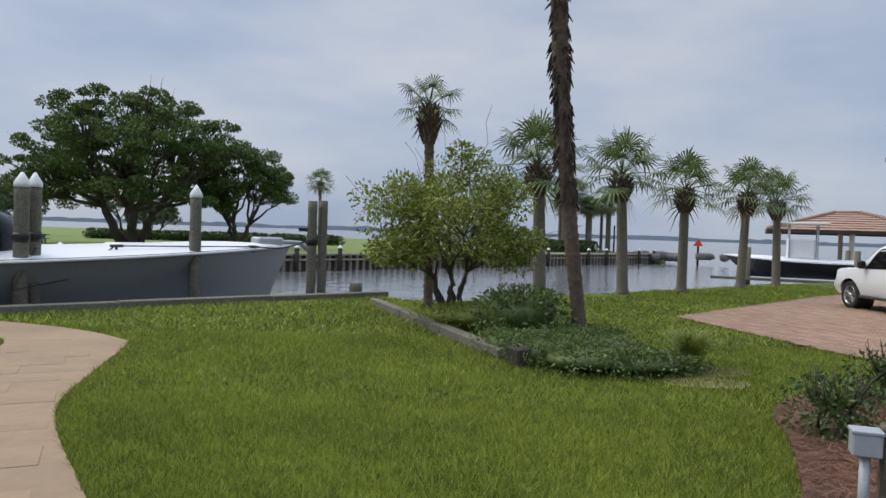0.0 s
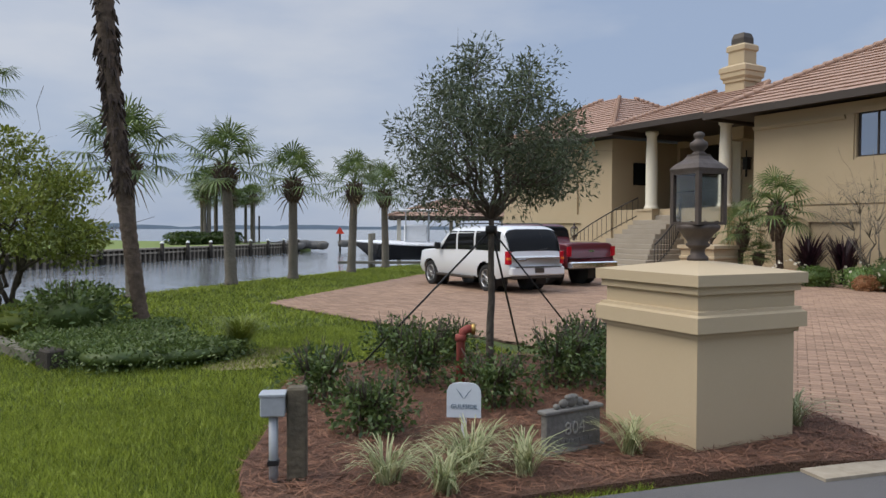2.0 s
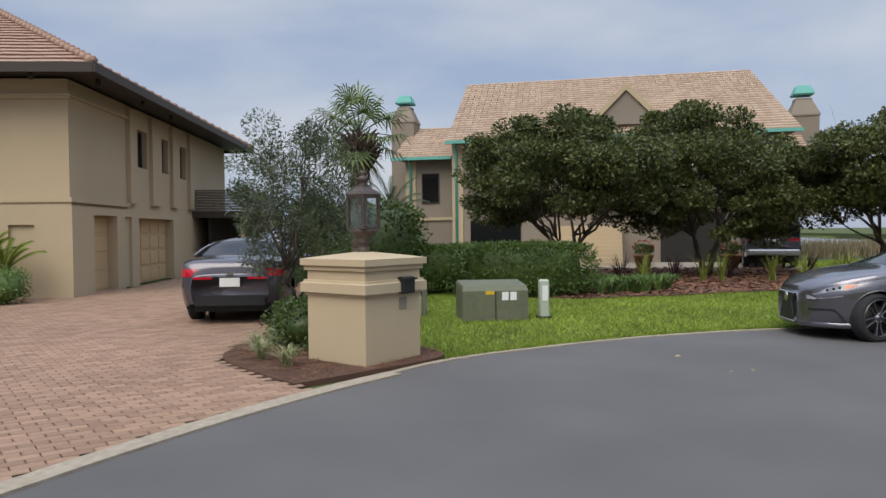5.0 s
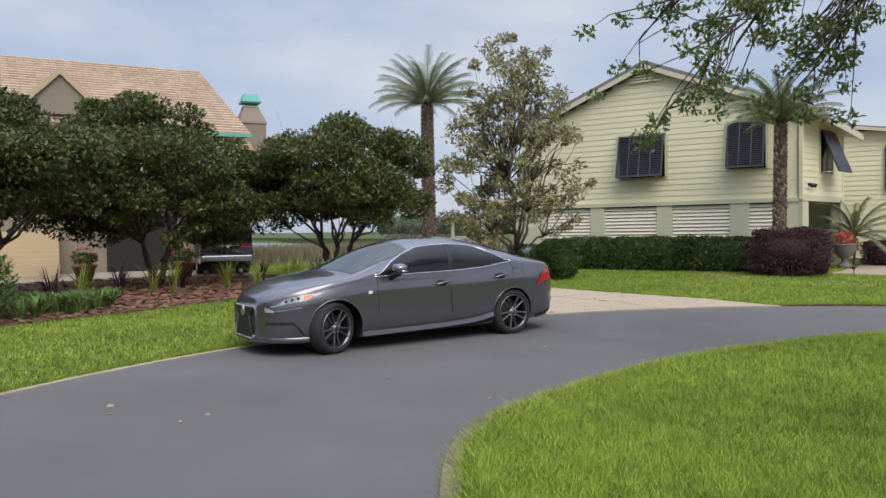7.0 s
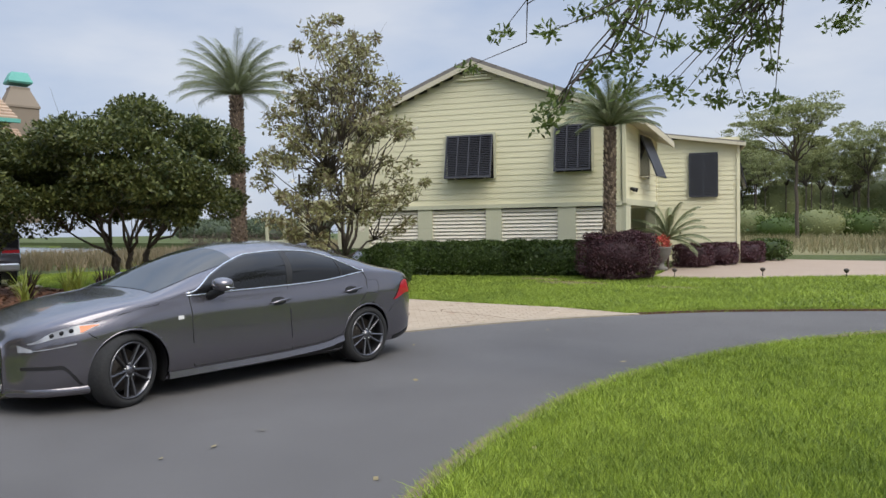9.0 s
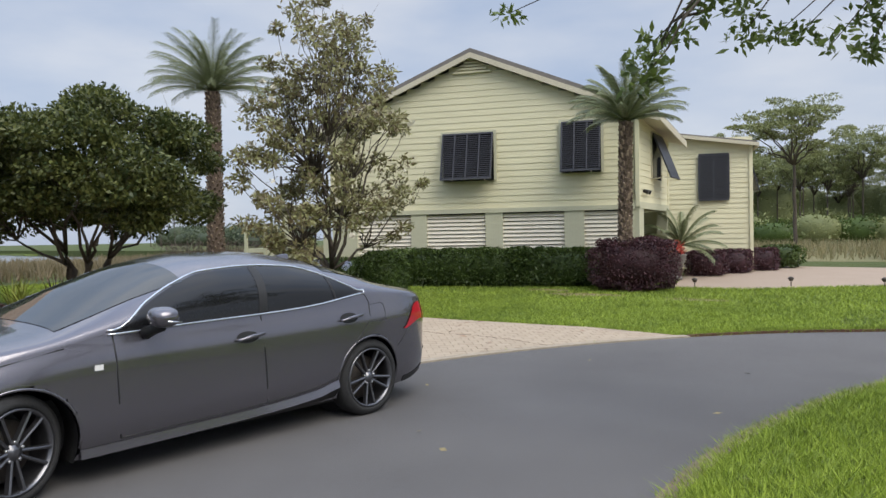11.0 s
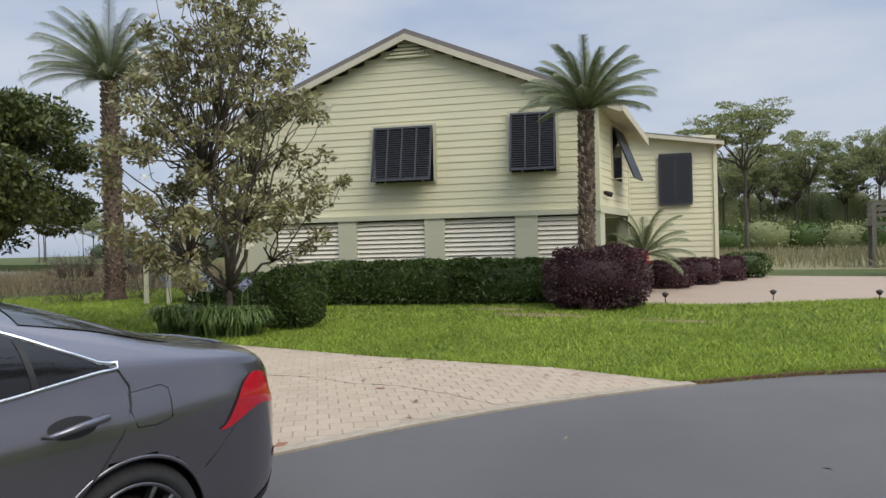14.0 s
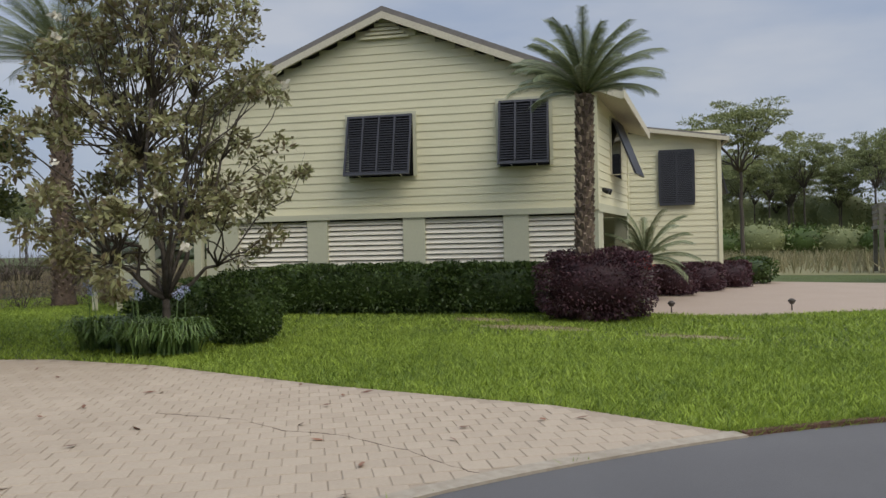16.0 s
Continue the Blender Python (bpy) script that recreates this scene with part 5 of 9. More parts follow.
# trees over the water
tree("tree", "wide live oak on the grass across the canal", (-24.0, 56.5, -0.2), 2.6, (0, 0, 6.0), (9.0, 8.0, 6.0), 330, 0.8, 62000, (0.27, 0.12), OAKLEAF, BARK, 0.42, 4, 1.9, 330, flat=0.5, zmin=-0.55, inner=0.35, bare=30)
tree("tree", "smaller oak with forked trunk across the canal", (-16.9, 60.3, -0.2), 2.0, (0.3, 0, 4.9), (4.2, 4.0, 3.5), 110, 0.65, 17000, (0.26, 0.12), OAKLEAF, BARK, 0.24, 3, 1.0, 60, zmin=-0.4)
for x, y, s in ((-46, 78, 1.0), (-40, 92, 1.2), (-52, 84, 0.9), (-33, 84, 0.7)):
    tree("tree", "pale feathery tree far across the canal", (x, y, -0.2), 1.6 * s, (0, 0, 3.6 * s), (3.4 * s, 3.2 * s, 2.2 * s), 36, 0.9, 4000, (0.4, 0.16), OLIVELEAF, BARK, 0.16, 3, 0.8, 40, zmin=-0.4, group="far trees")
far_sabal = fan_palm("tall palm standing alone on the far grass", (-17.4, 103.3, -0.2), 8.3, 0.22, 0.2, 2.2, 26, group="far palms", dead=8)
for i in range(11):
    x, y = 12.5 + 7.2 * rng.random(), 82 + 9 * rng.random()
    s = 0.58 + 0.28 * rng.random()
    c = copy_thing(far_sabal, pose(x, y, -0.2, 0, 0, 360 * rng.random()))
    c.scale = (s * 1.25, s * 1.25, s)
    c["label"] = "palm in a dense clump at the tip of the spit"
for x, y, rx in ((11.5, 80.5, 3.0), (15.5, 83, 2.6)):
    shrub("low dark shrub bank under the palm clump", x, y, rx, 1.6, 1.3, 1500, (0.3, 0.15), DARKLEAF, True, 2.6, 45, z=-0.2)
for i in range(7):
    shrub("low clipped hedge far across the canal", -34 + i * 3.6, 74 + i * 0.4, 2.1, 0.8, 1.0, 700, (0.3, 0.15), DARKLEAF, True, 3, 5, z=-0.2, group="far hedge")
# bed at the canal
shrub("rounded dark green shrub at timber edging", 1.15, 10.5, 0.62, 0.6, 0.72, 2600, (0.085, 0.04), BEDLEAF, True, 2, 0, 0.5, twig=26)
shrub("dry grassy shrub beneath the bush", 0.5, 11.4, 0.8, 0.5, 0.4, 1500, (0.1, 0.02), YELLEAF, True, loose=0.4)
for x, y, rx, ry, h in ((1.9, 9.9, 0.6, 0.5, 0.28), (1.35, 8.75, 0.65, 0.5, 0.26), (1.75, 8.25, 0.7, 0.5, 0.25), (2.25, 8.15, 0.6, 0.42, 0.22), (1.9, 8.95, 0.7, 0.5, 0.24), (2.55, 8.4, 0.5, 0.4, 0.2), (1.0, 9.3, 0.5, 0.55, 0.26), (1.5, 9.5, 0.7, 0.5, 0.25)):
    shrub("low mat of small-leaved ground cover", x, y, rx, ry, h, 3000, (0.045, 0.022), BEDLEAF, True, 2.4, 20, 0.4, category="ground cover", group="ground cover mats")
strap_clump("yellow-green grassy clump in the lawn bed", 2.95, 8.55, 0.42, 0.42, 420, 0.012, YELLEAF, droop=0.5)
# olive with guy straps in the near bed
tree("tree", "staked young olive tree with silvery leaves", (5.05, 6.15, 0.02), 1.45, (0, 0, 2.3), (1.0, 1.0, 1.02), 80, 0.28, 21000, (0.062, 0.016), OLIVELEAF, BARK, 0.045, 1, 0, 260, flat=0.9, up=0.2, inner=0.35, zmin=-0.65, shell=0.15)
for x, y, r, h in ((3.04, 5.6, 0.33, 0.5), (4.1, 5.85, 0.36, 0.62), (3.1, 4.5, 0.27, 0.42), (4.3, 4.8, 0.33, 0.45), (5.25, 5.2, 0.36, 0.6), (4.9, 6.75, 0.3, 0.5), (6.1, 5.8, 0.36, 0.6), (5.7, 5.5, 0.3, 0.55), (4.35, 7.0, 0.34, 0.52), (5.6, 4.6, 0.3, 0.5)):
    shrub("bushy green shrub in pine straw", x, y, r * 0.95, r * 0.9, h * 0.84, 1700, (0.05, 0.024), SHRUBLEAF, False, 1.7, 40 * x, 1.0, 0.03, twig=26, group="bed shrubs")
for x, y in ((2.8, 3.45), (3.02, 3.16), (3.6, 3.24), (4.45, 3.27), (3.45, 3.6), (3.3, 3.42), (6.05, 3.3), (6.2, 3.9)):
    strap_clump("variegated liriope clump in pine straw", x, y, 0.4, 0.27, 95, 0.009, LIRI, group="liriope clumps", z=0.03)
# bed at the second gate pier
tree("tree", "dense grey-green olive tree beside the parked sedan", (15.75, 1.5, 0.02), 0.9, (0, 0, 2.0), (1.05, 1.05, 1.3), 60, 0.32, 17000, (0.075, 0.018), OLIVELEAF, BARK, 0.05, 3, 0.2, 160, flat=0.9, up=0.2, zmin=-0.8)
for x, y in ((12.75, 1.25), (13.3, 1.45), (12.3, 0.85), (13.9, 1.4)):
    strap_clump("variegated liriope clump in pine straw", x, y, 0.3, 0.26, 130, 0.011, LIRI, group="liriope clumps", z=0.03)
for x, y in ((13.6, 0.9), (14.4, 1.2), (14.3, 0.5)):
    shrub("bushy green shrub in pine straw", x, y, 0.45, 0.42, 0.55, 1800, (0.06, 0.03), DARKLEAF, True, 2, 0, 0.35, 0.03, group="bed shrubs")
fan_palm("fan palm with thatched brown trunk behind olive", (19.2, 0.95, 0), 3.5, 0.14, 0.17, 1.1, 18, (0, 0), True, PALMBARK, 10, rough=0.2)
for i, (x, y, r) in enumerate(((22, 0.6, 0.9), (26, 1.5, 1.2), (28.5, 2.6, 1.5))):
    shrub("tall dark green shrub along the drive", x, y, r, r, 2.2, 2600, (0.12, 0.06), DARKLEAF, True, 2.3, 0, 0.25)
# house one planting
fan = fan_palm("short fan palm in the forecourt bed", (18.95, 15.3, 0), 1.6, 0.07, 0.075, 0.85, 20, (0.1, 0), True, PALMBARK, 1, group="forecourt fan palms")
for x, y, s in ((19.55, 14.35, 1.38), (19.2, 14.8, 0.5)):
    c = copy_thing(fan, pose(x, y, 0, 0, 0, 120 * s))
    c.scale = (s if s > 1 else 0.85, s if s > 1 else 0.85, s)
MAROON = leafy("maroon strap leaf", (0.05, 0.02, 0.03), (0.018, 0.01, 0.014), 0.45)
strap_clump("dark maroon strap-leaved plant", 19.5, 13.4, 0.75, 0.95, 130, 0.07, MAROON, droop=0.25)
strap_clump("dark maroon strap-leaved plant", 19.9, 12.6, 0.7, 0.9, 110, 0.07, MAROON, droop=0.25)
tree("tree", "bare branching crepe myrtle against the wall", (20.2, 11.8, 0), 0.5, (0, 0, 1.95), (1.5, 1.6, 1.1), 60, 0.35, 160, (0.05, 0.03), OLIVELEAF, PALMGREY, 0.04, 5, 0.4, 420, bare=40, zmin=-0.3)
for x, y, s in ((20.1, 10.0, 1.5), (20.4, 9.5, 1.25), (20.3, 9.0, 1.0)):
    date_palm("young feathery palm in the forecourt bed", (x, y, 0), 0.7 * s, 0.06, 0.05, 0.85, 12, mat=YELLEAF, low=42, sc=False, name="palm_plant")
for x, y, r, h, m in ((18.7, 12.6, 0.45, 0.4, OAKLEAF), (19.0, 11.4, 0.5, 0.42, LILY), (18.9, 10.4, 0.65, 0.65, DARKLEAF), (19.3, 9.5, 0.6, 0.5, OAKLEAF), (19.9, 8.8, 0.45, 0.6, LILY), (18.6, 13.4, 0.35, 0.3, PETAL_O), (18.55, 11.0, 0.3, 0.3, PETAL_O), (18.9, 9.9, 0.35, 0.5, PETAL_O)):
    shrub("mixed flowering bush in the forecourt bed", x, y, r * 1.1, r * 1.15, h * 1.35, 1700, (0.06, 0.03), m, True, 2, 0, 0.3, group="forecourt bushes")
for x, y, m, n in ((18.75, 10.4, PETAL_W, 70), (19.0, 11.5, PETAL_W, 35), (18.6, 13.3, PETAL_W, 40)):
    t = thing("flowers", "scattered pale blossoms over the bush", "flowers", Matrix.Translation((x, y, 0)))
    p, o = blob_points(np.array([(0, 0, 0.35)]), np.array([0.5]), n, 0.7, 0.9)
    part("blossom", leaf_mesh("blossom", p, 0.09, 0.08, 1.0), m, t)
# ligustrum trees before house three
for x, y, r, top, st in ((26.9, -4.4, 3.3, 4.85, 6), (28.2, -9.1, 2.8, 5.6, 4), (26.7, -14.35, 3.25, 4.95, 6)):
    tree("tree", "broad dark ligustrum tree with many crooked stems", (x, y, 0), 1.2, (0, 0, 3.15), (r, r, top - 3.1), 165, 0.62, 72000, (0.125, 0.06), LIGLEAF, BARK, 0.09, st, 0.55, 165, flat=0.55, zmin=-0.76, inner=0.5, group="ligustrum trees")
for x, y, rx, ry, h, rot in ((21.3, -2.6, 0.75, 1.6, 1.2, 5), (22.6, -0.8, 0.8, 1.6, 1.15, 20), (26.0, 1.6, 0.8, 2.6, 1.05, 0), (24.2, 0.6, 0.8, 1.6, 1.1, 20)):
    shrub("clipped green hedge on the lawn", x, y, rx, ry, h, 9500, (0.085, 0.034), OAKLEAF, True, 4, rot, 0.13, category="hedge", name="hedge")
for i in range(15):
    strap_clump("dark green strap-leaved lily clump in mulch", 21.0 + 1.5 * rng.random() + 0.05 * i, -4.0 - 0.16 * i, 0.5, 0.45, 60, 0.03, LILY, name="lily_clump", group="lily clumps")
for i in range(16):
    x, y = 24.2 + 2.6 * rng.random(), -5.5 - 0.62 * i
    strap_clump("spiky strap plant in leaf mulch", x, y, 0.5, 0.6, 30, 0.035, YELLEAF if i % 3 else MAROON, name="spiky_plant", group="spiky plants", droop=0.3)
date_palm("shaggy date palm beside the taupe house", (37.6, 2.0, 0), 2.4, 0.32, 0.3, 1.9, 30, mat=OLIVELEAF, low=-50)
shrub("tall rounded shrub at the corner of the taupe house", 39.5, 5.8, 1.5, 1.5, 3.2, 2600, (0.2, 0.1), DARKLEAF, True)
# planting before house two
shrub("long clipped dark green hedge under the louvred wall", 22.35, -23.75, 2.9, 0.75, 1.12, 15000, (0.1, 0.045), DARKLEAF, True, 5, 18, 0.1, category="hedge", name="hedge", group="wall hedges")
shrub("long clipped dark green hedge under the louvred wall", 19.2, -24.75, 1.5, 0.7, 1.1, 8000, (0.1, 0.045), DARKLEAF, True, 5, 18, 0.1, category="hedge", name="hedge", group="wall hedges")
shrub("long clipped dark green hedge under the louvred wall", 25.4, -22.4, 1.2, 0.6, 0.9, 2600, (0.1, 0.045), DARKLEAF, True, 4, 18, 0.1, category="hedge", name="hedge", group="wall hedges")
shrub("large rounded purple-leaved loropetalum bush", 16.5, -23.85, 1.15, 0.95, 1.4, 12000, (0.07, 0.035), PURPLE, True, 2.8, 20, 0.12)
for x, y, rx in ((16.7, -32.0, 1.25), (16.3, -34.2, 1.35), (15.8, -36.6, 1.4)):
    shrub("low purple-brown hedge beside the pale drive", x, y, 0.7, rx, 0.85, 4200, (0.08, 0.04), PURPLE, True, 5, 12, 0.12, category="hedge", name="hedge", group="drive hedges")
shrub("low clipped green shrub ending the hedge", 15.3, -38.6, 0.9, 0.9, 0.95, 1500, (0.12, 0.06), DARKLEAF, True, 3)
shrub("clipped ball-shaped glossy shrub on the lawn corner", 20.75, -18.3, 0.6, 0.56, 1.16, 8500, (0.055, 0.03), DARKLEAF, True, 2.9, 0, 0.1)
shrub("clipped dark shrub behind the lily bed", 22.6, -18.2, 0.75, 0.5, 0.85, 2600, (0.08, 0.04), DARKLEAF, True, 3, 0, 0.2)
for i in range(24):
    lily = strap_clump("agapanthus clump with strap leaves beside drive", 20.25 + 0.09 * i + 0.35 * rng.random(), -16.5 - 0.9 * rng.random(), 0.6, 0.72, 52, 0.032, AGAP, name="lily_clump", group="agapanthus clumps", droop=0.8)
    if i % 3 == 1:
        tip = (0.1 * rng.random(), 0.1 * rng.random(), 0.85 + 0.2 * rng.random())
        part("flower_stalk", Mb().tube([(0, 0, 0), tip], [0.008, 0.006], 5), LILY, lily)
        p, o = blob_points(np.array([tip]), np.array([0.09]), 60, 0.9, 0.6)
        part("flower_head", leaf_mesh("flower_head", p, 0.05, 0.018, 0.5, o), PETAL_B, lily, "pale blue agapanthus head")
mag = tree("tree", "sparse magnolia with olive and brown leaves", (21.5, -17.35, 0), 0.8, (0, 0, 3.9), (2.2, 2.2, 3.6), 200, 0.32, 17000, (0.135, 0.052), MAGLEAF, BARK, 0.09, 1, 0.0, 380, zmin=-0.9, inner=0.2, up=0.2, shell=0.15, taper=0.3)
p, o = blob_points(crown_centres((0, 0, 3.6), (2.1, 2.1, 3.0), 26, 0.8), np.full(26, 0.06), 26 * 9, 0.8, 0.6)
part("blossom", leaf_mesh("blossom", p, 0.11, 0.07, 0.3, o), PETAL_W, mag, "large cream magnolia blossoms")
date_palm("date palm with knobbly trunk before the siding wall", (16.6, -23.45, 0), 4.5, 0.165, 0.15, 1.6, 48, (-0.1, 0.05), low=18)
date_palm("tall slender date palm behind the magnolia", (32.9, -23.1, 0), 7.3, 0.3, 0.25, 2.6, 60, low=12)
date_palm("small feathery palm beside the garage wing", (17.0, -29.9, 0), 1.1, 0.05, 0.05, 1.6, 24, mat=DATELEAF, low=-5, sc=False)
for x, y in ((33.6, -22.2), (32.4, -23.9)):
    shrub("clipped twiggy brown bush round the tall palm base", x, y, 0.95, 0.85, 1.35, 2600, (0.16, 0.016), TWIGGY, False, 3.2, 35, 0.5, twig=60, group="twiggy bushes")
# overhanging live oak on the lawn island
oak = thing("tree", "live oak branch overhanging the lawn island", "tree", Matrix.Translation((3.2, -9.2, 0)))
wood = Mb()
limb(wood, (0, 0, -0.03), (0.3, 0.1, 4.0), 0.36, 0.3, 0, 6, 12)
ends = [(8.36, -0.3, 3.77), (7.8, 0.1, 2.68), (7.41, -0.77, 3.57), (6.73, -1.04, 3.1), (6.52, -1.18, 3.71), (5.64, -1.52, 3.57), (5.09, -1.59, 3.64), (7.27, -0.91, 4.18), (6.05, -1.32, 4.05)]
cl = []
for e in ends:
    m = Vector((0.3, 0.1, 4.0)).lerp(Vector(e), 0.8) + Vector((0, 0, 1.25))
    limb(wood, (0.3, 0.1, 3.9), m, 0.06, 0.02, 0, 6, 7)
    limb(wood, m, e, 0.018, 0.006, 0, 6, 6)
    for k in range(18):
        q = Vector(m).lerp(Vector(e), 0.5 + 0.7 * rng.random()) + Vector(rng.normal(size=3)) * 0.26
        limb(wood, Vector(m).lerp(Vector(e), 0.3 + 0.6 * rng.random()), q, 0.012, 0.003, 0, 3, 4)
        cl.append(np.array(q))
part("trunk", wood, BARK, oak)
p, o = blob_points(np.array(cl), np.full(len(cl), 0.16), 7600, 0.7, 0.1)
part("crown", leaf_mesh("crown", p, 0.075, 0.032, 0.3, o), OAKNEAR, oak)
# reeds and a wooded spit beyond the lawn of the siding house
p = np.stack([rng.uniform(34, 62, 16000), rng.uniform(-50, -18, 16000), rng.uniform(0.05, 0.4, 16000)], 1)
p = p[(p[:, 0] - 36) * 0.86 - (p[:, 1] + 26) * 0.5 > 1.5 * rng.random(16000)]
tagged(part("shore_reeds", leaf_mesh("shore_reeds", p, 0.8, 0.05, 0, np.array([0, 0, 2.5])), leafy("tan reed blade", (0.27, 0.21, 0.13), (0.15, 0.13, 0.07))), "tan reeds along the lagoon shore", "reeds", kind="stuff")
structure("ground_spit", flat([(150, -128), (205, -100), (330, -130), (420, -230), (380, -330), (240, -260), (165, -190)], -0.9, 0.6), FARGRASS, "low far spit beyond the lagoon", "ground")
for i in range(34):
    shrub("rounded scrub on the far wooded spit", 165 + 5.6 * i * 0.9 + 6 * rng.random(), -150 - 2.4 * i - 14 * rng.random(), 6.5, 5.0, 3.5 + 4.5 * rng.random() + 0.12 * i, 420, (1.0, 0.45), OLIVELEAF, True, 2.2, 0, 0.4, z=-0.9, group="spit scrub")
# pines and woods beyond the marsh
pine = tree("tree", "tall pine with flat layered crown beyond the marsh", (19.3, -68.2, 0), 5.5, (0.4, 0, 8.6), (3.6, 3.4, 2.6), 60, 0.8, 8500, (0.27, 0.07), PINE, BARK, 0.13, 1, 0, 80, flat=0.35, zmin=-0.8, inner=0.2, group="pines")
for i in range(90):
    x = -36 + 1.05 * i + rng.normal() * 1.2
    y = -86 - 22 * rng.random() - 0.1 * abs(x - 15)
    s = 0.78 + 0.32 * rng.random()
    c = copy_thing(pine, pose(x, y, 0, 0, 0, 360 * rng.random()))
    c.scale = (s * 0.85, s * 0.85, s * (1.0 + 0.2 * rng.random()))
    c["label"] = "pine in the dense wood beyond the marsh"
pine.scale = (1.3, 1.3, 1.14)
for x, y, k in ((212, -128, 1.25), (222, -136, 1.4), (231, -141, 1.5), (240, -160, 1.2), (252, -172, 1.3), (268, -190, 1.15), (205, -140, 0.9)):
    c = copy_thing(pine, pose(x, y, -0.9, 0, 0, 50 * k))
    c.scale = (k, k, k * 1.35)
    c["label"] = "tall thin pine on the far wooded spit"
for i in range(26):
    shrub("tall tangled thicket inside the pine wood", -30 + 3.6 * i, -104 - 5 * rng.random(), 3.4, 2.2, 6.2 + 2.6 * rng.random(), 1100, (0.45, 0.16), PINE, True, 2.4, 0, 0.4, group="wood thickets")
for i in range(26):
    shrub("scrubby thicket at the edge of the pine wood", -28 + 3.4 * i, -80 - 4 * rng.random(), 2.8, 1.8, 2.2 + 1.5 * rng.random(), 900, (0.35, 0.14), OAKLEAF if i % 2 else PINE, True, 2.2, 0, 0.4, group="wood edge thickets")
p = np.stack([rng.uniform(-40, 75, 26000), rng.uniform(-79, -47, 26000), rng.uniform(0.1, 0.55, 26000)], 1)
p = p[(p[:, 1] < -44 - 0.1 * np.abs(p[:, 0] - 10))]
tagged(part("marsh_reeds", leaf_mesh("reeds", p, 1.0, 0.05, 0, np.array([0, 0, 2.5])), leafy("reed blade", (0.30, 0.25, 0.14), (0.17, 0.17, 0.08)),), "tan and green marsh reeds", "reeds", kind="stuff")
structure("marsh", flat([(-60, -46), (80, -46), (80, -82), (-60, -84)], -0.015), MARSH, "tan marsh ground before the wood", "ground")
# ---- cars ----
def curve(pts):
    xs, ys = [p[0] for p in pts], [p[1] for p in pts]

    def f(x):
        # monotone cubic through the points
        if x <= xs[0]:
            return ys[0]
        if x >= xs[-1]:
            return ys[-1]
        i = max(k for k in range(len(xs) - 1) if xs[k] <= x)
        h = xs[i + 1] - xs[i]
        d = lambda k: 0.0 if k <= 0 or k >= len(xs) - 1 or (ys[k + 1] - ys[k]) * (ys[k] - ys[k - 1]) <= 0 else 2 / ((xs[k + 1] - xs[k]) / (ys[k + 1] - ys[k]) + (xs[k] - xs[k - 1]) / (ys[k] - ys[k - 1]))
        t = (x - xs[i]) / h
        return ys[i] * (1 + 2 * t) * (1 - t) ** 2 + d(i) * h * t * (1 - t) ** 2 + ys[i + 1] * t * t * (3 - 2 * t) + d(i + 1) * h * t * t * (t - 1)
    return f


def reach(pts, front, back, a=1.4):
    """Stretches the overhangs of a car's curve before and behind the axles."""
    return [(a + (x - a) * front if x > a else -a + (x + a) * back if x < -a else x, z) for x, z in pts]


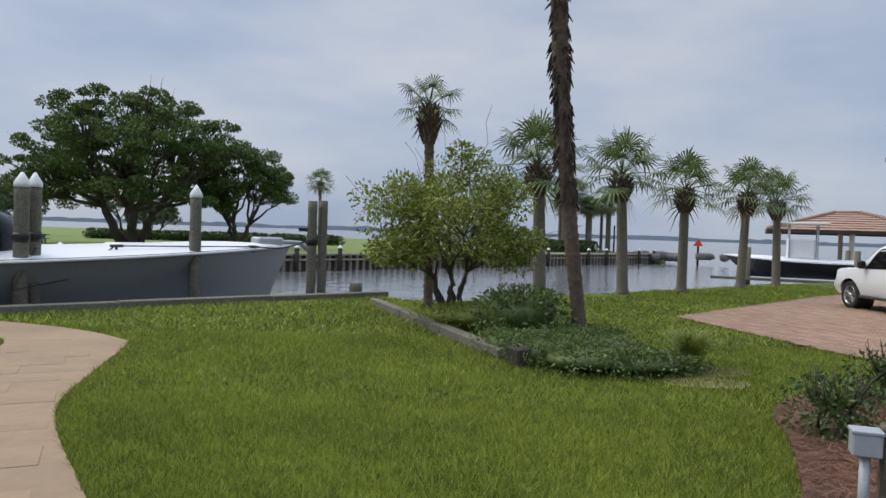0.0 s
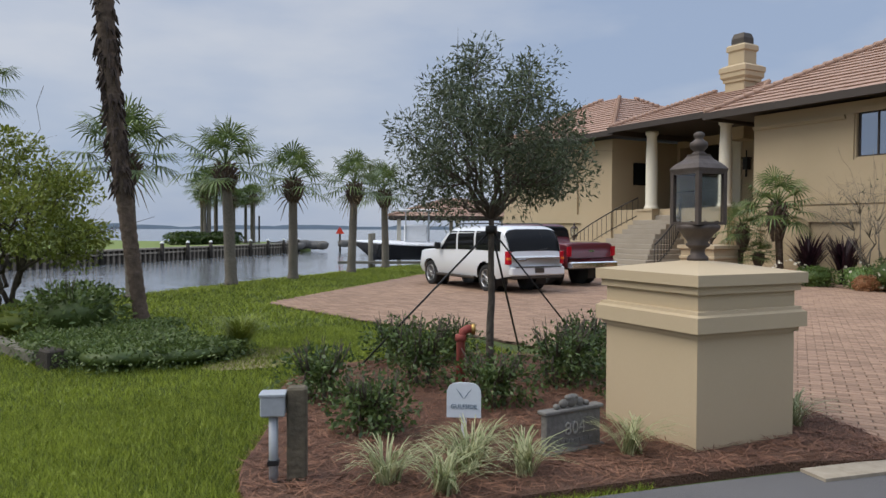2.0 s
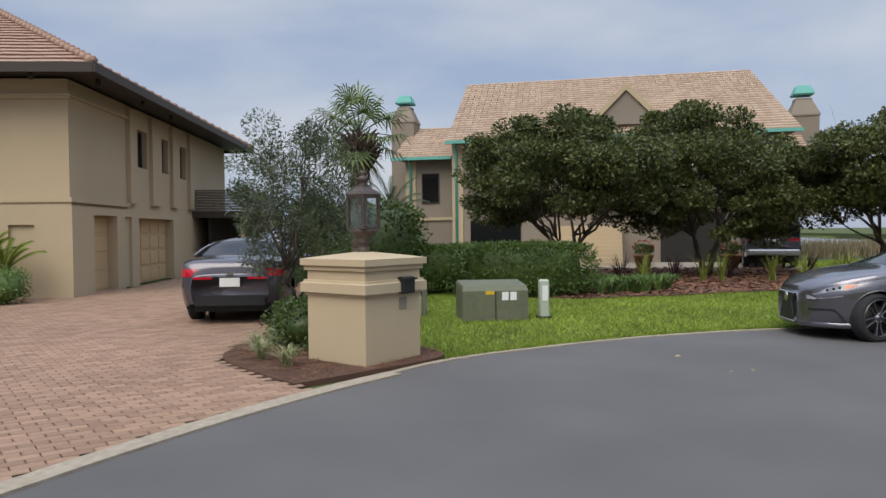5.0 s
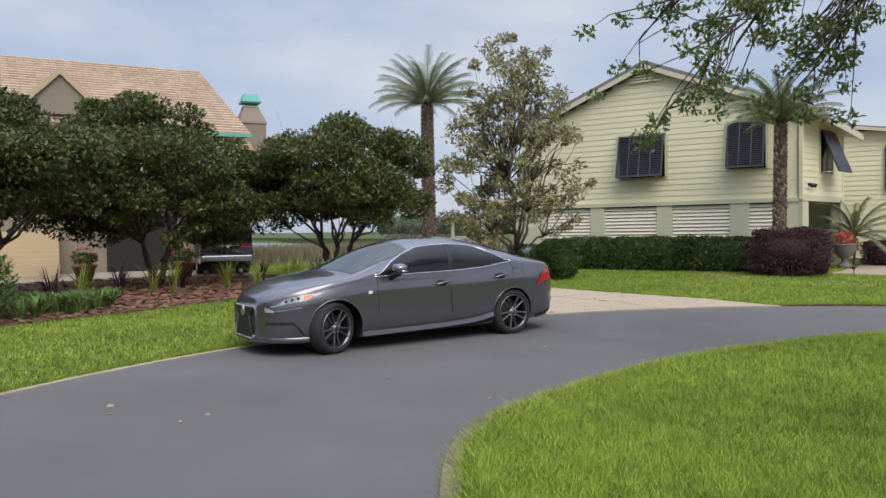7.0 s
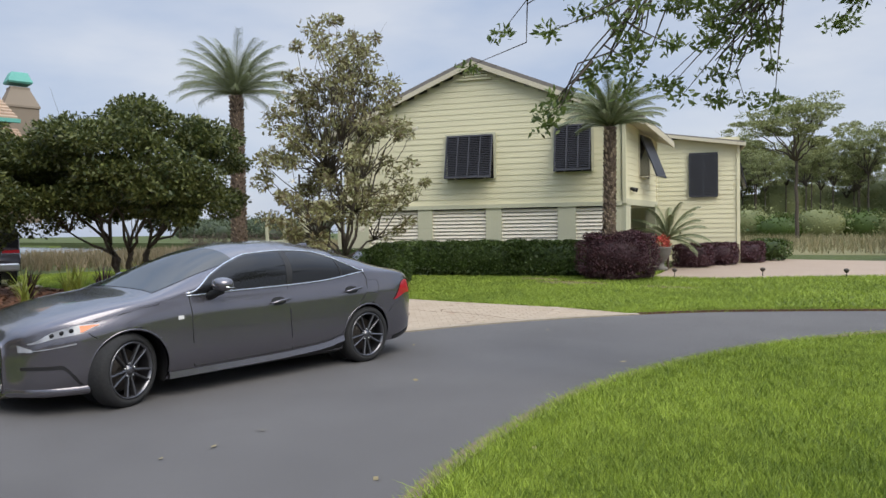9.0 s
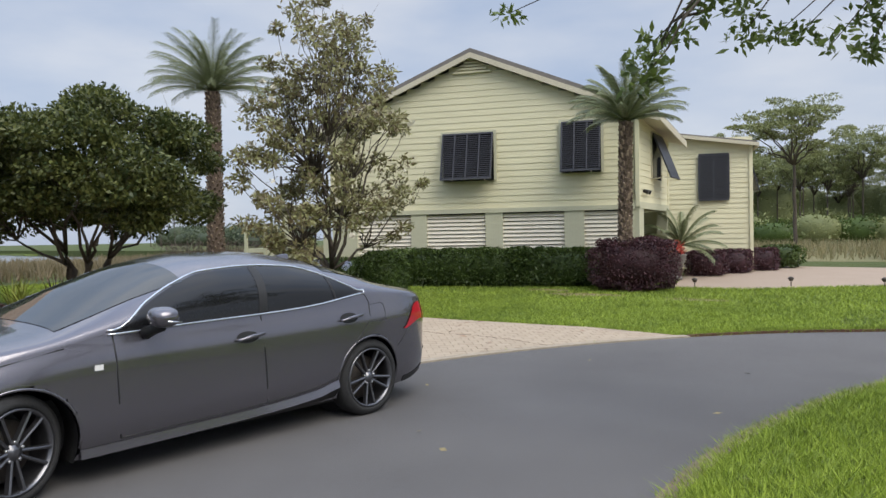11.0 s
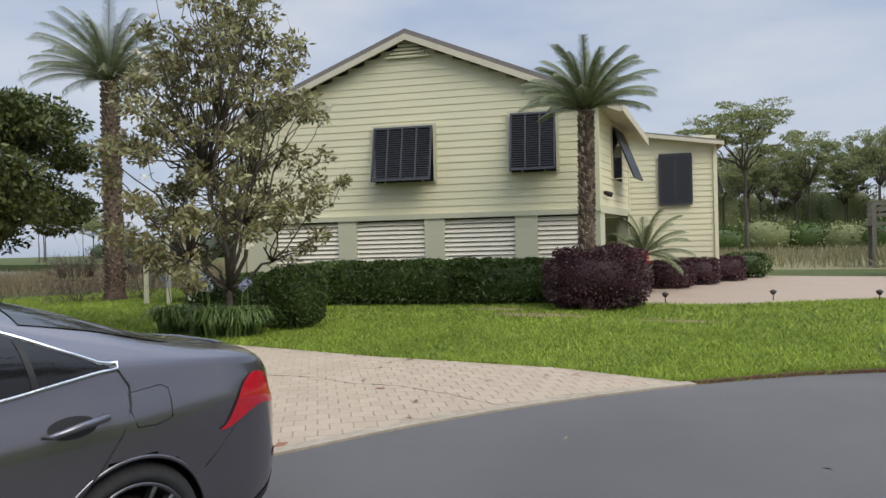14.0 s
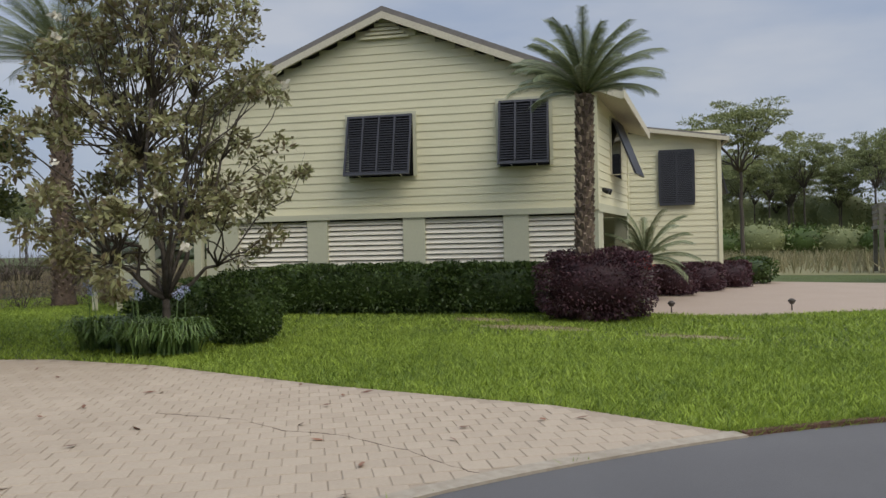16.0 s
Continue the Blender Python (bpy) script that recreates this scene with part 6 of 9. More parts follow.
class Body:
    """A car body: top line, belt line, sill and plan as curves over its length (x forward)."""

    def __init__(self, top, belt, sill, plan, expo, axles, wheel_r, arch):
        self.H, self.B, self.S, self.P, self.N = map(curve, (top, belt, sill, plan, expo))
        self.x0, self.x1 = top[0][0], top[-1][0]
        self.axles, self.wr, self.arch = axles, wheel_r, arch

    def width(self, x, z):
        P, zb, zB, H, n = self.P(x), self.S(x), self.B(x), self.H(x), self.N(x)
        zm = zb + 0.55 * (zB - zb)
        if z <= zB:
            k = 1 - 0.085 * ((zm - z) / (zm - zb)) ** 2 if z < zm else 1 - 0.035 * ((z - zm) / (zB - zm)) ** 2
            return P * k
        q = min(1.0, (z - zB) / max(H - zB, 1e-3))
        return P * 0.965 * max(0.0, 1 - q ** n) ** (1 / n)

    def over(self, x, th):
        zB, H, n = self.B(x), self.H(x), self.N(x)
        c, s = math.cos(th), math.sin(th)
        return (x, self.P(x) * 0.965 * math.copysign(abs(c) ** (2 / n), c), zB + (H - zB) * abs(s) ** (2 / n))

    def shell(self):
        nx, nl, nt = 190, 16, 22
        xs = [self.x0 + (self.x1 - self.x0) * (0.5 - 0.5 * math.cos(math.pi * i / nx)) * 1.0 for i in range(nx + 1)]
        xs = [0.5 * a + 0.5 * (self.x0 + (self.x1 - self.x0) * i / nx) for i, a in enumerate(xs)]
        vs = []
        for x in xs:
            zb, zB = self.S(x), self.B(x)
            ring = [(x, -self.width(x, zb + (zB - zb) * k / nl), zb + (zB - zb) * k / nl) for k in range(nl)]
            ring += [self.over(x, math.pi - math.pi * k / nt) for k in range(nt + 1)]
            ring += [(x, self.width(x, zb + (zB - zb) * k / nl), zb + (zB - zb) * k / nl) for k in range(nl - 1, -1, -1)]
            vs += ring
        m = len(ring)
        fs = []
        for i in range(nx):
            for j in range(m - 1):
                q = (i * m + j, i * m + j + 1, (i + 1) * m + j + 1, (i + 1) * m + j)
                cx, cy, cz = [sum(vs[k][a] for k in q) / 4 for a in range(3)]
                if any((cx - a) ** 2 + (cz - self.wr) ** 2 < self.arch ** 2 for a in self.axles) and (j < nl or j > m - nl - 2):
                    continue
                fs.append(q)
        used = {k for f in fs for k in f}
        for k in used:
            x, y, z = vs[k]
            for a in self.axles:
                d = math.hypot(x - a, z - self.wr)
                if d < self.arch + 0.004 and abs(y) > 0.3 and z < self.B(x):
                    s = self.arch / max(d, 1e-4)
                    vs[k] = (a + (x - a) * s, y, self.wr + (z - self.wr) * s)
        fs.append(tuple(range(m)))
        fs.append(tuple(range(nx * m, nx * m + m))[::-1])
        return Mb().add(vs, fs, True)

    def side(self, mb, xa, xb, lo, hi, s=1, off=0.004, nx=24, nz=5):
        """A patch of the flank between two curves lo(x) and hi(x)."""
        vs = []
        for i in range(nx + 1):
            x = xa + (xb - xa) * i / nx
            for k in range(nz + 1):
                z = lo(x) + (hi(x) - lo(x)) * k / nz
                vs.append((x, s * (self.width(x, z) + off), z))
        fs = [(i * (nz + 1) + k, (i + 1) * (nz + 1) + k, (i + 1) * (nz + 1) + k + 1, i * (nz + 1) + k + 1) for i in range(nx) for k in range(nz)]
        return mb.add(vs, [f if s > 0 else f[::-1] for f in fs], True)

    def roof_patch(self, mb, xa, xb, tha, thb, off=0.004, n=12):
        vs = []
        for i in range(n + 1):
            x = xa + (xb - xa) * i / n
            a, b = tha(x), thb(x)
            for k in range(n + 1):
                p = self.over(x, a + (b - a) * k / n)
                vs.append((p[0], p[1], p[2] + off))
        return mb.add(vs, [(i * (n + 1) + k, i * (n + 1) + k + 1, (i + 1) * (n + 1) + k + 1, (i + 1) * (n + 1) + k) for i in range(n) for k in range(n)], True)


RIM = material("dark machined rim", (0.2, 0.2, 0.21), (0.14, 0.14, 0.15), 0.3, 0.9, bump=0)
SILVER = material("silver alloy", (0.55, 0.55, 0.55), (0.45, 0.45, 0.45), 0.3, 0.9, bump=0)
CHROME = material("chrome trim", (0.75, 0.76, 0.78), (0.7, 0.71, 0.73), 0.12, 1.0, bump=0)
RED = material("red lamp lens", (0.55, 0.008, 0.025), (0.35, 0.006, 0.015), 0.12, bump=0, clear=0.6)
CLEARLENS = material("clear lamp lens", (0.45, 0.47, 0.5), (0.12, 0.12, 0.13), 0.1, bump=0, fine=12, clear=0.8)
AMBER = material("amber lens", (0.75, 0.16, 0.03), (0.6, 0.12, 0.02), 0.15, bump=0, clear=0.6)


def paint(name, a, metal=0.35, rough=0.28):
    return material(name, a, tuple(c * 0.93 for c in a), rough, metal, fine=300, coarse=0.6, bump=0, clear=0.9, spec=0.5)


def wheel(car, x, y, r, rim, width=0.23, spokes=5, mat=None, steer=0.0, name="wheel"):
    s = 1 if y > 0 else -1
    m = Matrix.Translation((x, y, r)) @ Matrix.Rotation(radians(steer), 4, "Z") @ Matrix.Rotation(radians(-90 * s), 4, "X")
    # local z points out of the wheel
    w = width
    prof = [(rim, -w), (rim + 0.012, -w), (r - 0.03, -w + 0.008), (r, -w + 0.05), (r, -0.05), (r - 0.012, -0.025), (r - 0.04, -0.004), (rim + 0.02, 0.0), (rim + 0.004, -0.012), (rim, -0.02)]
    t = Mb(m)
    n = 40
    vs = [(q * math.cos(2 * math.pi * i / n), q * math.sin(2 * math.pi * i / n), z) for q, z in prof for i in range(n)]
    fs = [(k * n + i, k * n + (i + 1) % n, ((k + 1) % len(prof)) * n + (i + 1) % n, ((k + 1) % len(prof)) * n + i) for k in range(len(prof)) for i in range(n)]
    wh = part(name, t.add(vs, fs, True), RUBBER, car, "black rubber tyre on alloy rim")
    rimm = Mb(m)
    lip = [(rim, -0.03), (rim, -0.006), (rim - 0.014, -0.008), (rim - 0.02, -0.05), (rim - 0.02, -w)]
    vs = [(q * math.cos(2 * math.pi * i / n), q * math.sin(2 * math.pi * i / n), z) for q, z in lip for i in range(n)]
    rimm.add(vs, [(k * n + i, k * n + (i + 1) % n, (k + 1) * n + (i + 1) % n, (k + 1) * n + i) for k in range(len(lip) - 1) for i in range(n)], True)
    rimm.lathe([(0.058, -0.07), (0.055, -0.035), (0.034, -0.028), (0.03, -0.02), (0.012, -0.018)], 16)
    part("rim", rimm, mat or RIM, wh)
    part("brake_disc", Mb(m).lathe([(rim * 0.72, -0.13), (rim * 0.72, -0.12)], 24), DARKMETAL, wh)
    for k in range(spokes):
        a = 2 * math.pi * k / spokes + 0.3
        sp = Mb(m)
        for e in (-1, 1):
            A, B = [Vector((q * math.cos(ang), q * math.sin(ang), 0)) for q, ang in ((0.045, a + e * 0.3), (rim - 0.008, a + e * 0.21))]
            d = (B - A).normalized()
            q = Vector((-d.y, d.x, 0))
            sec = []
            for t_, w_, zf in ((0.0, 0.013, -0.032), (0.45, 0.0115, -0.024), (0.85, 0.013, -0.014), (1.0, 0.017, -0.012)):
                c = A.lerp(B, t_)
                sec += [(c + q * w_ * g + Vector((0, 0, zf + dz)))[:] for g, dz in ((1, -0.035), (0.75, -0.003), (0, 0.002), (-0.75, -0.003), (-1, -0.035))]
            sp.add(sec, [(5 * i + j, 5 * i + 5 + j, 5 * i + 6 + j, 5 * i + 1 + j) for i in range(3) for j in range(4)])
        part("spoke", sp, mat or RIM, wh)
        part("wheel_nut", Mb(m @ Matrix.Translation((0.057 * math.cos(a + 0.63), 0.057 * math.sin(a + 0.63), 0))).lathe([(0.011, -0.05), (0.011, -0.03), (0.006, -0.027)], 6), SILVER, wh)
    return wh


def make_car(label, m, body, pnt, wheels, glass_side, wind, rear, rim_mat=None, track=0.885, steer=0.0, spokes=5, tyre_w=0.23, skirt=None, chrome=False, name="car", category="car", rimr=0.24, side_glass_hi=0.8, group="", screen=None):
    car = thing(name, label, category, m, group)
    part("body", body.shell(), pnt, car)
    part("underbody", Mb().box(body.x0 + 0.25, body.x1 - 0.3, -0.62, 0.62, body.S(0) + 0.02, body.S(0) + 0.35), BLACK, car)
    for i, a in enumerate(body.axles):
        for s in (-1, 1):
            n = 28
            R_ = body.arch + 0.003
            ring = [(a + R_ * math.cos(2 * math.pi * k / n), s * y, body.wr + R_ * math.sin(2 * math.pi * k / n)) for y in (0.5, track - 0.075) for k in range(n)]
            part("wheel_arch", Mb().add(ring, [(k, (k + 1) % n, n + (k + 1) % n, n + k) for k in range(n) if math.sin(2 * math.pi * (k + 0.5) / n) > -0.35] + [tuple(range(n))], True), BLACK, car)
            wheel(car, a, s * track, body.wr, rimr, tyre_w, spokes, rim_mat, steer if i == 1 else 0.0)
    for s in (-1, 1):
        for xa, xb, inset in glass_side:
            lo = lambda x: body.B(x) + 0.025
            hi = lambda x: body.B(x) + 0.025 + max(0.006, (body.H(x) - body.B(x)) * side_glass_hi - 0.025) * min(1.0, ((x - (xa - 0.02)) / inset[0]) ** 0.8 if inset[0] else 1.0, ((xb + 0.02 - x) / inset[1]) ** 0.8 if inset[1] else 1.0)
            w = part("side_window", body.side(Mb(), xa, xb, lo, hi, s, 0.004), TINT, car)
            if chrome:
                rim_ = Mb()
                pts = [(x, s * (body.width(x, lo(x) - 0.01) + 0.006), lo(x) - 0.01) for x in np.linspace(xa, xb, 24)]
                rim_.tube(pts, 0.0065, 5)
                pts = [(x, s * (body.width(x, hi(x) + 0.008) + 0.006), hi(x) + 0.008) for x in np.linspace(xa, xb, 30)]
                rim_.tube(pts, 0.0065, 5)
                part("window_trim", rim_, CHROME, w)
    lim = lambda a: (lambda x: radians(a))
    part("windscreen", body.roof_patch(Mb(), wind[0], wind[1], lim(wind[2]), lim(180 - wind[2])), screen or TINT, car)
    part("rear_window", body.roof_patch(Mb(), rear[0], rear[1], lim(rear[2]), lim(180 - rear[2])), screen or TINT, car)
    return car


def seam(car, body, pts, s, w=0.006, name="seam", mat=None):
    mb = Mb()
    mb.tube([(x, s * (body.width(x, z) - w * 0.1), z) for x, z in pts], w, 5)
    part(name, mb, mat or BLACK, car)


GREY = paint("graphite metallic paint", (0.165, 0.158, 0.178), 0.8, 0.24)
sedan_top = [(-2.33, 0.80), (-2.30, 0.98), (-2.2, 1.075), (-2.0, 1.10), (-1.75, 1.13), (-1.45, 1.225), (-1.05, 1.355), (-0.65, 1.425), (-0.2, 1.43), (0.15, 1.365), (0.55, 1.19), (0.9, 1.02), (1.3, 0.965), (1.75, 0.905), (2.1, 0.82), (2.27, 0.74), (2.34, 0.67)]
sedan_h = lambda p: reach(p, 0.9, 1.1)
sedan = Body(sedan_h(sedan_top), sedan_h([(-2.33, 0.74), (-2.2, 0.96), (-1.9, 1.01), (-1.2, 0.985), (-0.2, 0.945), (0.6, 0.915), (1.0, 0.89), (1.6, 0.81), (2.05, 0.71), (2.34, 0.58)]),
             sedan_h([(-2.33, 0.36), (-2.1, 0.27), (-1.4, 0.2), (1.4, 0.19), (2.1, 0.19), (2.34, 0.24)]),
             sedan_h([(-2.33, 0.62), (-2.25, 0.75), (-2.1, 0.83), (-1.75, 0.885), (-1.2, 0.905), (0.3, 0.9), (1.3, 0.9), (1.75, 0.865), (2.05, 0.79), (2.22, 0.68), (2.34, 0.5)]),
             [(-2.33, 3.0), (-1.9, 2.9), (-1.2, 2.5), (0.2, 2.5), (0.9, 2.8), (2.3, 3.2)], (-1.4, 1.4), 0.335, 0.372)


class SharpBody(Body):
    """A body with a crease along the shoulder: the flank faces slightly down, the shoulder up."""

    def width(self, x, z):
        P, zb, zB, H, n = self.P(x), self.S(x), self.B(x), self.H(x), self.N(x)
        if z <= zB:
            t = (z - zb) / (zB - zb)
            return P * (1 - 0.022 * (0.8 - t) / 0.8 - 0.06 * max(0.0, (0.32 - t) / 0.32) ** 2 if t < 0.8 else 1 - 0.045 * ((t - 0.8) / 0.2) ** 1.25)
        q = min(1.0, (z - zB) / max(H - zB, 1e-3))
        return P * 0.955 * max(0.0, 1 - q ** n) ** (1 / n)

    def over(self, x, th):
        zB, H, n = self.B(x), self.H(x), self.N(x)
        c, s = math.cos(th), math.sin(th)
        return (x, self.P(x) * 0.955 * math.copysign(abs(c) ** (2 / n), c), zB + (H - zB) * abs(s) ** (2 / n))


sport = SharpBody([(-2.40, 0.60), (-2.345, 0.76), (-2.27, 0.96), (-2.2, 1.035), (-2.05, 1.07), (-1.85, 1.105), (-1.6, 1.175), (-1.3, 1.285), (-0.9, 1.385), (-0.5, 1.43), (-0.1, 1.42), (0.25, 1.36), (0.6, 1.235), (0.95, 1.075), (1.2, 0.985), (1.5, 0.945), (1.8, 0.885), (2.05, 0.805), (2.2, 0.715), (2.27, 0.625)],
                  [(-2.40, 0.54), (-2.345, 0.68), (-2.26, 0.87), (-2.12, 0.955), (-1.75, 0.99), (-1.3, 0.985), (-0.9, 0.965), (-0.2, 0.945), (0.8, 0.925), (1.1, 0.9), (1.6, 0.815), (2.0, 0.705), (2.27, 0.58)],
                  [(-2.40, 0.33), (-2.25, 0.27), (-1.9, 0.21), (-1.2, 0.2), (1.2, 0.185), (2.0, 0.175), (2.27, 0.2)],
                  [(-2.40, 0.5), (-2.34, 0.62), (-2.2, 0.745), (-2.0, 0.825), (-1.8, 0.87), (-1.4, 0.91), (-0.9, 0.895), (0.3, 0.885), (1.0, 0.895), (1.4, 0.905), (1.75, 0.87), (2.0, 0.765), (2.15, 0.61), (2.27, 0.4)],
                  [(-2.40, 3.0), (-1.9, 2.9), (-1.2, 2.5), (0.2, 2.5), (0.9, 2.8), (2.27, 3.2)], (-1.39, 1.39), 0.328, 0.356)
WINDSCREEN = material("windscreen glass", (0.03, 0.035, 0.036), (0.026, 0.03, 0.031), 0.03, bump=0, spec=0.75)
SIDEGLASS = material("tinted side glass", (0.012, 0.013, 0.014), (0.010, 0.010, 0.011), 0.03, bump=0, spec=0.4)
hero = make_car("graphite grey sports sedan parked on the road edge", pose(14.64, -8.05, -0.01, 0, 0, 83.7), sport, GREY, None, [], (0.24, 1.12, 39), (-1.7, -1.05, 42), None, 0.895, 21, 5, 0.23, rimr=0.25, screen=WINDSCREEN)
sill_top = curve([(-1.03, 0.36), (-0.85, 0.315), (-0.5, 0.282), (0.0, 0.262), (1.03, 0.25)])
glass_lo = curve([(-1.31, 1.06), (-1.15, 1.042), (-0.9, 1.008), (-0.6, 0.985), (-0.2, 0.972), (0.3, 0.962), (0.82, 0.947)])
glass_hi = curve([(-1.31, 1.068), (-1.2, 1.112), (-1.0, 1.207), (-0.85, 1.265), (-0.7, 1.298), (-0.35, 1.315), (0.05, 1.292), (0.3, 1.222), (0.55, 1.11), (0.82, 0.953)])
for s in (-1, 1):
    glass = part("side_window", sport.side(Mb(), -1.31, 0.82, glass_lo, glass_hi, s, 0.004, 60, 8), SIDEGLASS, hero, "dark tinted side glass")
    ring = [(x, glass_lo(x) - 0.008) for x in np.linspace(0.85, -1.345, 40)] + [(x, glass_hi(x) + 0.011) for x in np.linspace(-1.345, 0.85, 60)]
    part("window_trim", Mb().tube([(x, s * (sport.width(x, z) + 0.004), z) for x, z in ring], 0.0085, 6), CHROME, glass, "bright chrome window surround")
    for top, low, w_ in ((-0.36, -0.32, 0.036), (-1.0, -1.025, 0.012)):
        mb = Mb()
        vs = []
        for k in range(9):
            xc = low + (top - low) * k / 8
            z = glass_lo(xc) + (glass_hi(xc) - glass_lo(xc)) * k / 8
            vs += [(xc - w_, s * (sport.width(xc - w_, z) + 0.008), z), (xc + w_, s * (sport.width(xc + w_, z) + 0.008), z)]
        part("door_pillar", mb.add(vs, [(2 * k, 2 * k + 1, 2 * k + 3, 2 * k + 2) for k in range(8)], True), BLACK, hero, "gloss black door pillar")
    seam(hero, sport, [(0.82, 0.93), (0.815, 0.8), (0.8, 0.55), (0.78, 0.275)], s)
    seam(hero, sport, [(-0.30, 0.955), (-0.31, 0.7), (-0.33, 0.45), (-0.345, 0.285)], s)
    seam(hero, sport, [(-1.345, 1.05), (-1.385, 0.98), (-1.38, 0.9), (-1.33, 0.79), (-1.24, 0.67), (-1.12, 0.54), (-1.04, 0.42), (-1.01, 0.36)], s, 0.005)
    seam(hero, sport, [(x, sill_top(x) + 0.022) for x in np.linspace(0.78, -1.0, 14)], s, 0.005)
    seam(hero, sport, [(1.12, 0.885), (1.45, 0.83), (1.7, 0.775)], s, 0.004)
    seam(hero, sport, [(1.745, 0.69), (1.72, 0.665), (1.68, 0.64)], s, 0.004)
    seam(hero, sport, [(-1.74, 0.56), (-1.83, 0.63), (-1.93, 0.7)], s, 0.004)
    # flared sill with a dark underside
    pts = [(x, s * (sport.width(x, sill_top(x)) + 0.004), sill_top(x)) for x in np.linspace(1.03, -1.03, 24)]
    low = [(x, s * (sport.width(x, sill_top(x) - 0.06) + 0.035), sill_top(x) - 0.06) for x, y, z in pts]
    und = [(x, s * (sport.width(x, 0.2) - 0.03), 0.175) for x, y, z in pts]
    n = len(pts)
    part("sill", Mb().add(pts + low, [(i, i + 1, n + i + 1, n + i) for i in range(n - 1)], True), GREY, hero, "graphite sill rising to the rear wheel")
    part("sill_underside", Mb().add(low + und, [(i, i + 1, n + i + 1, n + i) for i in range(n - 1)], False), BLACK, hero)
    for x, z in ((-0.17, 0.812), (-1.15, 0.862)):
        y = sport.width(x, z)
        h = part("door_handle", Mb().tube([(x - 0.125, s * (y + 0.012), z + 0.022), (x - 0.11, s * (y + 0.034), z + 0.02), (x, s * (y + 0.04), z + 0.006), (x + 0.1, s * (y + 0.03), z - 0.012), (x + 0.115, s * (y + 0.008), z - 0.014)], [0.012, 0.0165, 0.0165, 0.012, 0.008], 8), GREY, hero)
        bowl = lambda q, k: z + k * 0.042 * math.sqrt(max(0, 1 - ((q - x - 0.01) / 0.093) ** 2))
        # the bowl's shade is a flat black patch, not a hollow
        part("handle_recess_shade", sport.side(Mb(), x - 0.08, x + 0.1, lambda q: bowl(q, -1), lambda q: bowl(q, 1), s, 0.003), BLACK, h)
    mi = part("mirror", lumpy(Mb(Matrix.Translation((0.565, s * 1.015, 1.035)) @ Matrix.Rotation(radians(-14 * s), 4, "Z")), 0, 0, 0, 0.095, 0.125, 0.068, 12, 2.5, 0), GREY, hero)
    part("mirror_arm", Mb().tube([(0.6, s * 0.855, 0.925), (0.585, s * 0.93, 0.95), (0.57, s * 0.99, 0.985)], [0.045, 0.035, 0.05], 8), BLACK, mi)
    part("mirror_indicator", Mb().tube([(0.5, s * 1.135, 1.0), (0.58, s * 1.138, 1.012), (0.645, s * 1.08, 1.02)], [0.005, 0.009, 0.006], 6), CHROME, mi)
    # lamps
    part("tail_lamp", sport.side(Mb(), -2.25, -1.83, curve([(-2.25, 0.75), (-2.13, 0.765), (-1.83, 0.7)]), curve([(-2.25, 0.775), (-2.19, 0.905), (-2.09, 0.925), (-2.01, 0.895), (-1.83, 0.71)]), s, 0.009, 20, 6), RED, hero, "glossy red swept tail lamp")
    hl_lo, hl_hi = curve([(1.66, 0.745), (1.8, 0.695), (2.0, 0.655), (2.14, 0.615)]), curve([(1.66, 0.765), (1.8, 0.762), (2.0, 0.708), (2.14, 0.624)])
    hl = part("headlamp", sport.side(Mb(), 1.66, 2.14, hl_lo, hl_hi, s, 0.007, 20, 4), CLEARLENS, hero, "swept headlamp with amber corner")
    part("marker_lamp", sport.side(Mb(), 1.665, 1.81, lambda x: hl_lo(x) + 0.008, lambda x: hl_hi(x) - 0.006, s, 0.011), AMBER, hl)
    for k in range(3):
        xx = 1.865 + 0.065 * k
        zz = (hl_lo(xx) + hl_hi(xx)) / 2
        part("lamp_lens", Mb(Matrix.Translation((xx, s * (sport.width(xx, zz) + 0.004), zz)) @ Matrix.Rotation(radians(-90 * s), 4, "X")).lathe([(0.021, -0.012), (0.02, 0.003), (0.012, 0.01), (0.002, 0.011)], 12), TINT, hl)
    part("daytime_lamp", sport.side(Mb(), 1.84, 2.19, lambda x: 0.605 - 0.16 * (x - 1.84), lambda x: 0.619 - 0.19 * (x - 1.84), s, 0.008), CLEARLENS, hero)
    part("daytime_lamp", sport.side(Mb(), 2.12, 2.19, lambda x: 0.553 + 0.02 * (x - 2.12), lambda x: 0.575 + 0.5 * (x - 2.12), s, 0.008), CLEARLENS, hero)
    part("bumper_vent", sport.side(Mb(), 1.94, 2.18, lambda x: 0.405 - 0.02 * (x - 1.94), lambda x: 0.435 - 0.02 * (x - 1.94), s, 0.006), BLACK, hero)
    part("bumper_vent", sport.side(Mb(), 1.79, 1.95, curve([(1.79, 0.255), (1.95, 0.405)]), curve([(1.79, 0.268), (1.86, 0.355), (1.95, 0.435)]), s, 0.006), BLACK, hero)
    lip = [(x, s * (sport.width(x, 0.22) + d), z) for x in np.linspace(1.74, 2.25, 12) for d, z in ((0.004, 0.255 - 0.02 * (x - 1.74)), (0.04, 0.205), (0.0, 0.175))]
    part("bumper_lip", Mb().add(lip, [(3 * i + j, 3 * i + 3 + j, 3 * i + 4 + j, 3 * i + 1 + j) for i in range(11) for j in range(2)], True), GREY, hero)
    part("reflector", sport.side(Mb(), -2.37, -2.28, lambda x: 0.44, lambda x: 0.475, s, 0.007), RED, hero)
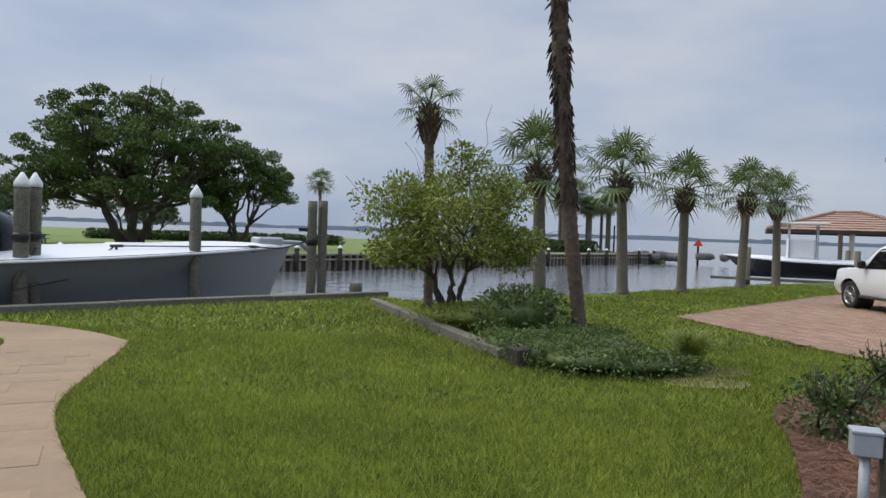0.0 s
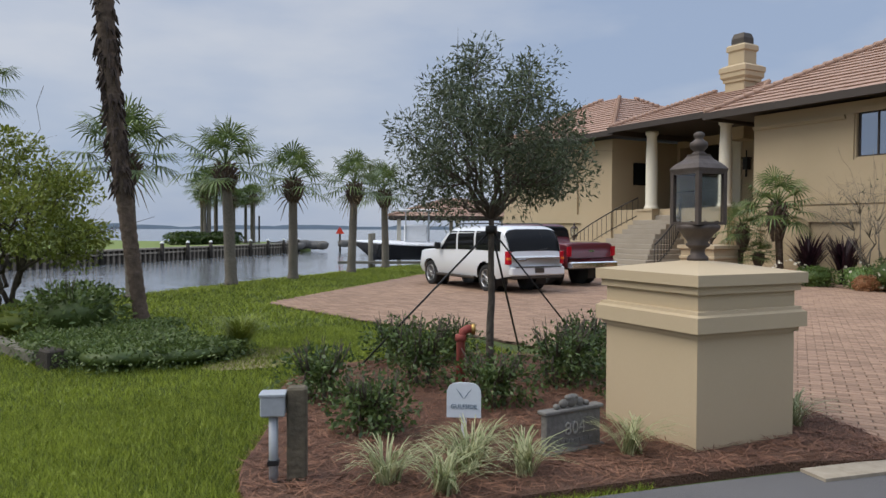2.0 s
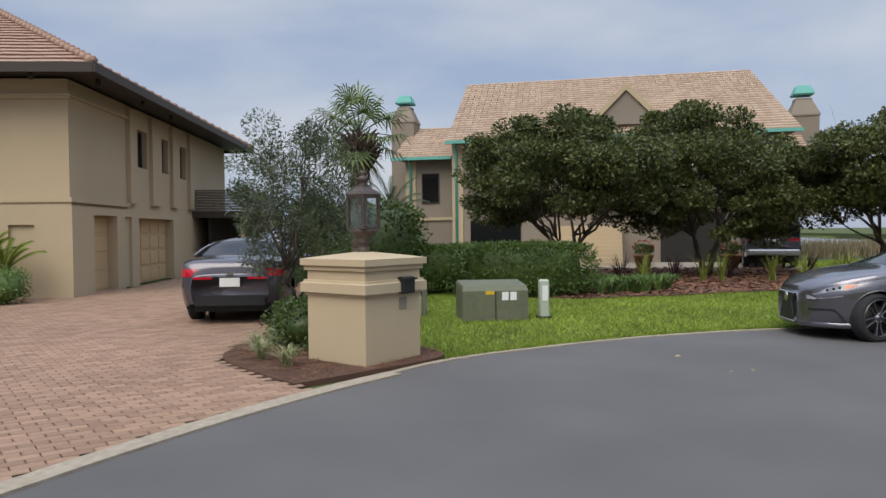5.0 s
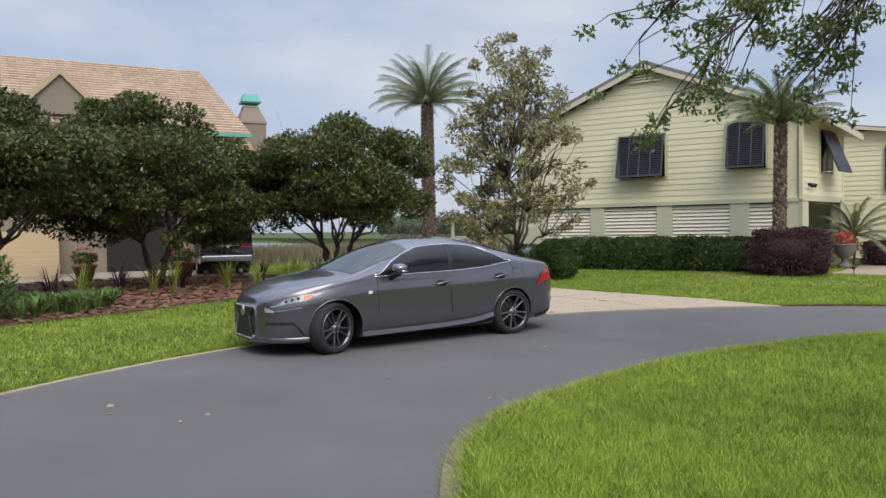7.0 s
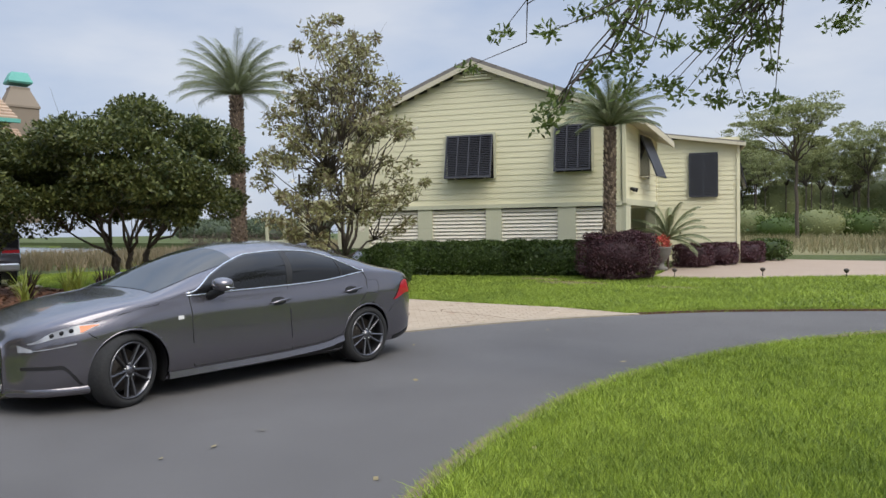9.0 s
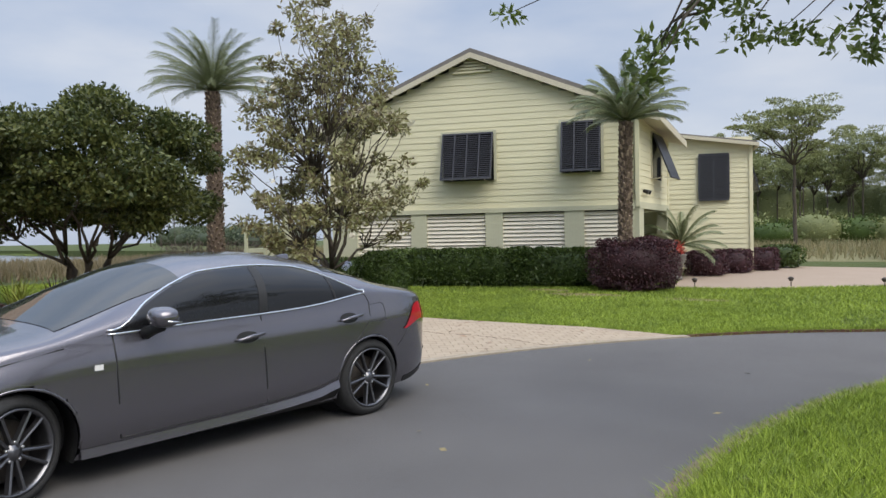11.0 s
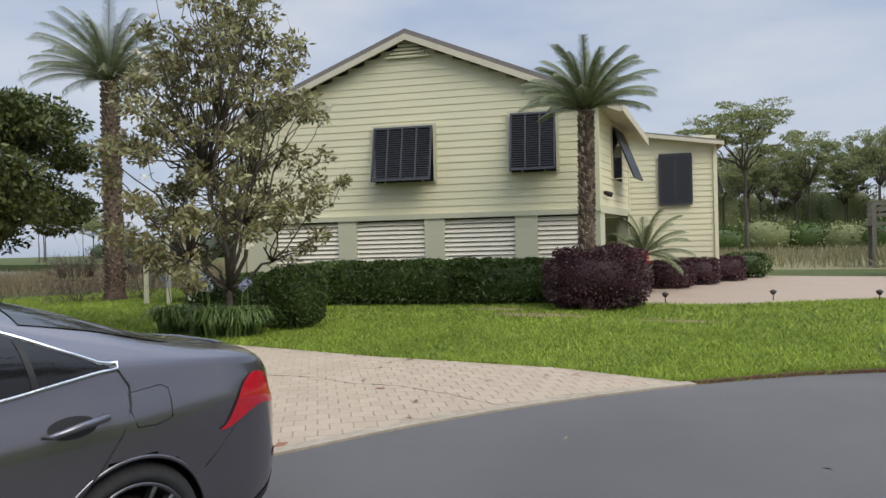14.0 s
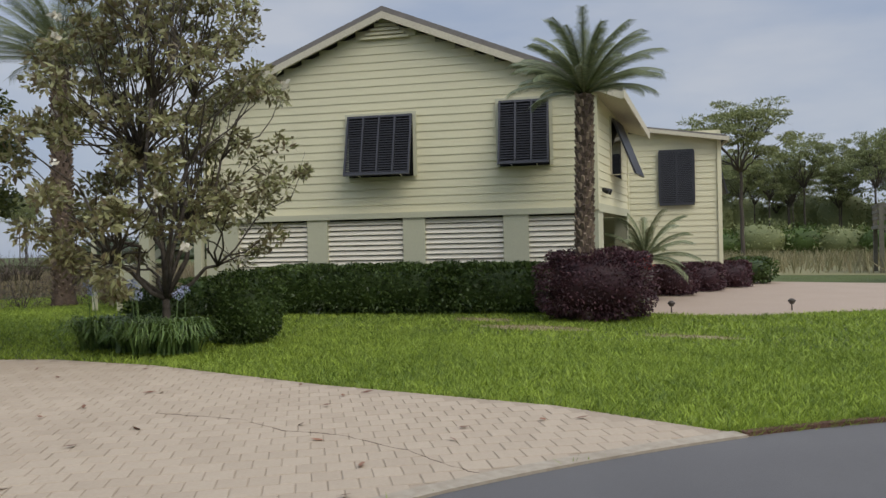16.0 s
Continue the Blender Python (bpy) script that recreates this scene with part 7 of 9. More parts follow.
    part("rear_valance", sport.side(Mb(), -2.39, -1.86, lambda x: sport.S(x), lambda x: sport.S(x) + 0.05, s, 0.005), BLACK, hero)
    for a in sport.axles:
        pts = [(a + 0.358 * math.cos(q), 0.328 + 0.358 * math.sin(q)) for q in np.linspace(radians(-10), radians(190), 30)]
        part("arch_lip", Mb().tube([(x, s * (sport.width(x, max(z, 0.22)) - 0.006), z) for x, z in pts], 0.010, 6), GREY, hero)
x, z = -1.475, 0.882
seam(hero, sport, [(x - 0.085, z - 0.06), (x - 0.02, z - 0.077), (x + 0.075, z - 0.072), (x + 0.1, z + 0.0), (x + 0.1, z + 0.068), (x - 0.05, z + 0.08), (x - 0.085, z + 0.06), (x - 0.09, z), (x - 0.085, z - 0.06)], 1, 0.003, "fuel_flap_seam")
gx = sport.x1 + 0.006
gpts = [(0.31, 0.61), (0.2, 0.47), (0.33, 0.215)]
gpts = gpts + [(-y, z) for y, z in gpts[::-1]]
gr = part("grille", Mb().add([(gx, y, z) for y, z in gpts], [tuple(range(6))[::-1]]), BLACK, hero, "black hourglass grille")
part("grille_trim", Mb().tube([(gx, y, z) for y, z in gpts + gpts[:1]], 0.007, 6), SILVER, gr, "bright hourglass grille surround")
mesh_ = Mb()
for k in range(11):
    z = 0.24 + 0.034 * k
    w_ = 0.2 + (0.13 * (0.47 - z) / 0.255 if z < 0.47 else 0.11 * (z - 0.47) / 0.14)
    mesh_.box(gx - 0.002, gx + 0.006, -w_ + 0.01, w_ - 0.01, z, z + 0.008)
part("grille_mesh", mesh_, DARKMETAL, gr)
part("badge", Mb(Matrix.Translation((gx + 0.004, 0, 0.545)) @ Matrix.Rotation(radians(90), 4, "Y")).lathe([(0.07, 0), (0.07, 0.012)], 16), CHROME, hero)
part("front_splitter", Mb().add([(gx + 0.035 - 0.1 * abs(k / 6) ** 2, 0.46 * k / 6, z) for z in (0.17, 0.2) for k in range(-6, 7)] + [(gx - 0.16, 0.46 * k / 6, 0.2) for k in range(-6, 7)], [(i, i + 1, 14 + i, 13 + i) for i in range(12)] + [(13 + i, 14 + i, 27 + i, 26 + i) for i in range(12)]), GREY, hero)
part("spoiler", Mb().tube([(-2.15, -0.6, 1.0), (-2.19, -0.35, 1.035), (-2.2, 0, 1.042), (-2.19, 0.35, 1.035), (-2.15, 0.6, 1.0)], 0.01, 6), GREY, hero)
part("roof_aerial", Mb().add([(-0.98, -0.03, 1.365), (-0.98, 0.03, 1.365), (-1.2, 0.03, 1.305), (-1.2, -0.03, 1.305), (-1.17, 0, 1.395), (-1.21, 0, 1.39)], [(0, 1, 4), (1, 2, 5, 4), (3, 0, 4, 5), (2, 3, 5)]), GREY, hero, "shark-fin roof aerial")
part("number_plate", Mb().box(-2.41, -2.36, -0.15, 0.15, 0.62, 0.76), WHITE, hero)
part("side_badge", sport.side(Mb(), 0.9, 0.955, lambda x: 0.73, lambda x: 0.765, 1, 0.006), WHITE, hero)

# dark sedan in the forecourt, seen from behind
PLUM = paint("dark plum grey paint", (0.085, 0.075, 0.09), 0.4, 0.25)
car2 = make_car("dark grey-violet sedan parked on the brick forecourt", pose(18.5, 2.95, 0, 0, 0, 6.7), sedan, PLUM, None, [(-1.42, 0.76, (0.62, 0.95))], (0.2, 0.86, 40), (-1.75, -0.98, 38), SILVER, 0.87, chrome=True)
for s in (-1, 1):
    part("tail_lamp", sedan.side(Mb(), -2.4, -2.05, lambda x: 0.80, lambda x: 0.93, s, 0.008), RED, car2)
    part("tail_lamp", Mb().box(-2.45, -2.415, s * 0.28 if s > 0 else -0.58, s * 0.58 if s > 0 else -0.28, 0.76, 0.80), RED, car2)
part("number_plate", Mb().box(-2.455, -2.415, -0.16, 0.16, 0.64, 0.78), WHITE, car2)
part("badge", Mb().box(-2.44, -2.415, -0.05, 0.05, 0.82, 0.86), CHROME, car2)
part("lower_bumper", Mb().box(-2.45, -2.38, -0.56, 0.56, 0.33, 0.5), BLACK, car2)
for s in (-1, 1):
    part("mirror", lumpy(Mb(Matrix.Translation((0.62, s * 0.99, 1.0))), 0, 0, 0, 0.06, 0.1, 0.065, 8, 2.5, 0), PLUM, car2)

# white sport utility in the forecourt
suv_body = Body([(-2.75, 1.02), (-2.72, 1.2), (-2.6, 1.62), (-2.45, 1.86), (-2.1, 1.92), (0.2, 1.92), (0.55, 1.84), (1.15, 1.32), (1.3, 1.22), (2.2, 1.16), (2.55, 1.05), (2.62, 0.85)],
                [(-2.75, 0.98), (-2.6, 1.16), (-1, 1.18), (1.2, 1.14), (2.2, 1.06), (2.62, 0.8)], [(-2.75, 0.5), (-2, 0.4), (2, 0.4), (2.62, 0.45)],
                [(-2.75, 0.93), (-2.6, 0.97), (-2, 1.0), (1.5, 1.0), (2.3, 0.93), (2.62, 0.78)], [(-2.75, 6), (-2, 6), (0.3, 5), (1.2, 5), (2.6, 5)], (-1.62, 1.62), 0.40, 0.47)
WPAINT = paint("white car paint", (0.74, 0.75, 0.76), 0.0, 0.3)
suv = make_car("white sport utility vehicle parked on the brick forecourt", pose(10.61, 16.2, 0, 0, 0, 94) @ Matrix.Diagonal((0.83, 0.83, 0.83, 1)), suv_body, WPAINT, None, [(0.0, 0.95, (0, 0.6)), (-1.0, -0.1, (0, 0)), (-2.35, -1.1, (0, 0))], (0.6, 1.15, 35), (-2.72, -2.5, 18), SILVER, 0.96, spokes=6, tyre_w=0.26, rimr=0.26, side_glass_hi=0.78)
part("rear_bumper", Mb().box(-2.9, -2.7, -0.92, 0.92, 0.52, 0.76, 0.03), WPAINT, suv)
part("bumper_step", Mb().box(-2.91, -2.75, -0.8, 0.8, 0.755, 0.775, 0.005).box(-2.88, -2.72, -0.85, 0.85, 0.44, 0.525, 0.02), DARKMETAL, suv, "dark step pad and valance")
part("tailgate_badge", Mb().box(-2.768, -2.75, 0.35, 0.62, 0.93, 0.96), CHROME, suv)
part("number_plate", Mb().box(-2.915, -2.9, -0.16, 0.16, 0.6, 0.74), DARKMETAL, suv)
for s in (-1, 1):
    lamp = part("tail_lamp", Mb().box(-2.77, -2.6, 0.845 if s > 0 else -0.985, 0.985 if s > 0 else -0.845, 0.83, 1.2, 0.02), RED, suv, "tall red and amber tail lamp")
    part("indicator", Mb().box(-2.775, -2.69, 0.86 if s > 0 else -0.99, 0.99 if s > 0 else -0.86, 0.955, 1.03, 0.01), AMBER, lamp)
    part("mirror", Mb().box(0.85, 1.0, s * 1.0 if s > 0 else -1.18, s * 1.18 if s > 0 else -1.0, 1.18, 1.4, 0.03), BLACK, suv)
    part("running_board", Mb().box(-1.1, 1.1, 0.93 if s > 0 else -1.05, 1.05 if s > 0 else -0.93, 0.36, 0.44, 0.02), DARKMETAL, suv)
    part("roof_rail", Mb().tube([(-2.1, s * 0.72, 1.93), (-1.9, s * 0.72, 1.98), (0.1, s * 0.72, 1.98), (0.3, s * 0.72, 1.92)], 0.02, 6), BLACK, suv)
part("wiper", Mb().tube([(-2.76, -0.05, 1.22), (-2.75, -0.4, 1.28)], 0.012, 5), BLACK, suv)
# maroon pickup
pk = Body([(-2.95, 0.9), (-2.93, 1.3), (-2.9, 1.36), (-0.95, 1.36), (-0.9, 1.4), (-0.8, 1.86), (-0.6, 1.95), (0.6, 1.95), (0.9, 1.85), (1.5, 1.4), (1.6, 1.32), (2.7, 1.25), (2.95, 0.95)],
          [(-2.95, 0.85), (-2.8, 1.2), (0, 1.25), (1.6, 1.22), (2.6, 1.12), (2.95, 0.85)], [(-2.95, 0.6), (-2, 0.52), (2, 0.5), (2.95, 0.55)],
          [(-2.95, 0.97), (-2.7, 1.0), (1.8, 1.0), (2.6, 0.93), (2.95, 0.75)], [(-2.95, 7), (0, 6), (2.9, 5)], (-1.8, 1.9), 0.41, 0.49)
MAROONP = material("maroon car paint", (0.10, 0.006, 0.012), (0.085, 0.005, 0.01), 0.3, 0.1, fine=300, coarse=0.6, bump=0, clear=0.25, spec=0.4)
truck = make_car("maroon pickup truck parked by the house steps", pose(13.05, 17.6, 0, 0, 0, 95) @ Matrix.Diagonal((0.85, 0.85, 0.85, 1)), pk, MAROONP, None, [(-0.7, 1.35, (0, 0.6))], (0.95, 1.5, 35), (-0.9, -0.78, 30), SILVER, 0.96, spokes=6, tyre_w=0.27, rimr=0.25, name="pickup_truck", category="pickup truck")
part("rear_bumper", Mb().box(-3.15, -2.94, -0.95, 0.95, 0.58, 0.78, 0.03), CHROME, truck)
part("tailgate_badge", Mb().box(-2.975, -2.95, -0.1, 0.1, 1.08, 1.14), CHROME, truck)
for s in (-1, 1):
    part("tail_lamp", Mb().box(-2.98, -2.94, 0.82 if s > 0 else -0.98, 0.98 if s > 0 else -0.82, 0.95, 1.25), RED, truck)

# dark utility vehicle before house three
car5 = make_car("dark sport utility vehicle by the taupe house", pose(34.2, -13.45, 0, 0, 0, -16), suv_body, PLUM, None, [(0.0, 0.95, (0, 0.6)), (-1.0, -0.1, (0, 0)), (-2.35, -1.1, (0, 0))], (0.6, 1.15, 35), (-2.72, -2.5, 18), SILVER, 0.96, spokes=5, rimr=0.26)
part("number_plate", Mb().box(-2.78, -2.75, -0.2, 0.2, 0.98, 1.1), WHITE, car5)
for s in (-1, 1):
    part("tail_lamp", Mb().box(-2.78, -2.75, 0.45 if s > 0 else -0.9, 0.9 if s > 0 else -0.45, 1.03, 1.12), RED, car5)
part("rear_bumper", Mb().box(-2.85, -2.7, -0.9, 0.9, 0.5, 0.72, 0.04), SILVER, car5)

# ---- gate piers with lanterns ----
COPPER = material("aged copper", (0.06, 0.046, 0.04), (0.11, 0.088, 0.075), 0.6, 0.35, fine=18, coarse=5, bump=0.2)


def pier(label, m, w=0.465, lantern=True, slot=False):
    p = thing("gate_pier", label, "gate pier", m)
    k = 1.0
    prof = [(w, 0.0), (w, 0.785), (w + 0.022, 0.785), (w + 0.022, 0.82), (w + 0.06, 0.82), (w + 0.06, 0.925), (w + 0.035, 0.94), (w + 0.032, 0.96), (w + 0.0, 0.965), (w + 0.0, 1.075), (w + 0.03, 1.075), (w + 0.03, 1.13), (w + 0.062, 1.13), (w + 0.062, 1.205), (0.08, 1.275), (0.05, 1.275)]
    mb = Mb()
    vs = [(sx * r, sy * r, z) for r, z in prof for sx, sy in ((-1, -1), (1, -1), (1, 1), (-1, 1))]
    fs = [(4 * i + j, 4 * i + (j + 1) % 4, 4 * i + 4 + (j + 1) % 4, 4 * i + 4 + j) for i in range(len(prof) - 1) for j in range(4)] + [(3, 2, 1, 0), tuple(4 * (len(prof) - 1) + j for j in range(4))]
    part("pier_body", mb.add(vs, fs), STUCCO, p)
    if slot:
        part("letterbox", Mb().box(0.06, 0.27, -w - 0.1, -w + 0.0, 0.8, 0.99, 0.01).box(0.04, 0.29, -w - 0.115, -w - 0.09, 0.955, 0.975), BLACK, p, "black metal letterbox flap")
        part("slot", Mb().box(0.09, 0.22, -w - 0.004, -w + 0.05, 0.61, 0.75), STUCCO_DARK, p)
    if lantern:
        build_lantern(p, 1.27, 1.0)
    return p


def build_lantern(par, z, s):
    q = lambda pr: [(r * s * (0.6 if h > 0.18 else 0.9), z + h * s) for r, h in pr]
    la = part("lantern_base", Mb().lathe(q([(0.085, 0), (0.085, 0.03), (0.06, 0.05), (0.055, 0.09), (0.09, 0.11), (0.1, 0.125), (0.08, 0.14), (0.19, 0.2), (0.255, 0.235), (0.265, 0.26), (0.24, 0.27)]), 20), COPPER, par, "aged copper lantern")
    cg = Mb()
    for sx in (-1, 1):
        for sy in (-1, 1):
            cg.box(sx * 0.125 * s - 0.016 * s, sx * 0.125 * s + 0.016 * s, sy * 0.125 * s - 0.016 * s, sy * 0.125 * s + 0.016 * s, z + 0.27 * s, z + 0.66 * s)
            cg.box(sx * 0.05 * s - 0.008 * s, sx * 0.06 * s + 0.008 * s, sy * 0.125 * s - 0.01 * s, sy * 0.125 * s + 0.01 * s, z + 0.27 * s, z + 0.3 * s)
    for a in (0.27, 0.64):
        for e in (-1, 1):
            cg.box(-0.112 * s, 0.112 * s, e * 0.125 * s - 0.013 * s, e * 0.125 * s + 0.013 * s, z + a * s, z + (a + 0.02) * s)
            cg.box(e * 0.125 * s - 0.013 * s, e * 0.125 * s + 0.013 * s, -0.112 * s, 0.112 * s, z + a * s, z + (a + 0.02) * s)
    pieces("cage_bar", cg, COPPER, la)
    for e in (-1, 1):
        for pane in (Mb().box(-0.112 * s, 0.112 * s, e * 0.125 * s - 0.002, e * 0.125 * s + 0.002, z + 0.29 * s, z + 0.64 * s), Mb().box(e * 0.125 * s - 0.002, e * 0.125 * s + 0.002, -0.112 * s, 0.112 * s, z + 0.29 * s, z + 0.64 * s)):
            g = part("glass_pane", pane, GLASS, la)
            g.visible_shadow = False
    part("candle", Mb().lathe(q([(0.02, 0.27), (0.02, 0.42), (0.012, 0.43), (0.02, 0.47), (0.004, 0.52)]), 8), CREAM, la)
    n = 4
    part("lantern_roof", Mb().lathe(q([(0.235, 0.655), (0.245, 0.68), (0.2, 0.715), (0.13, 0.75), (0.1, 0.775), (0.1, 0.79)]), 4, square=True, smooth=False), COPPER, la)
    part("finial", Mb().lathe(q([(0.1, 0.785), (0.075, 0.8), (0.06, 0.815), (0.105, 0.84), (0.11, 0.87), (0.06, 0.895), (0.045, 0.905), (0.065, 0.92), (0.068, 0.94), (0.03, 0.955)]), 16), COPPER, la)


pier("tan stucco gate pier with aged copper lantern", pose(5.32, 3.57, 0.0))
pier("tan stucco gate pier with lantern and letterbox", pose(12.86, 0.06, 0.0, 0, 0, -36.9), slot=True)
for x, y in ((18.45, 15.95), (19.0, 23.6)):
    p = thing("step_pier", "low tan pier with small lantern beside the steps", "pier", pose(x, y, 0, 0, 0, 4))
    mb = Mb().lathe([(0.62, 0), (0.62, 0.62), (0.66, 0.64), (0.66, 0.7), (0.62, 0.72), (0.62, 0.92), (0.7, 0.94), (0.7, 1.04), (0.2, 1.06)], 4, smooth=False, square=True)
    part("pier_body", mb, STUCCO, p)
    build_lantern(p, 1.05, 0.75)

# ---- near bed things ----
GALV = material("galvanised grey", (0.42, 0.44, 0.46), (0.34, 0.36, 0.38), 0.5, 0.3, fine=30, bump=0.05)
t = thing("meter_post", "grey electrical box on conduit strapped to timber post", "utility box", pose(2.21, 3.76, 0, 0, 0, -20))
part("box", Mb().box(-0.07, 0.07, -0.06, 0.06, 0.42, 0.54, 0.008), GALV, t)
part("lid", Mb().box(-0.075, 0.075, -0.065, 0.065, 0.535, 0.555, 0.004), GALV, t)
part("conduit", Mb().tube([(0, 0, -0.03), (0, 0, 0.42)], 0.027, 10), GALV, t)
part("strap", Mb().box(-0.032, 0.032, -0.032, 0.032, 0.13, 0.16), BLACK, t)
part("post", Mb().box(0.075, 0.19, -0.01, 0.1, -0.03, 0.575, 0.012), material("damp olive timber", (0.15, 0.125, 0.085), (0.06, 0.05, 0.035), 0.95, fine=22, coarse=2.5, bump=0.7), t)
t = thing("riser_pipe", "red-painted bent water pipe with brass cap", "pipe", pose(4.3, 5.4, 0.02, 0, 0, -30))
REDP = material("faded red pipe paint", (0.28, 0.045, 0.035), (0.2, 0.06, 0.045), 0.7, fine=14, bump=0.2)
part("pipe", Mb().tube([(0, 0, -0.03), (0, 0, 0.5), (0.015, 0, 0.55), (0.06, 0, 0.58), (0.1, 0, 0.58)], 0.04, 12), REDP, t)
part("collar", Mb().lathe([(0.05, 0.47), (0.052, 0.5), (0.05, 0.53)], 12), REDP, t)
part("cap", Mb(Matrix.Translation((0.1, 0, 0.58)) @ Matrix.Rotation(radians(90), 4, "Y")).lathe([(0.052, 0), (0.052, 0.03), (0.02, 0.035)], 12), material("brass", (0.55, 0.36, 0.12), (0.4, 0.26, 0.1), 0.35, 0.9), t)


def lettering(text, m, size, mat, parent, depth=0.004, name="lettering"):
    cu = bpy.data.curves.new("text", "FONT")
    cu.body, cu.size, cu.extrude, cu.align_x = text, size, depth, "CENTER"
    tmp = bpy.data.objects.new("text", cu)
    scene.collection.objects.link(tmp)
    me = bpy.data.meshes.new_from_object(tmp.evaluated_get(bpy.context.evaluated_depsgraph_get()))
    bpy.data.objects.remove(tmp)
    me.transform(m)
    return part(name, me, mat, parent)


up_text = Matrix.Rotation(radians(90), 4, "X")
t = thing("garden_sign", "small white arched sign on a stake", "sign", pose(3.6, 4.02, 0.02, 0, 0, -32))
SIGNW = material("sign white", (0.66, 0.70, 0.74), (0.6, 0.64, 0.68), 0.5, bump=0)
mb = Mb()
outline = [(-0.12, 0.17), (0.12, 0.17)] + [(0.12 * (abs(math.cos(a)) ** 0.6) * (1 if math.cos(a) > 0 else -1), 0.33 + 0.085 * math.sin(a) ** 0.8) for a in np.linspace(0.001, math.pi - 0.001, 14)]
n = len(outline)
mb.add([(x, -0.006, z) for x, z in outline] + [(x, 0.006, z) for x, z in outline], [tuple(range(n)), tuple(range(2 * n - 1, n - 1, -1))] + [(i, i + n, (i + 1) % n + n, (i + 1) % n) for i in range(n)])
part("panel", mb, SIGNW, t)
part("stake", Mb().box(-0.018, 0.018, 0.006, 0.02, -0.05, 0.3), WHITE, t)
INK = material("sign ink", (0.12, 0.18, 0.24), (0.1, 0.16, 0.22), 0.6, bump=0)
lettering("GULFSIDE", Matrix.Translation((0, -0.009, 0.235)) @ up_text, 0.042, INK, t, 0.002)
for s in (-1, 1):
    part("emblem", Mb().add([(0, -0.009, 0.3), (s * 0.012, -0.009, 0.31), (s * 0.055, -0.009, 0.375), (s * 0.02, -0.009, 0.335)], [(0, 1, 2, 3)]), INK, t)
STONE = material("grey cast stone", (0.20, 0.19, 0.17), (0.11, 0.10, 0.09), 0.85, fine=30, coarse=6, bump=0.4)
t = thing("house_plaque", "weathered grey cast plaque with house number 804", "plaque", pose(4.153, 3.527, 0.02, 0, 0, 6))
part("slab", Mb().box(-0.24, 0.24, -0.03, 0.03, -0.03, 0.27, 0.006), STONE, t)
part("foot", Mb().box(-0.26, 0.26, -0.06, 0.06, -0.03, 0.03, 0.008), STONE, t)
part("coping", Mb().box(-0.26, 0.26, -0.045, 0.045, 0.27, 0.295, 0.006), STONE, t)
mb = Mb()
for i, (x, z, r) in enumerate(((0, 0.34, 0.045), (-0.07, 0.325, 0.03), (0.07, 0.325, 0.03), (-0.13, 0.31, 0.02), (0.13, 0.31, 0.02), (-0.03, 0.36, 0.02), (0.03, 0.36, 0.02))):
    lumpy(mb, x, 0, z, r * 1.2, 0.025, r, 6)
pieces("scroll", mb, STONE, t)
lettering("804", Matrix.Translation((0, -0.036, 0.125)) @ up_text, 0.12, material("worn raised letters", (0.34, 0.32, 0.28), (0.26, 0.24, 0.21), 0.8), t, 0.006)
for i in range(8):
    part("worn_line", Mb().box(-0.16 + i * 0.041, -0.135 + i * 0.041, -0.034, -0.03, 0.065, 0.09), STONE, t)
t = thing("guy_strap", "black webbing guy straps staking the olive tree", "strap")
for e in ((3.87, 6.9, 0.03), (6.75, 6.75, 0.03), (6.0, 7.1, 0.03)):
    part("strap", Mb().tube([(5.05, 6.15, 1.5), e], 0.012, 4), BLACK, t)
    part("peg", Mb().tube([(e[0], e[1], -0.05), (e[0], e[1], 0.08)], 0.012, 5), DARKMETAL, t)
part("collar", Mb().lathe([(0.06, 1.46), (0.065, 1.5), (0.06, 1.54)], 10, 5.05, 6.15), BLACK, t)

# ---- lawn by the road, house three ----
GREENBOX = material("faded green steel", (0.145, 0.155, 0.09), (0.1, 0.105, 0.07), 0.6, fine=10, coarse=3, bump=0.1, dirt=0.5)
t = thing("transformer", "faded green pad-mounted transformer box on lawn", "transformer", pose(16.92, -1.62, 0, 0, 0, 8))
mb = Mb().add([(-0.4, -0.56, 0), (0.4, -0.56, 0), (0.4, 0.56, 0), (-0.4, 0.56, 0), (-0.4, -0.56, 0.5), (0.4, -0.56, 0.6), (0.4, 0.56, 0.6), (-0.4, 0.56, 0.5), (-0.33, -0.54, 0.58), (0.38, -0.54, 0.64), (0.38, 0.54, 0.64), (-0.33, 0.54, 0.58)],
              [(3, 2, 1, 0), (0, 1, 5, 4), (1, 2, 6, 5), (2, 3, 7, 6), (3, 0, 4, 7), (4, 5, 9, 8), (5, 6, 10, 9), (6, 7, 11, 10), (7, 4, 8, 11), (8, 9, 10, 11)])
part("cabinet", mb, GREENBOX, t)
part("seam", Mb().box(-0.408, -0.4, -0.012, 0.012, 0.02, 0.48), DARKMETAL, t)
part("warning_label", Mb().box(-0.406, -0.4, 0.02, 0.17, 0.44, 0.5), material("yellow label", (0.65, 0.42, 0.03), (0.5, 0.33, 0.02), 0.6, bump=0), t)
for y in (-0.22, -0.36):
    part("paper_label", Mb().box(-0.405, -0.4, y, y + 0.11, 0.34, 0.48), WHITE, t)
t = thing("cable_pedestal", "pale green plastic cable pedestal", "utility pedestal", pose(16.95, -2.53, 0, 0, 0, 10))
part("housing", Mb().box(-0.085, 0.085, -0.085, 0.085, -0.02, 0.66, 0.03), material("pale green plastic", (0.42, 0.47, 0.36), (0.37, 0.42, 0.32), 0.55, bump=0.05), t)
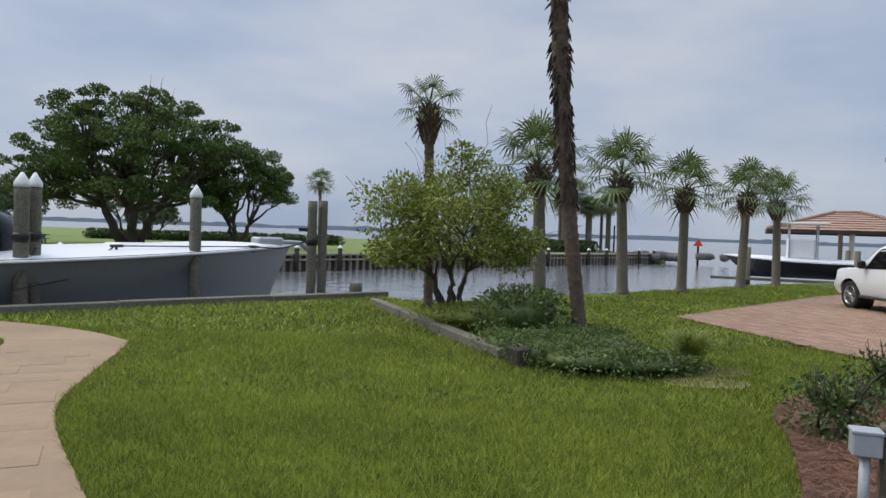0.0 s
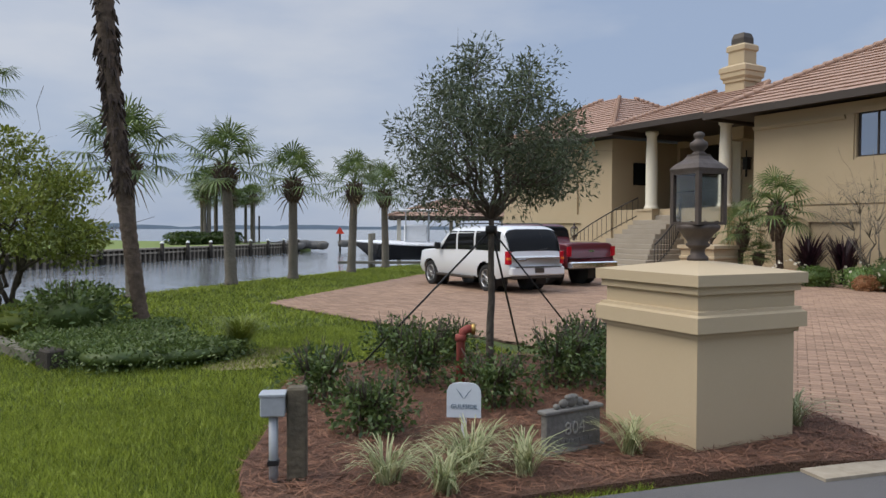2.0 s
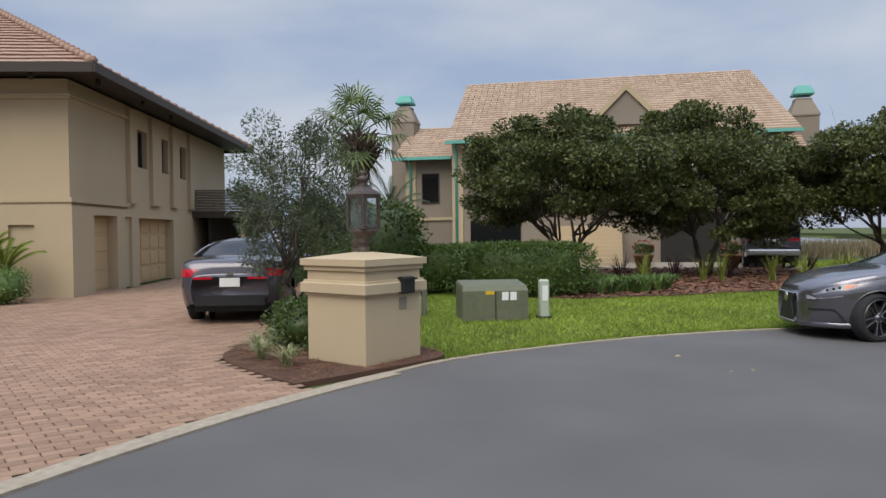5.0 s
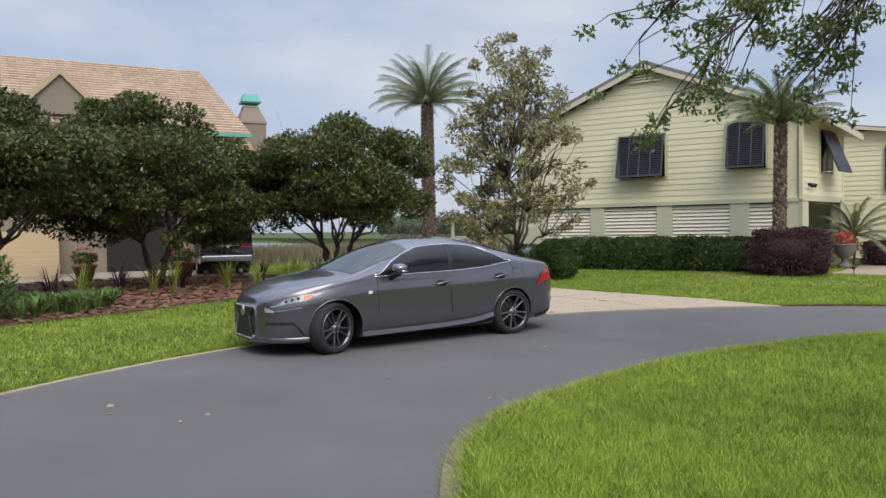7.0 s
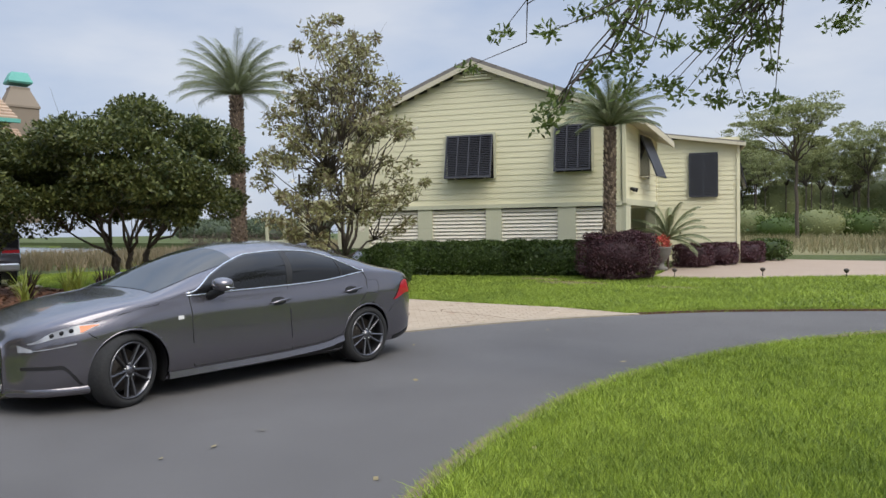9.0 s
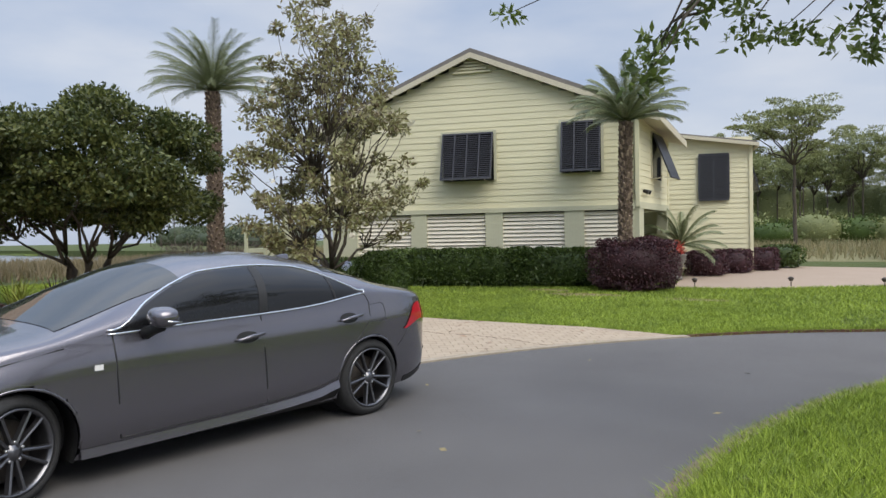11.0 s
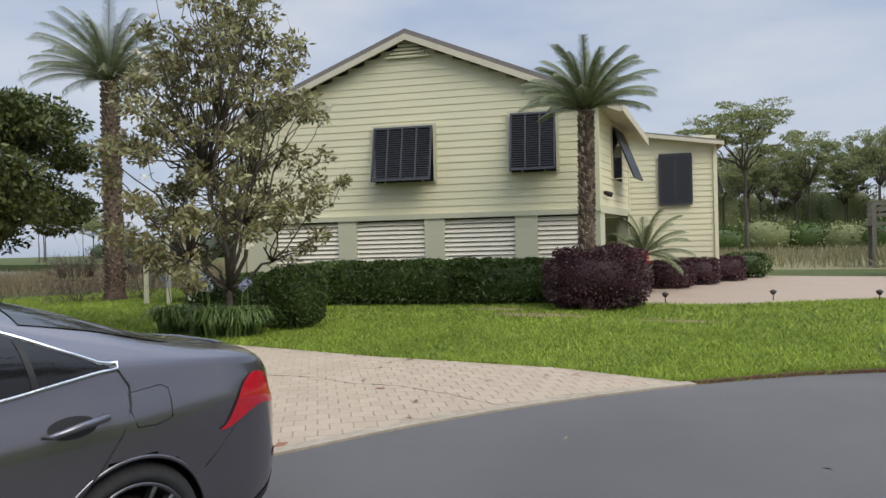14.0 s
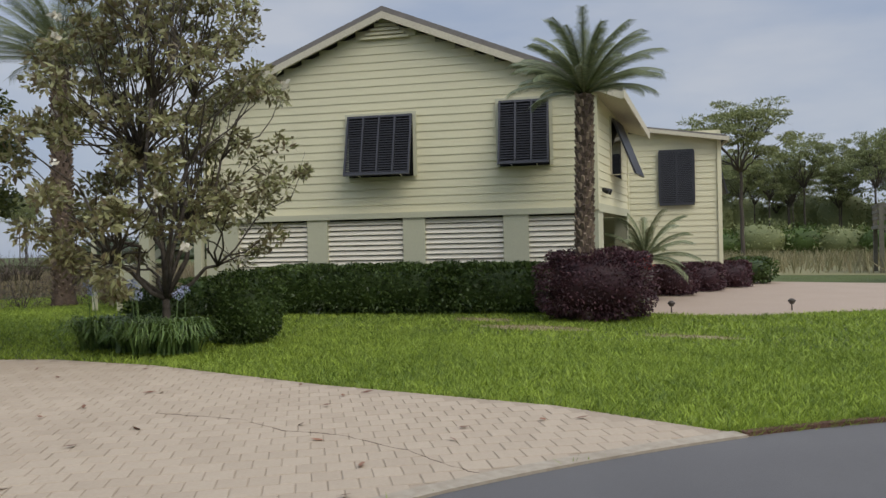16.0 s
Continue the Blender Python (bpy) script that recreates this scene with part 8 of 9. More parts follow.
part("label", Mb().box(-0.09, -0.085, -0.05, 0.05, 0.3, 0.56), WHITE, t)
part("foot", Mb().box(-0.11, 0.11, -0.11, 0.11, -0.02, 0.03), DARKMETAL, t)
t = thing("small_posts", "weathered short timber post beside a white stake", "post", pose(17.35, -0.4, 0))
part("post", Mb().box(-0.05, 0.05, -0.09, 0.0, -0.02, 0.6, 0.01), OLDWOOD, t)
part("stake", Mb().box(-0.03, 0.03, 0.03, 0.09, -0.02, 0.55, 0.008), WHITE, t)
MULCH3 = smooth_line([(20.3, -3.6), (21.2, -6.5), (22.6, -10), (24.2, -12.6), (27, -13.2), (31.5, -13), (32.5, -8), (31.5, -2), (27, -1.2), (22, -2.2), (20.3, -3.6)])
structure("mulch_bed_3", flat(MULCH3[:-1], 0.02, 0.1), MULCH, "leaf-mulched bed under the ligustrum trees", "planting bed")
for x, y in ((31.9, -8.0), (31.7, -11.2)):
    t = thing("flower_pot", "terracotta pot of red flowers", "flower pot", pose(x, y, 0.02))
    part("pot", Mb().lathe([(0.22, 0), (0.34, 0.45), (0.38, 0.46), (0.38, 0.54), (0.3, 0.54)], 16), material("terracotta", (0.42, 0.19, 0.09), (0.33, 0.15, 0.07), 0.8), t)
    p_, o_ = blob_points(np.array([(0, 0, 0.75)]), np.array([0.4]), 300, 0.6, 0.3)
    part("leaves", leaf_mesh("leaves", p_, 0.12, 0.07, 0.5, o_), LILY, t)
    p_, o_ = blob_points(np.array([(0, 0, 0.85)]), np.array([0.4]), 70, 0.6, 0.8)
    part("blossom", leaf_mesh("blossom", p_, 0.1, 0.09, 0.5, o_), PETAL_R, t)

# ---- beside house two ----
t = thing("planter_urn", "grey stone urn with red flowers by the garage", "urn", pose(16.85, -28.7, 0))
part("urn", Mb().lathe([(0.24, 0), (0.24, 0.1), (0.12, 0.16), (0.1, 0.3), (0.24, 0.42), (0.34, 0.62), (0.37, 0.78), (0.4, 0.82), (0.33, 0.84)], 18), STONE, t)
p_, o_ = blob_points(np.array([(0, 0, 1.0)]), np.array([0.38]), 260, 0.8, 0.2)
part("leaves", leaf_mesh("leaves", p_, 0.14, 0.05, 0.5, o_), PETAL_R, t)
for x, y in ((15.4, -25.75), (13.1, -27.05), (10.85, -27.3)):
    t = thing("path_light", "small bronze path light on lawn", "path light", pose(x, y, 0), "path lights")
    part("stem", Mb().tube([(0, 0, -0.04), (0, 0, 0.18)], 0.015, 6), DARKMETAL, t)
    part("cap", Mb().lathe([(0.05, 0.13), (0.055, 0.16), (0.09, 0.2), (0.03, 0.25)], 12), DARKMETAL, t)
st = thing("outside_stairs", "sage-painted timber stairs with a half landing and dark cable railings", "stairs")
stm = H2
for i in range(7):
    # lower flight towards the house, upper flight back from the landing to the deck
    part("tread", Mb(stm).box(11.2 + i * 0.2, 11.46 + i * 0.2, 0.0, 1.0, 0.12 + i * 0.165, 0.165 + i * 0.165), OLDWOOD, st)
    part("tread", Mb(stm).box(11.2 + i * 0.2, 11.46 + i * 0.2, 1.15, 2.15, 2.45 - i * 0.175, 2.495 - i * 0.175), OLDWOOD, st)


def slanted(x0, z0, x1, z1, y, d, w=0.05):
    """A board between two heights, d deep."""
    return Mb(stm).add([(x0, y, z0), (x1, y, z1), (x1, y, z1 + d), (x0, y, z0 + d), (x0, y + w, z0), (x1, y + w, z1), (x1, y + w, z1 + d), (x0, y + w, z0 + d)], [(0, 1, 2, 3), (7, 6, 5, 4), (0, 4, 5, 1), (1, 5, 6, 2), (2, 6, 7, 3), (3, 7, 4, 0)])


for y in (-0.05, 1.0):
    part("stringer", slanted(11.1, -0.03, 12.7, 1.0, y, 0.26), SIDING_POST, st)
for y in (1.1, 2.15):
    part("stringer", slanted(11.1, 2.28, 12.7, 1.02, y, 0.26), SIDING_POST, st)
for k in range(6):
    part("rail", Mb(stm).tube([(11.2, -0.03, 0.35 + k * 0.13), (12.65, -0.03, 1.32 + k * 0.13)], 0.012, 5), DARKMETAL, st)
    part("rail", Mb(stm).tube([(11.2, 1.1, 2.7 + k * 0.13), (12.65, 1.1, 1.4 + k * 0.13)], 0.012, 5), DARKMETAL, st)
    part("rail", Mb(stm).tube([(12.7, -0.03, 1.36 + k * 0.13), (13.4, -0.03, 1.36 + k * 0.13)], 0.012, 5), DARKMETAL, st)
    part("rail", Mb(stm).tube([(13.42, 0.0, 1.36 + k * 0.13), (13.42, 2.15, 1.36 + k * 0.13)], 0.012, 5), DARKMETAL, st)
part("landing", Mb(stm).box(12.6, 13.5, -0.05, 2.2, 1.1, 1.24), SIDING_POST, st)
for x, y in ((12.65, -0.05), (13.4, -0.05), (13.4, 2.1)):
    part("post", Mb(stm).box(x - 0.05, x + 0.05, y - 0.05, y + 0.05, -0.03, 2.12), SIDING_POST, st)
part("post", Mb(stm).box(11.68, 11.95, -0.15, 0.12, -0.03, 2.5), SIDING_POST, st)
part("post", Mb(stm).box(10.2, 10.4, -0.1, 0.1, -0.03, 2.5), SIDING_POST, st)
part("deck", Mb(stm).box(10.12, 12.0, -0.2, 2.4, 2.5, 2.72), SIDING_POST, st)
for k in range(6):
    part("rail", Mb(stm).tube([(10.15, -0.15, 2.9 + k * 0.14), (11.95, -0.15, 2.9 + k * 0.14)], 0.012, 5), DARKMETAL, st)
for x in (10.2, 11.1, 11.93):
    part("baluster", Mb(stm).box(x - 0.03, x + 0.03, -0.18, -0.12, 2.72, 3.72), DARKMETAL, st)
t = thing("deck_tower", "raised weathered timber deck on posts", "deck", pose(8.2, -40.4, 0, 0, 0, -10))
for x in (-1.2, 1.0):
    for y in (-1.5, 1.0):
        part("post", Mb().box(x, x + 0.22, y, y + 0.22, -0.03, 2.1), OLDWOOD, t)
part("platform", Mb().box(-1.5, 1.5, -1.8, 1.5, 2.1, 2.4), OLDWOOD, t)
for i in range(12):
    part("baluster", Mb().box(-1.5 + i * 0.27, -1.45 + i * 0.27, 1.42, 1.47, 2.4, 3.2), OLDWOOD, t)
part("handrail", Mb().box(-1.55, 1.55, 1.38, 1.5, 3.2, 3.26), OLDWOOD, t)

# ---- canal: bulkhead, piles, boats ----
capn = Vector((-CAPD.y, CAPD.x))
if capn.y < 0:
    capn = -capn
line = [tuple(CAP_A + CAPD * k + capn * 0.05) for k in np.linspace(-0.3, 40, 30)]
structure("bulkhead_wall", ribbon(line, -0.12, 0.0, -1.7, 0.0), DARKWOOD, "dark timber bulkhead wall of the canal", "bulkhead")
bw = thing("bulkhead_cap", "weathered grey timber bulkhead cap planks", "timber edging")
for k in range(12):
    a, b = CAP_A + CAPD * (k * 3.0 - 0.3), CAP_A + CAPD * (k * 3.0 + 2.68)
    mm = Matrix(((CAPD.x, capn.x, 0, a.x), (CAPD.y, capn.y, 0, a.y), (0, 0, 1, 0), (0, 0, 0, 1)))
    part("plank", Mb(mm).box(0, 2.97, -0.12, 0.14, -0.05, 0.1 + 0.01 * (k % 2), 0.012), OLDWOOD, bw)


def pile(x, y, h, r, cap, label="weathered grey timber mooring pile", rope=False):
    t = thing("mooring_pile", label, "mooring pile", pose(x, y, 0), "mooring piles")
    mb = palm_trunk(h + 1.9, r * 1.05, r, rings=10, rough=0.0, n=14)
    mb.v = [(a, b, c - 1.9) for a, b, c in mb.v]
    part("pile", mb, OLDWOOD, t)
    if cap:
        part("cone_cap", Mb().lathe([(r * 1.12, h - 0.06), (r * 1.12, h + 0.02), (r * 0.6, h + 0.12), (0.02, h + 0.2)], 14), WHITE, t, "white plastic cone cap")
    if rope:
        part("rope", Mb().lathe([(r * 1.1, h * 0.52), (r * 1.25, h * 0.54), (r * 1.25, h * 0.58), (r * 1.1, h * 0.6)], 12), BLACK, t)
    return t


pile(-7.24, 12.62, 2.1, 0.118, True, rope=True)
pile(-7.2, 12.95, 2.12, 0.11, True, rope=True)
pile(-5.19, 15.41, 2.12, 0.115, True)
c = pile(-3.0, 16.85, 2.12, 0.105, False, rope=True)
part("bracket", Mb().box(-0.3, -0.1, -0.06, 0.06, 1.42, 1.5), BLACK, c)
pile(-2.78, 17.0, 2.14, 0.1, False)
pile(-1.95, 16.75, 0.28, 0.14, False, "short cut-off timber pile at the dock end")
pile(-8.9, 11.3, 0.3, 0.14, False, "short cut-off timber pile at the dock end")
te = thing("timber_edging", "low weathered landscape timbers edging the bed", "timber edging")
E0, E1 = Vector((-1.35, 14.9)), Vector((0.8, 8.8))
for k in range(3):
    a, b = E0.lerp(E1, k / 3), E0.lerp(E1, (k + 0.985) / 3)
    d = (b - a).normalized()
    mm = Matrix(((d.x, -d.y, 0, a.x), (d.y, d.x, 0, a.y), (0, 0, 1, 0), (0, 0, 0, 1)))
    part("timber", Mb(mm).box(0, (b - a).length, -0.09, 0.09, -0.05, 0.12, 0.015), OLDWOOD, te)
part("end_block", Mb(pose(0.95, 8.5, 0, 0, 0, -65)).box(-0.16, 0.16, -0.13, 0.16, -0.05, 0.2, 0.02), DARKWOOD, te)


def hull(L_, beam, sheer, z_keel, nx=40, nz=12, rise=0.5):
    """Half-breadths of a flared bow hull; x runs aft from the stem."""
    vs = []
    for i in range(nx + 1):
        t = i / nx
        x = L_ * t
        B = beam / 2 * (1 - (1 - min(1, t * 1.9)) ** 2.2)
        zs = sheer + rise * (1 - min(1, t * 1.4)) ** 2
        for k in range(nz + 1):
            q = k / nz
            y = B * (q ** (0.55 + 0.9 * (1 - min(1, t * 1.6))))
            vs.append((x + (1 - q) * 1.25 * (1 - min(1, t * 2.2)), y, z_keel + (zs - z_keel) * q))
    return vs, nx, nz


def boat(label, m, L_, beam, sheer, keel, hull_mat, deck_mat, rise=0.4):
    b = thing("boat", label, "boat", m)
    vs, nx, nz = hull(L_, beam, sheer, keel, rise=rise)
    w = nz + 1
    mb = Mb()
    for s in (1, -1):
        mb.add([(x, s * y, z) for x, y, z in vs], [(i * w + k, (i + 1) * w + k, (i + 1) * w + k + 1, i * w + k + 1)[::s] for i in range(nx) for k in range(nz)], True)
    mb.add([(vs[nx * w + k][0], s * vs[nx * w + k][1], vs[nx * w + k][2]) for s in (1, -1) for k in range(w)], [tuple(range(w)) + tuple(range(2 * w - 1, w - 1, -1))])
    part("hull", mb, hull_mat, b)
    dk = Mb()
    top = [vs[i * w + nz] for i in range(nx + 1)]
    n = 8
    dv = []
    for x, y, z in top:
        for k in range(n + 1):
            q = -1 + 2 * k / n
            dv.append((x, y * q * 0.985, z + 0.16 * (1 - q * q) * min(1, y) + 0.02))
    dk.add(dv, [(i * (n + 1) + k, i * (n + 1) + k + 1, (i + 1) * (n + 1) + k + 1, (i + 1) * (n + 1) + k) for i in range(nx) for k in range(n)], True)
    part("deck", dk, deck_mat, b)
    for s in (-1, 1):
        part("rub_rail", Mb().tube([(x, s * (y + 0.01), z - 0.02) for x, y, z in top], 0.03, 6), deck_mat, b)
    return b, top


BOW = CAP_A + CAPD * 0.6 + capn * 2.75
bm_ = Matrix(((CAPD.x, -CAPD.y, 0, BOW.x), (CAPD.y, CAPD.x, 0, BOW.y), (0, 0, 1, 0), (0, 0, 0, 1)))
b1, top1 = boat("large grey-hulled motor yacht moored at the bulkhead", bm_, 17.0, 4.6, 0.72, -1.7, HULL, GEL, 0.34)
cabin = Mb()
cs = []
for i in range(14):
    t_ = i / 13
    x = 6.2 + 8.5 * t_
    H_ = 0.85 + (1.15 * min(1, t_ * 3.2)) ** 1.0
    w_ = 1.75 - 0.7 * max(0, 1 - t_ * 4) ** 2
    cs.append((x, w_, H_))
n = 12
cabin.add([(x, w_ * math.copysign(abs(math.cos(a)) ** 0.5, math.cos(a)), 0.7 + H_ * abs(math.sin(a)) ** 0.5) for x, w_, H_ in cs for a in np.linspace(0, math.pi, n + 1)],
          [(i * (n + 1) + k, (i + 1) * (n + 1) + k, (i + 1) * (n + 1) + k + 1, i * (n + 1) + k + 1) for i in range(13) for k in range(n)] + [tuple(range(n + 1))], True)
part("cabin", cabin, TINT, b1, "dark wraparound cabin glass")
part("flybridge", Mb().add([(7.6, -1.9, 2.05), (7.6, 1.9, 2.05), (15, 2.0, 2.05), (15, -2.0, 2.05), (8.0, -1.8, 2.2), (8.0, 1.8, 2.2), (15, 1.9, 2.3), (15, -1.9, 2.3), (10.0, -1.5, 2.9), (10.0, 1.5, 2.9), (15, 1.6, 3.0), (15, -1.6, 3.0)],
                           [(3, 2, 1, 0), (0, 1, 5, 4), (1, 2, 6, 5), (2, 3, 7, 6), (3, 0, 4, 7), (4, 5, 9, 8), (5, 6, 10, 9), (6, 7, 11, 10), (7, 4, 8, 11), (8, 9, 10, 11)]), GEL, b1)
for s in (1,):
    part("spray_rail", Mb().tube([(x, 0.84 * y + 0.08, -0.35 + 0.04 * (x - 4) * 0.2) for x, y, z in top1[8:26]], 0.035, 6), GEL, b1)
part("hatch", Mb().box(3.4, 4.3, -0.5, 0.5, 0.98, 1.06, 0.03), GEL, b1)
for x in (1.4, 4.6):
    part("cleat", Mb().tube([(x - 0.12, 1.2 if x > 2 else 0.7, 1.03), (x + 0.12, 1.2 if x > 2 else 0.7, 1.03)], 0.03, 6).tube([(x, 1.2 if x > 2 else 0.7, 0.9), (x, 1.2 if x > 2 else 0.7, 1.03)], 0.025, 6), DARKMETAL, b1)
part("anchor", Mb().tube([(0.5, 0, 1.15), (-0.25, 0, 1.13), (-0.5, 0, 0.98)], [0.05, 0.05, 0.09], 8).box(0.3, 1.0, -0.2, 0.2, 1.05, 1.25, 0.04), GALV, b1)
part("fender", Mb().tube([(7.2, 2.45, -0.9), (7.2, 2.45, -0.2)], [0.25, 0.25], 12), HULL, b1)
rp = thing("mooring_rope", "dark mooring rope from the bow to the pile", "rope")
A_, B_ = Vector((-3.0, 16.85, 1.25)), bm_ @ Vector((1.4, 0.7, 1.05))
part("rope", Mb().tube([A_.lerp(B_, k / 8) + Vector((0, 0, -0.12 * math.sin(math.pi * k / 8))) for k in range(9)], 0.018, 5), BLACK, rp)
C_ = bm_ @ Vector((4.6, 1.2, 1.05))
part("rope", Mb().tube([B_.lerp(C_, k / 8) + Vector((0, 0, -0.02)) for k in range(9)], 0.014, 5), BLACK, rp)
D_ = bm_ @ Vector((6.6, 2.2, 0.3))
part("rope", Mb().tube([C_, C_.lerp(D_, 0.5) + Vector((0, 0, -0.25)), D_, Vector((-7.12, 12.86, 1.0))], 0.014, 5), BLACK, rp)

# far bulkhead with white-capped piles
F0, F1 = Vector((24, 85)), Vector((-11.3, 45.8))
fd = (F1 - F0).normalized()
fb = thing("far_bulkhead", "far timber bulkhead with dark pickets and pale cap", "bulkhead")
fm = Matrix(((fd.x, fd.y, 0, F0.x), (fd.y, -fd.x, 0, F0.y), (0, 0, 1, 0), (0, 0, 0, 1)))
part("cap_beam", Mb(fm).box(-0.3, 100, -0.35, 0.2, -0.28, -0.14).box(-0.3, 100, -0.3, -0.22, -0.62, -0.5), CONCRETE, fb)
part("wall", Mb(fm).box(-0.3, 100, -0.08, 0.0, -1.7, -0.25), DARKWOOD, fb)
pk_me = Mb().box(-0.11, 0.11, -0.2, -0.08, -1.7, -0.25).mesh("picket")
pk_me.materials.append(STUCCO_DARK)
for k in range(150):
    o = new("picket", pk_me)
    o.parent = fb
    o.matrix_local = fm @ Matrix.Translation((0.3 + k * 0.62, 0, 0))
for k in range(24):
    part("pile", Mb(fm).tube([(k * 3.6, -0.5, -1.7), (k * 3.6, -0.5, 0.25)], 0.16, 8), DARKWOOD, fb)
    part("pile_cap", Mb(fm).lathe([(0.19, 0.2), (0.19, 0.27), (0.02, 0.42)], 8, k * 3.6, -0.5), WHITE, fb)
t = thing("rock_groyne", "tumbled grey rocks at the end of the spit", "rocks", pose(23.5, 86.5, -0.9))
for i in range(26):
    part("rock", lumpy(Mb(), rng.normal() * 3.0 + 1.5, rng.normal() * 1.5, 0.3 + 0.3 * rng.random(), 0.5 + 0.4 * rng.random(), 0.5, 0.45, 5, 2.6, 0.4), STONE, t)
t = thing("channel_marker", "red triangular channel marker on a dark pile", "channel marker", pose(29.8, 85.7, 0))
part("pole", Mb().tube([(0, 0, -1.7), (0, 0, 1.0)], 0.13, 8), DARKWOOD, t)
part("board", Mb(pose(0, 0, 0, 0, 0, -18)).add([(-0.55, -0.18, 0.9), (0.55, -0.18, 0.9), (0, -0.18, 1.75), (-0.55, -0.12, 0.9), (0.55, -0.12, 0.9), (0, -0.12, 1.75)], [(0, 1, 2), (5, 4, 3), (0, 3, 4, 1), (1, 4, 5, 2), (2, 5, 3, 0)]), material("signal red", (0.8, 0.06, 0.02), (0.7, 0.05, 0.02), 0.5, bump=0), t)
t = thing("mooring_pile", "thin dark pole standing in the channel", "pole", pose(20.5, 88, 0))
part("pile", Mb().tube([(0, 0, -1.7), (0, 0, 3.0)], 0.1, 6), DARKWOOD, t)
# boat lift with white centre-console boat and roofed dock
b2, top2 = boat("white centre-console boat with dark hull on a lift", pose(14.9, 38.9, 0.75, 0, 0, -23), 7.5, 2.5, -0.15, -1.0, material("black hull paint", (0.015, 0.016, 0.02), (0.02, 0.02, 0.025), 0.2, bump=0, clear=0.5), GEL, 0.25)
part("console", Mb().box(3.0, 4.3, -0.55, 0.55, 0.0, 1.0, 0.06), GEL, b2)
part("tee_top", Mb().box(2.6, 4.9, -0.9, 0.9, 1.75, 1.85, 0.03), GEL, b2)
for x in (3.1, 4.4):
    for y in (-0.6, 0.6):
        part("tee_leg", Mb().tube([(x, y, 0), (x, y, 1.75)], 0.035, 6), GALV, b2)
part("outboard", Mb().box(7.5, 8.0, -0.3, 0.3, -0.3, 0.75, 0.08), BLACK, b2)
t = thing("boat_lift", "timber piles and cross beams of a boat lift", "boat lift", pose(14.9, 38.9, 0, 0, 0, -23))
for x in (1.2, 6.0):
    for y in (-1.9, 1.9):
        part("pile", Mb().tube([(x, y, -1.7), (x, y, 1.25)], 0.14, 8), OLDWOOD, t)
    part("beam", Mb().box(x - 0.1, x + 0.1, -1.9, 1.9, -0.55, -0.38), GALV, t)
part("walkway", Mb().box(-0.5, 8, -2.6, -2.1, -0.35, -0.22), OLDWOOD, t)
t = thing("dock_pavilion", "brown hip-roofed dock shelter on posts", "pavilion", pose(23.2, 42.3, 0, 0, 0, -23))
hip_roof(t, -4.2, 4.2, -3.4, 3.4, 2.25, 3.35, TILE_S, (-0.6, 0, 0.6, 0), 8)
for x in (-3.6, 0, 3.6):
    for y in (-2.9, 2.9):
        part("post", Mb().box(x - 0.12, x + 0.12, y - 0.12, y + 0.12, -1.7, 2.25), CREAM, t)
part("deck", Mb().box(-4, 4, -3.2, 3.2, -0.3, -0.15), OLDWOOD, t)
part("fascia", Mb().box(-4.2, 4.2, -3.44, -3.4, 2.1, 2.28).box(-4.2, 4.2, 3.4, 3.44, 2.1, 2.28).box(-4.24, -4.2, -3.44, 3.44, 2.1, 2.28), EAVE, t)
t = thing("picnic_table", "green wooden picnic table on far grass", "picnic table", pose(-27.0, 48.5, -0.2, 0, 0, 20))
GREENW = material("green table paint", (0.10, 0.17, 0.08), (0.07, 0.12, 0.06), 0.8)
part("tabletop", Mb().box(-0.9, 0.9, -0.38, 0.38, 0.72, 0.77), GREENW, t)
for s in (-1, 1):
    part("bench", Mb().box(-0.9, 0.9, s * 0.75 - 0.13, s * 0.75 + 0.13, 0.42, 0.46), GREENW, t)
    part("leg", Mb().tube([(s * 0.6, -0.75, 0), (s * 0.6, -0.2, 0.74)], 0.05, 4).tube([(s * 0.6, 0.75, 0), (s * 0.6, 0.2, 0.74)], 0.05, 4), GREENW, t)
t = thing("bucket", "white plastic bucket by the garage wall", "bucket", pose(29.9, 8.0, 0))
part("pail", Mb().lathe([(0.14, 0), (0.16, 0.38), (0.17, 0.4), (0.15, 0.4)], 14), WHITE, t)
# far shore, the bluish haze of distance put into its colour
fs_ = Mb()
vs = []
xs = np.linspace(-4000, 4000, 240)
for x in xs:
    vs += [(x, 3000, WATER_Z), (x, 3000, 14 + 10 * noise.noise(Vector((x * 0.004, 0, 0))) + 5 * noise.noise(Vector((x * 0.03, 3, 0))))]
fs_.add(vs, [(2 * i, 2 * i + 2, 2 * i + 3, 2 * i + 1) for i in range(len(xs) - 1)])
structure("backdrop", fs_, material("haze-tinted far shore", (0.30, 0.36, 0.42), (0.27, 0.33, 0.38), 1.0, fine=0.01, coarse=0.002, bump=0), "low shoreline across the bay, tinted with haze", "backdrop")

# timber lookout at the marsh edge
look_out = thing("viewing_platform", "weathered timber lookout on posts at the marsh edge", "platform", pose(9.6, -49.5, 0, 0, 0, 4))
part("deck", Mb().box(-1.5, 1.5, -1.5, 1.5, 2.0, 2.16), OLDWOOD, look_out)
for sx in (-1.4, -0.1, 1.35):
    for sy in (-1.4, 1.4):
        part("post", Mb().box(sx - 0.09, sx + 0.09, sy - 0.09, sy + 0.09, -0.05, 3.15), OLDWOOD, look_out)
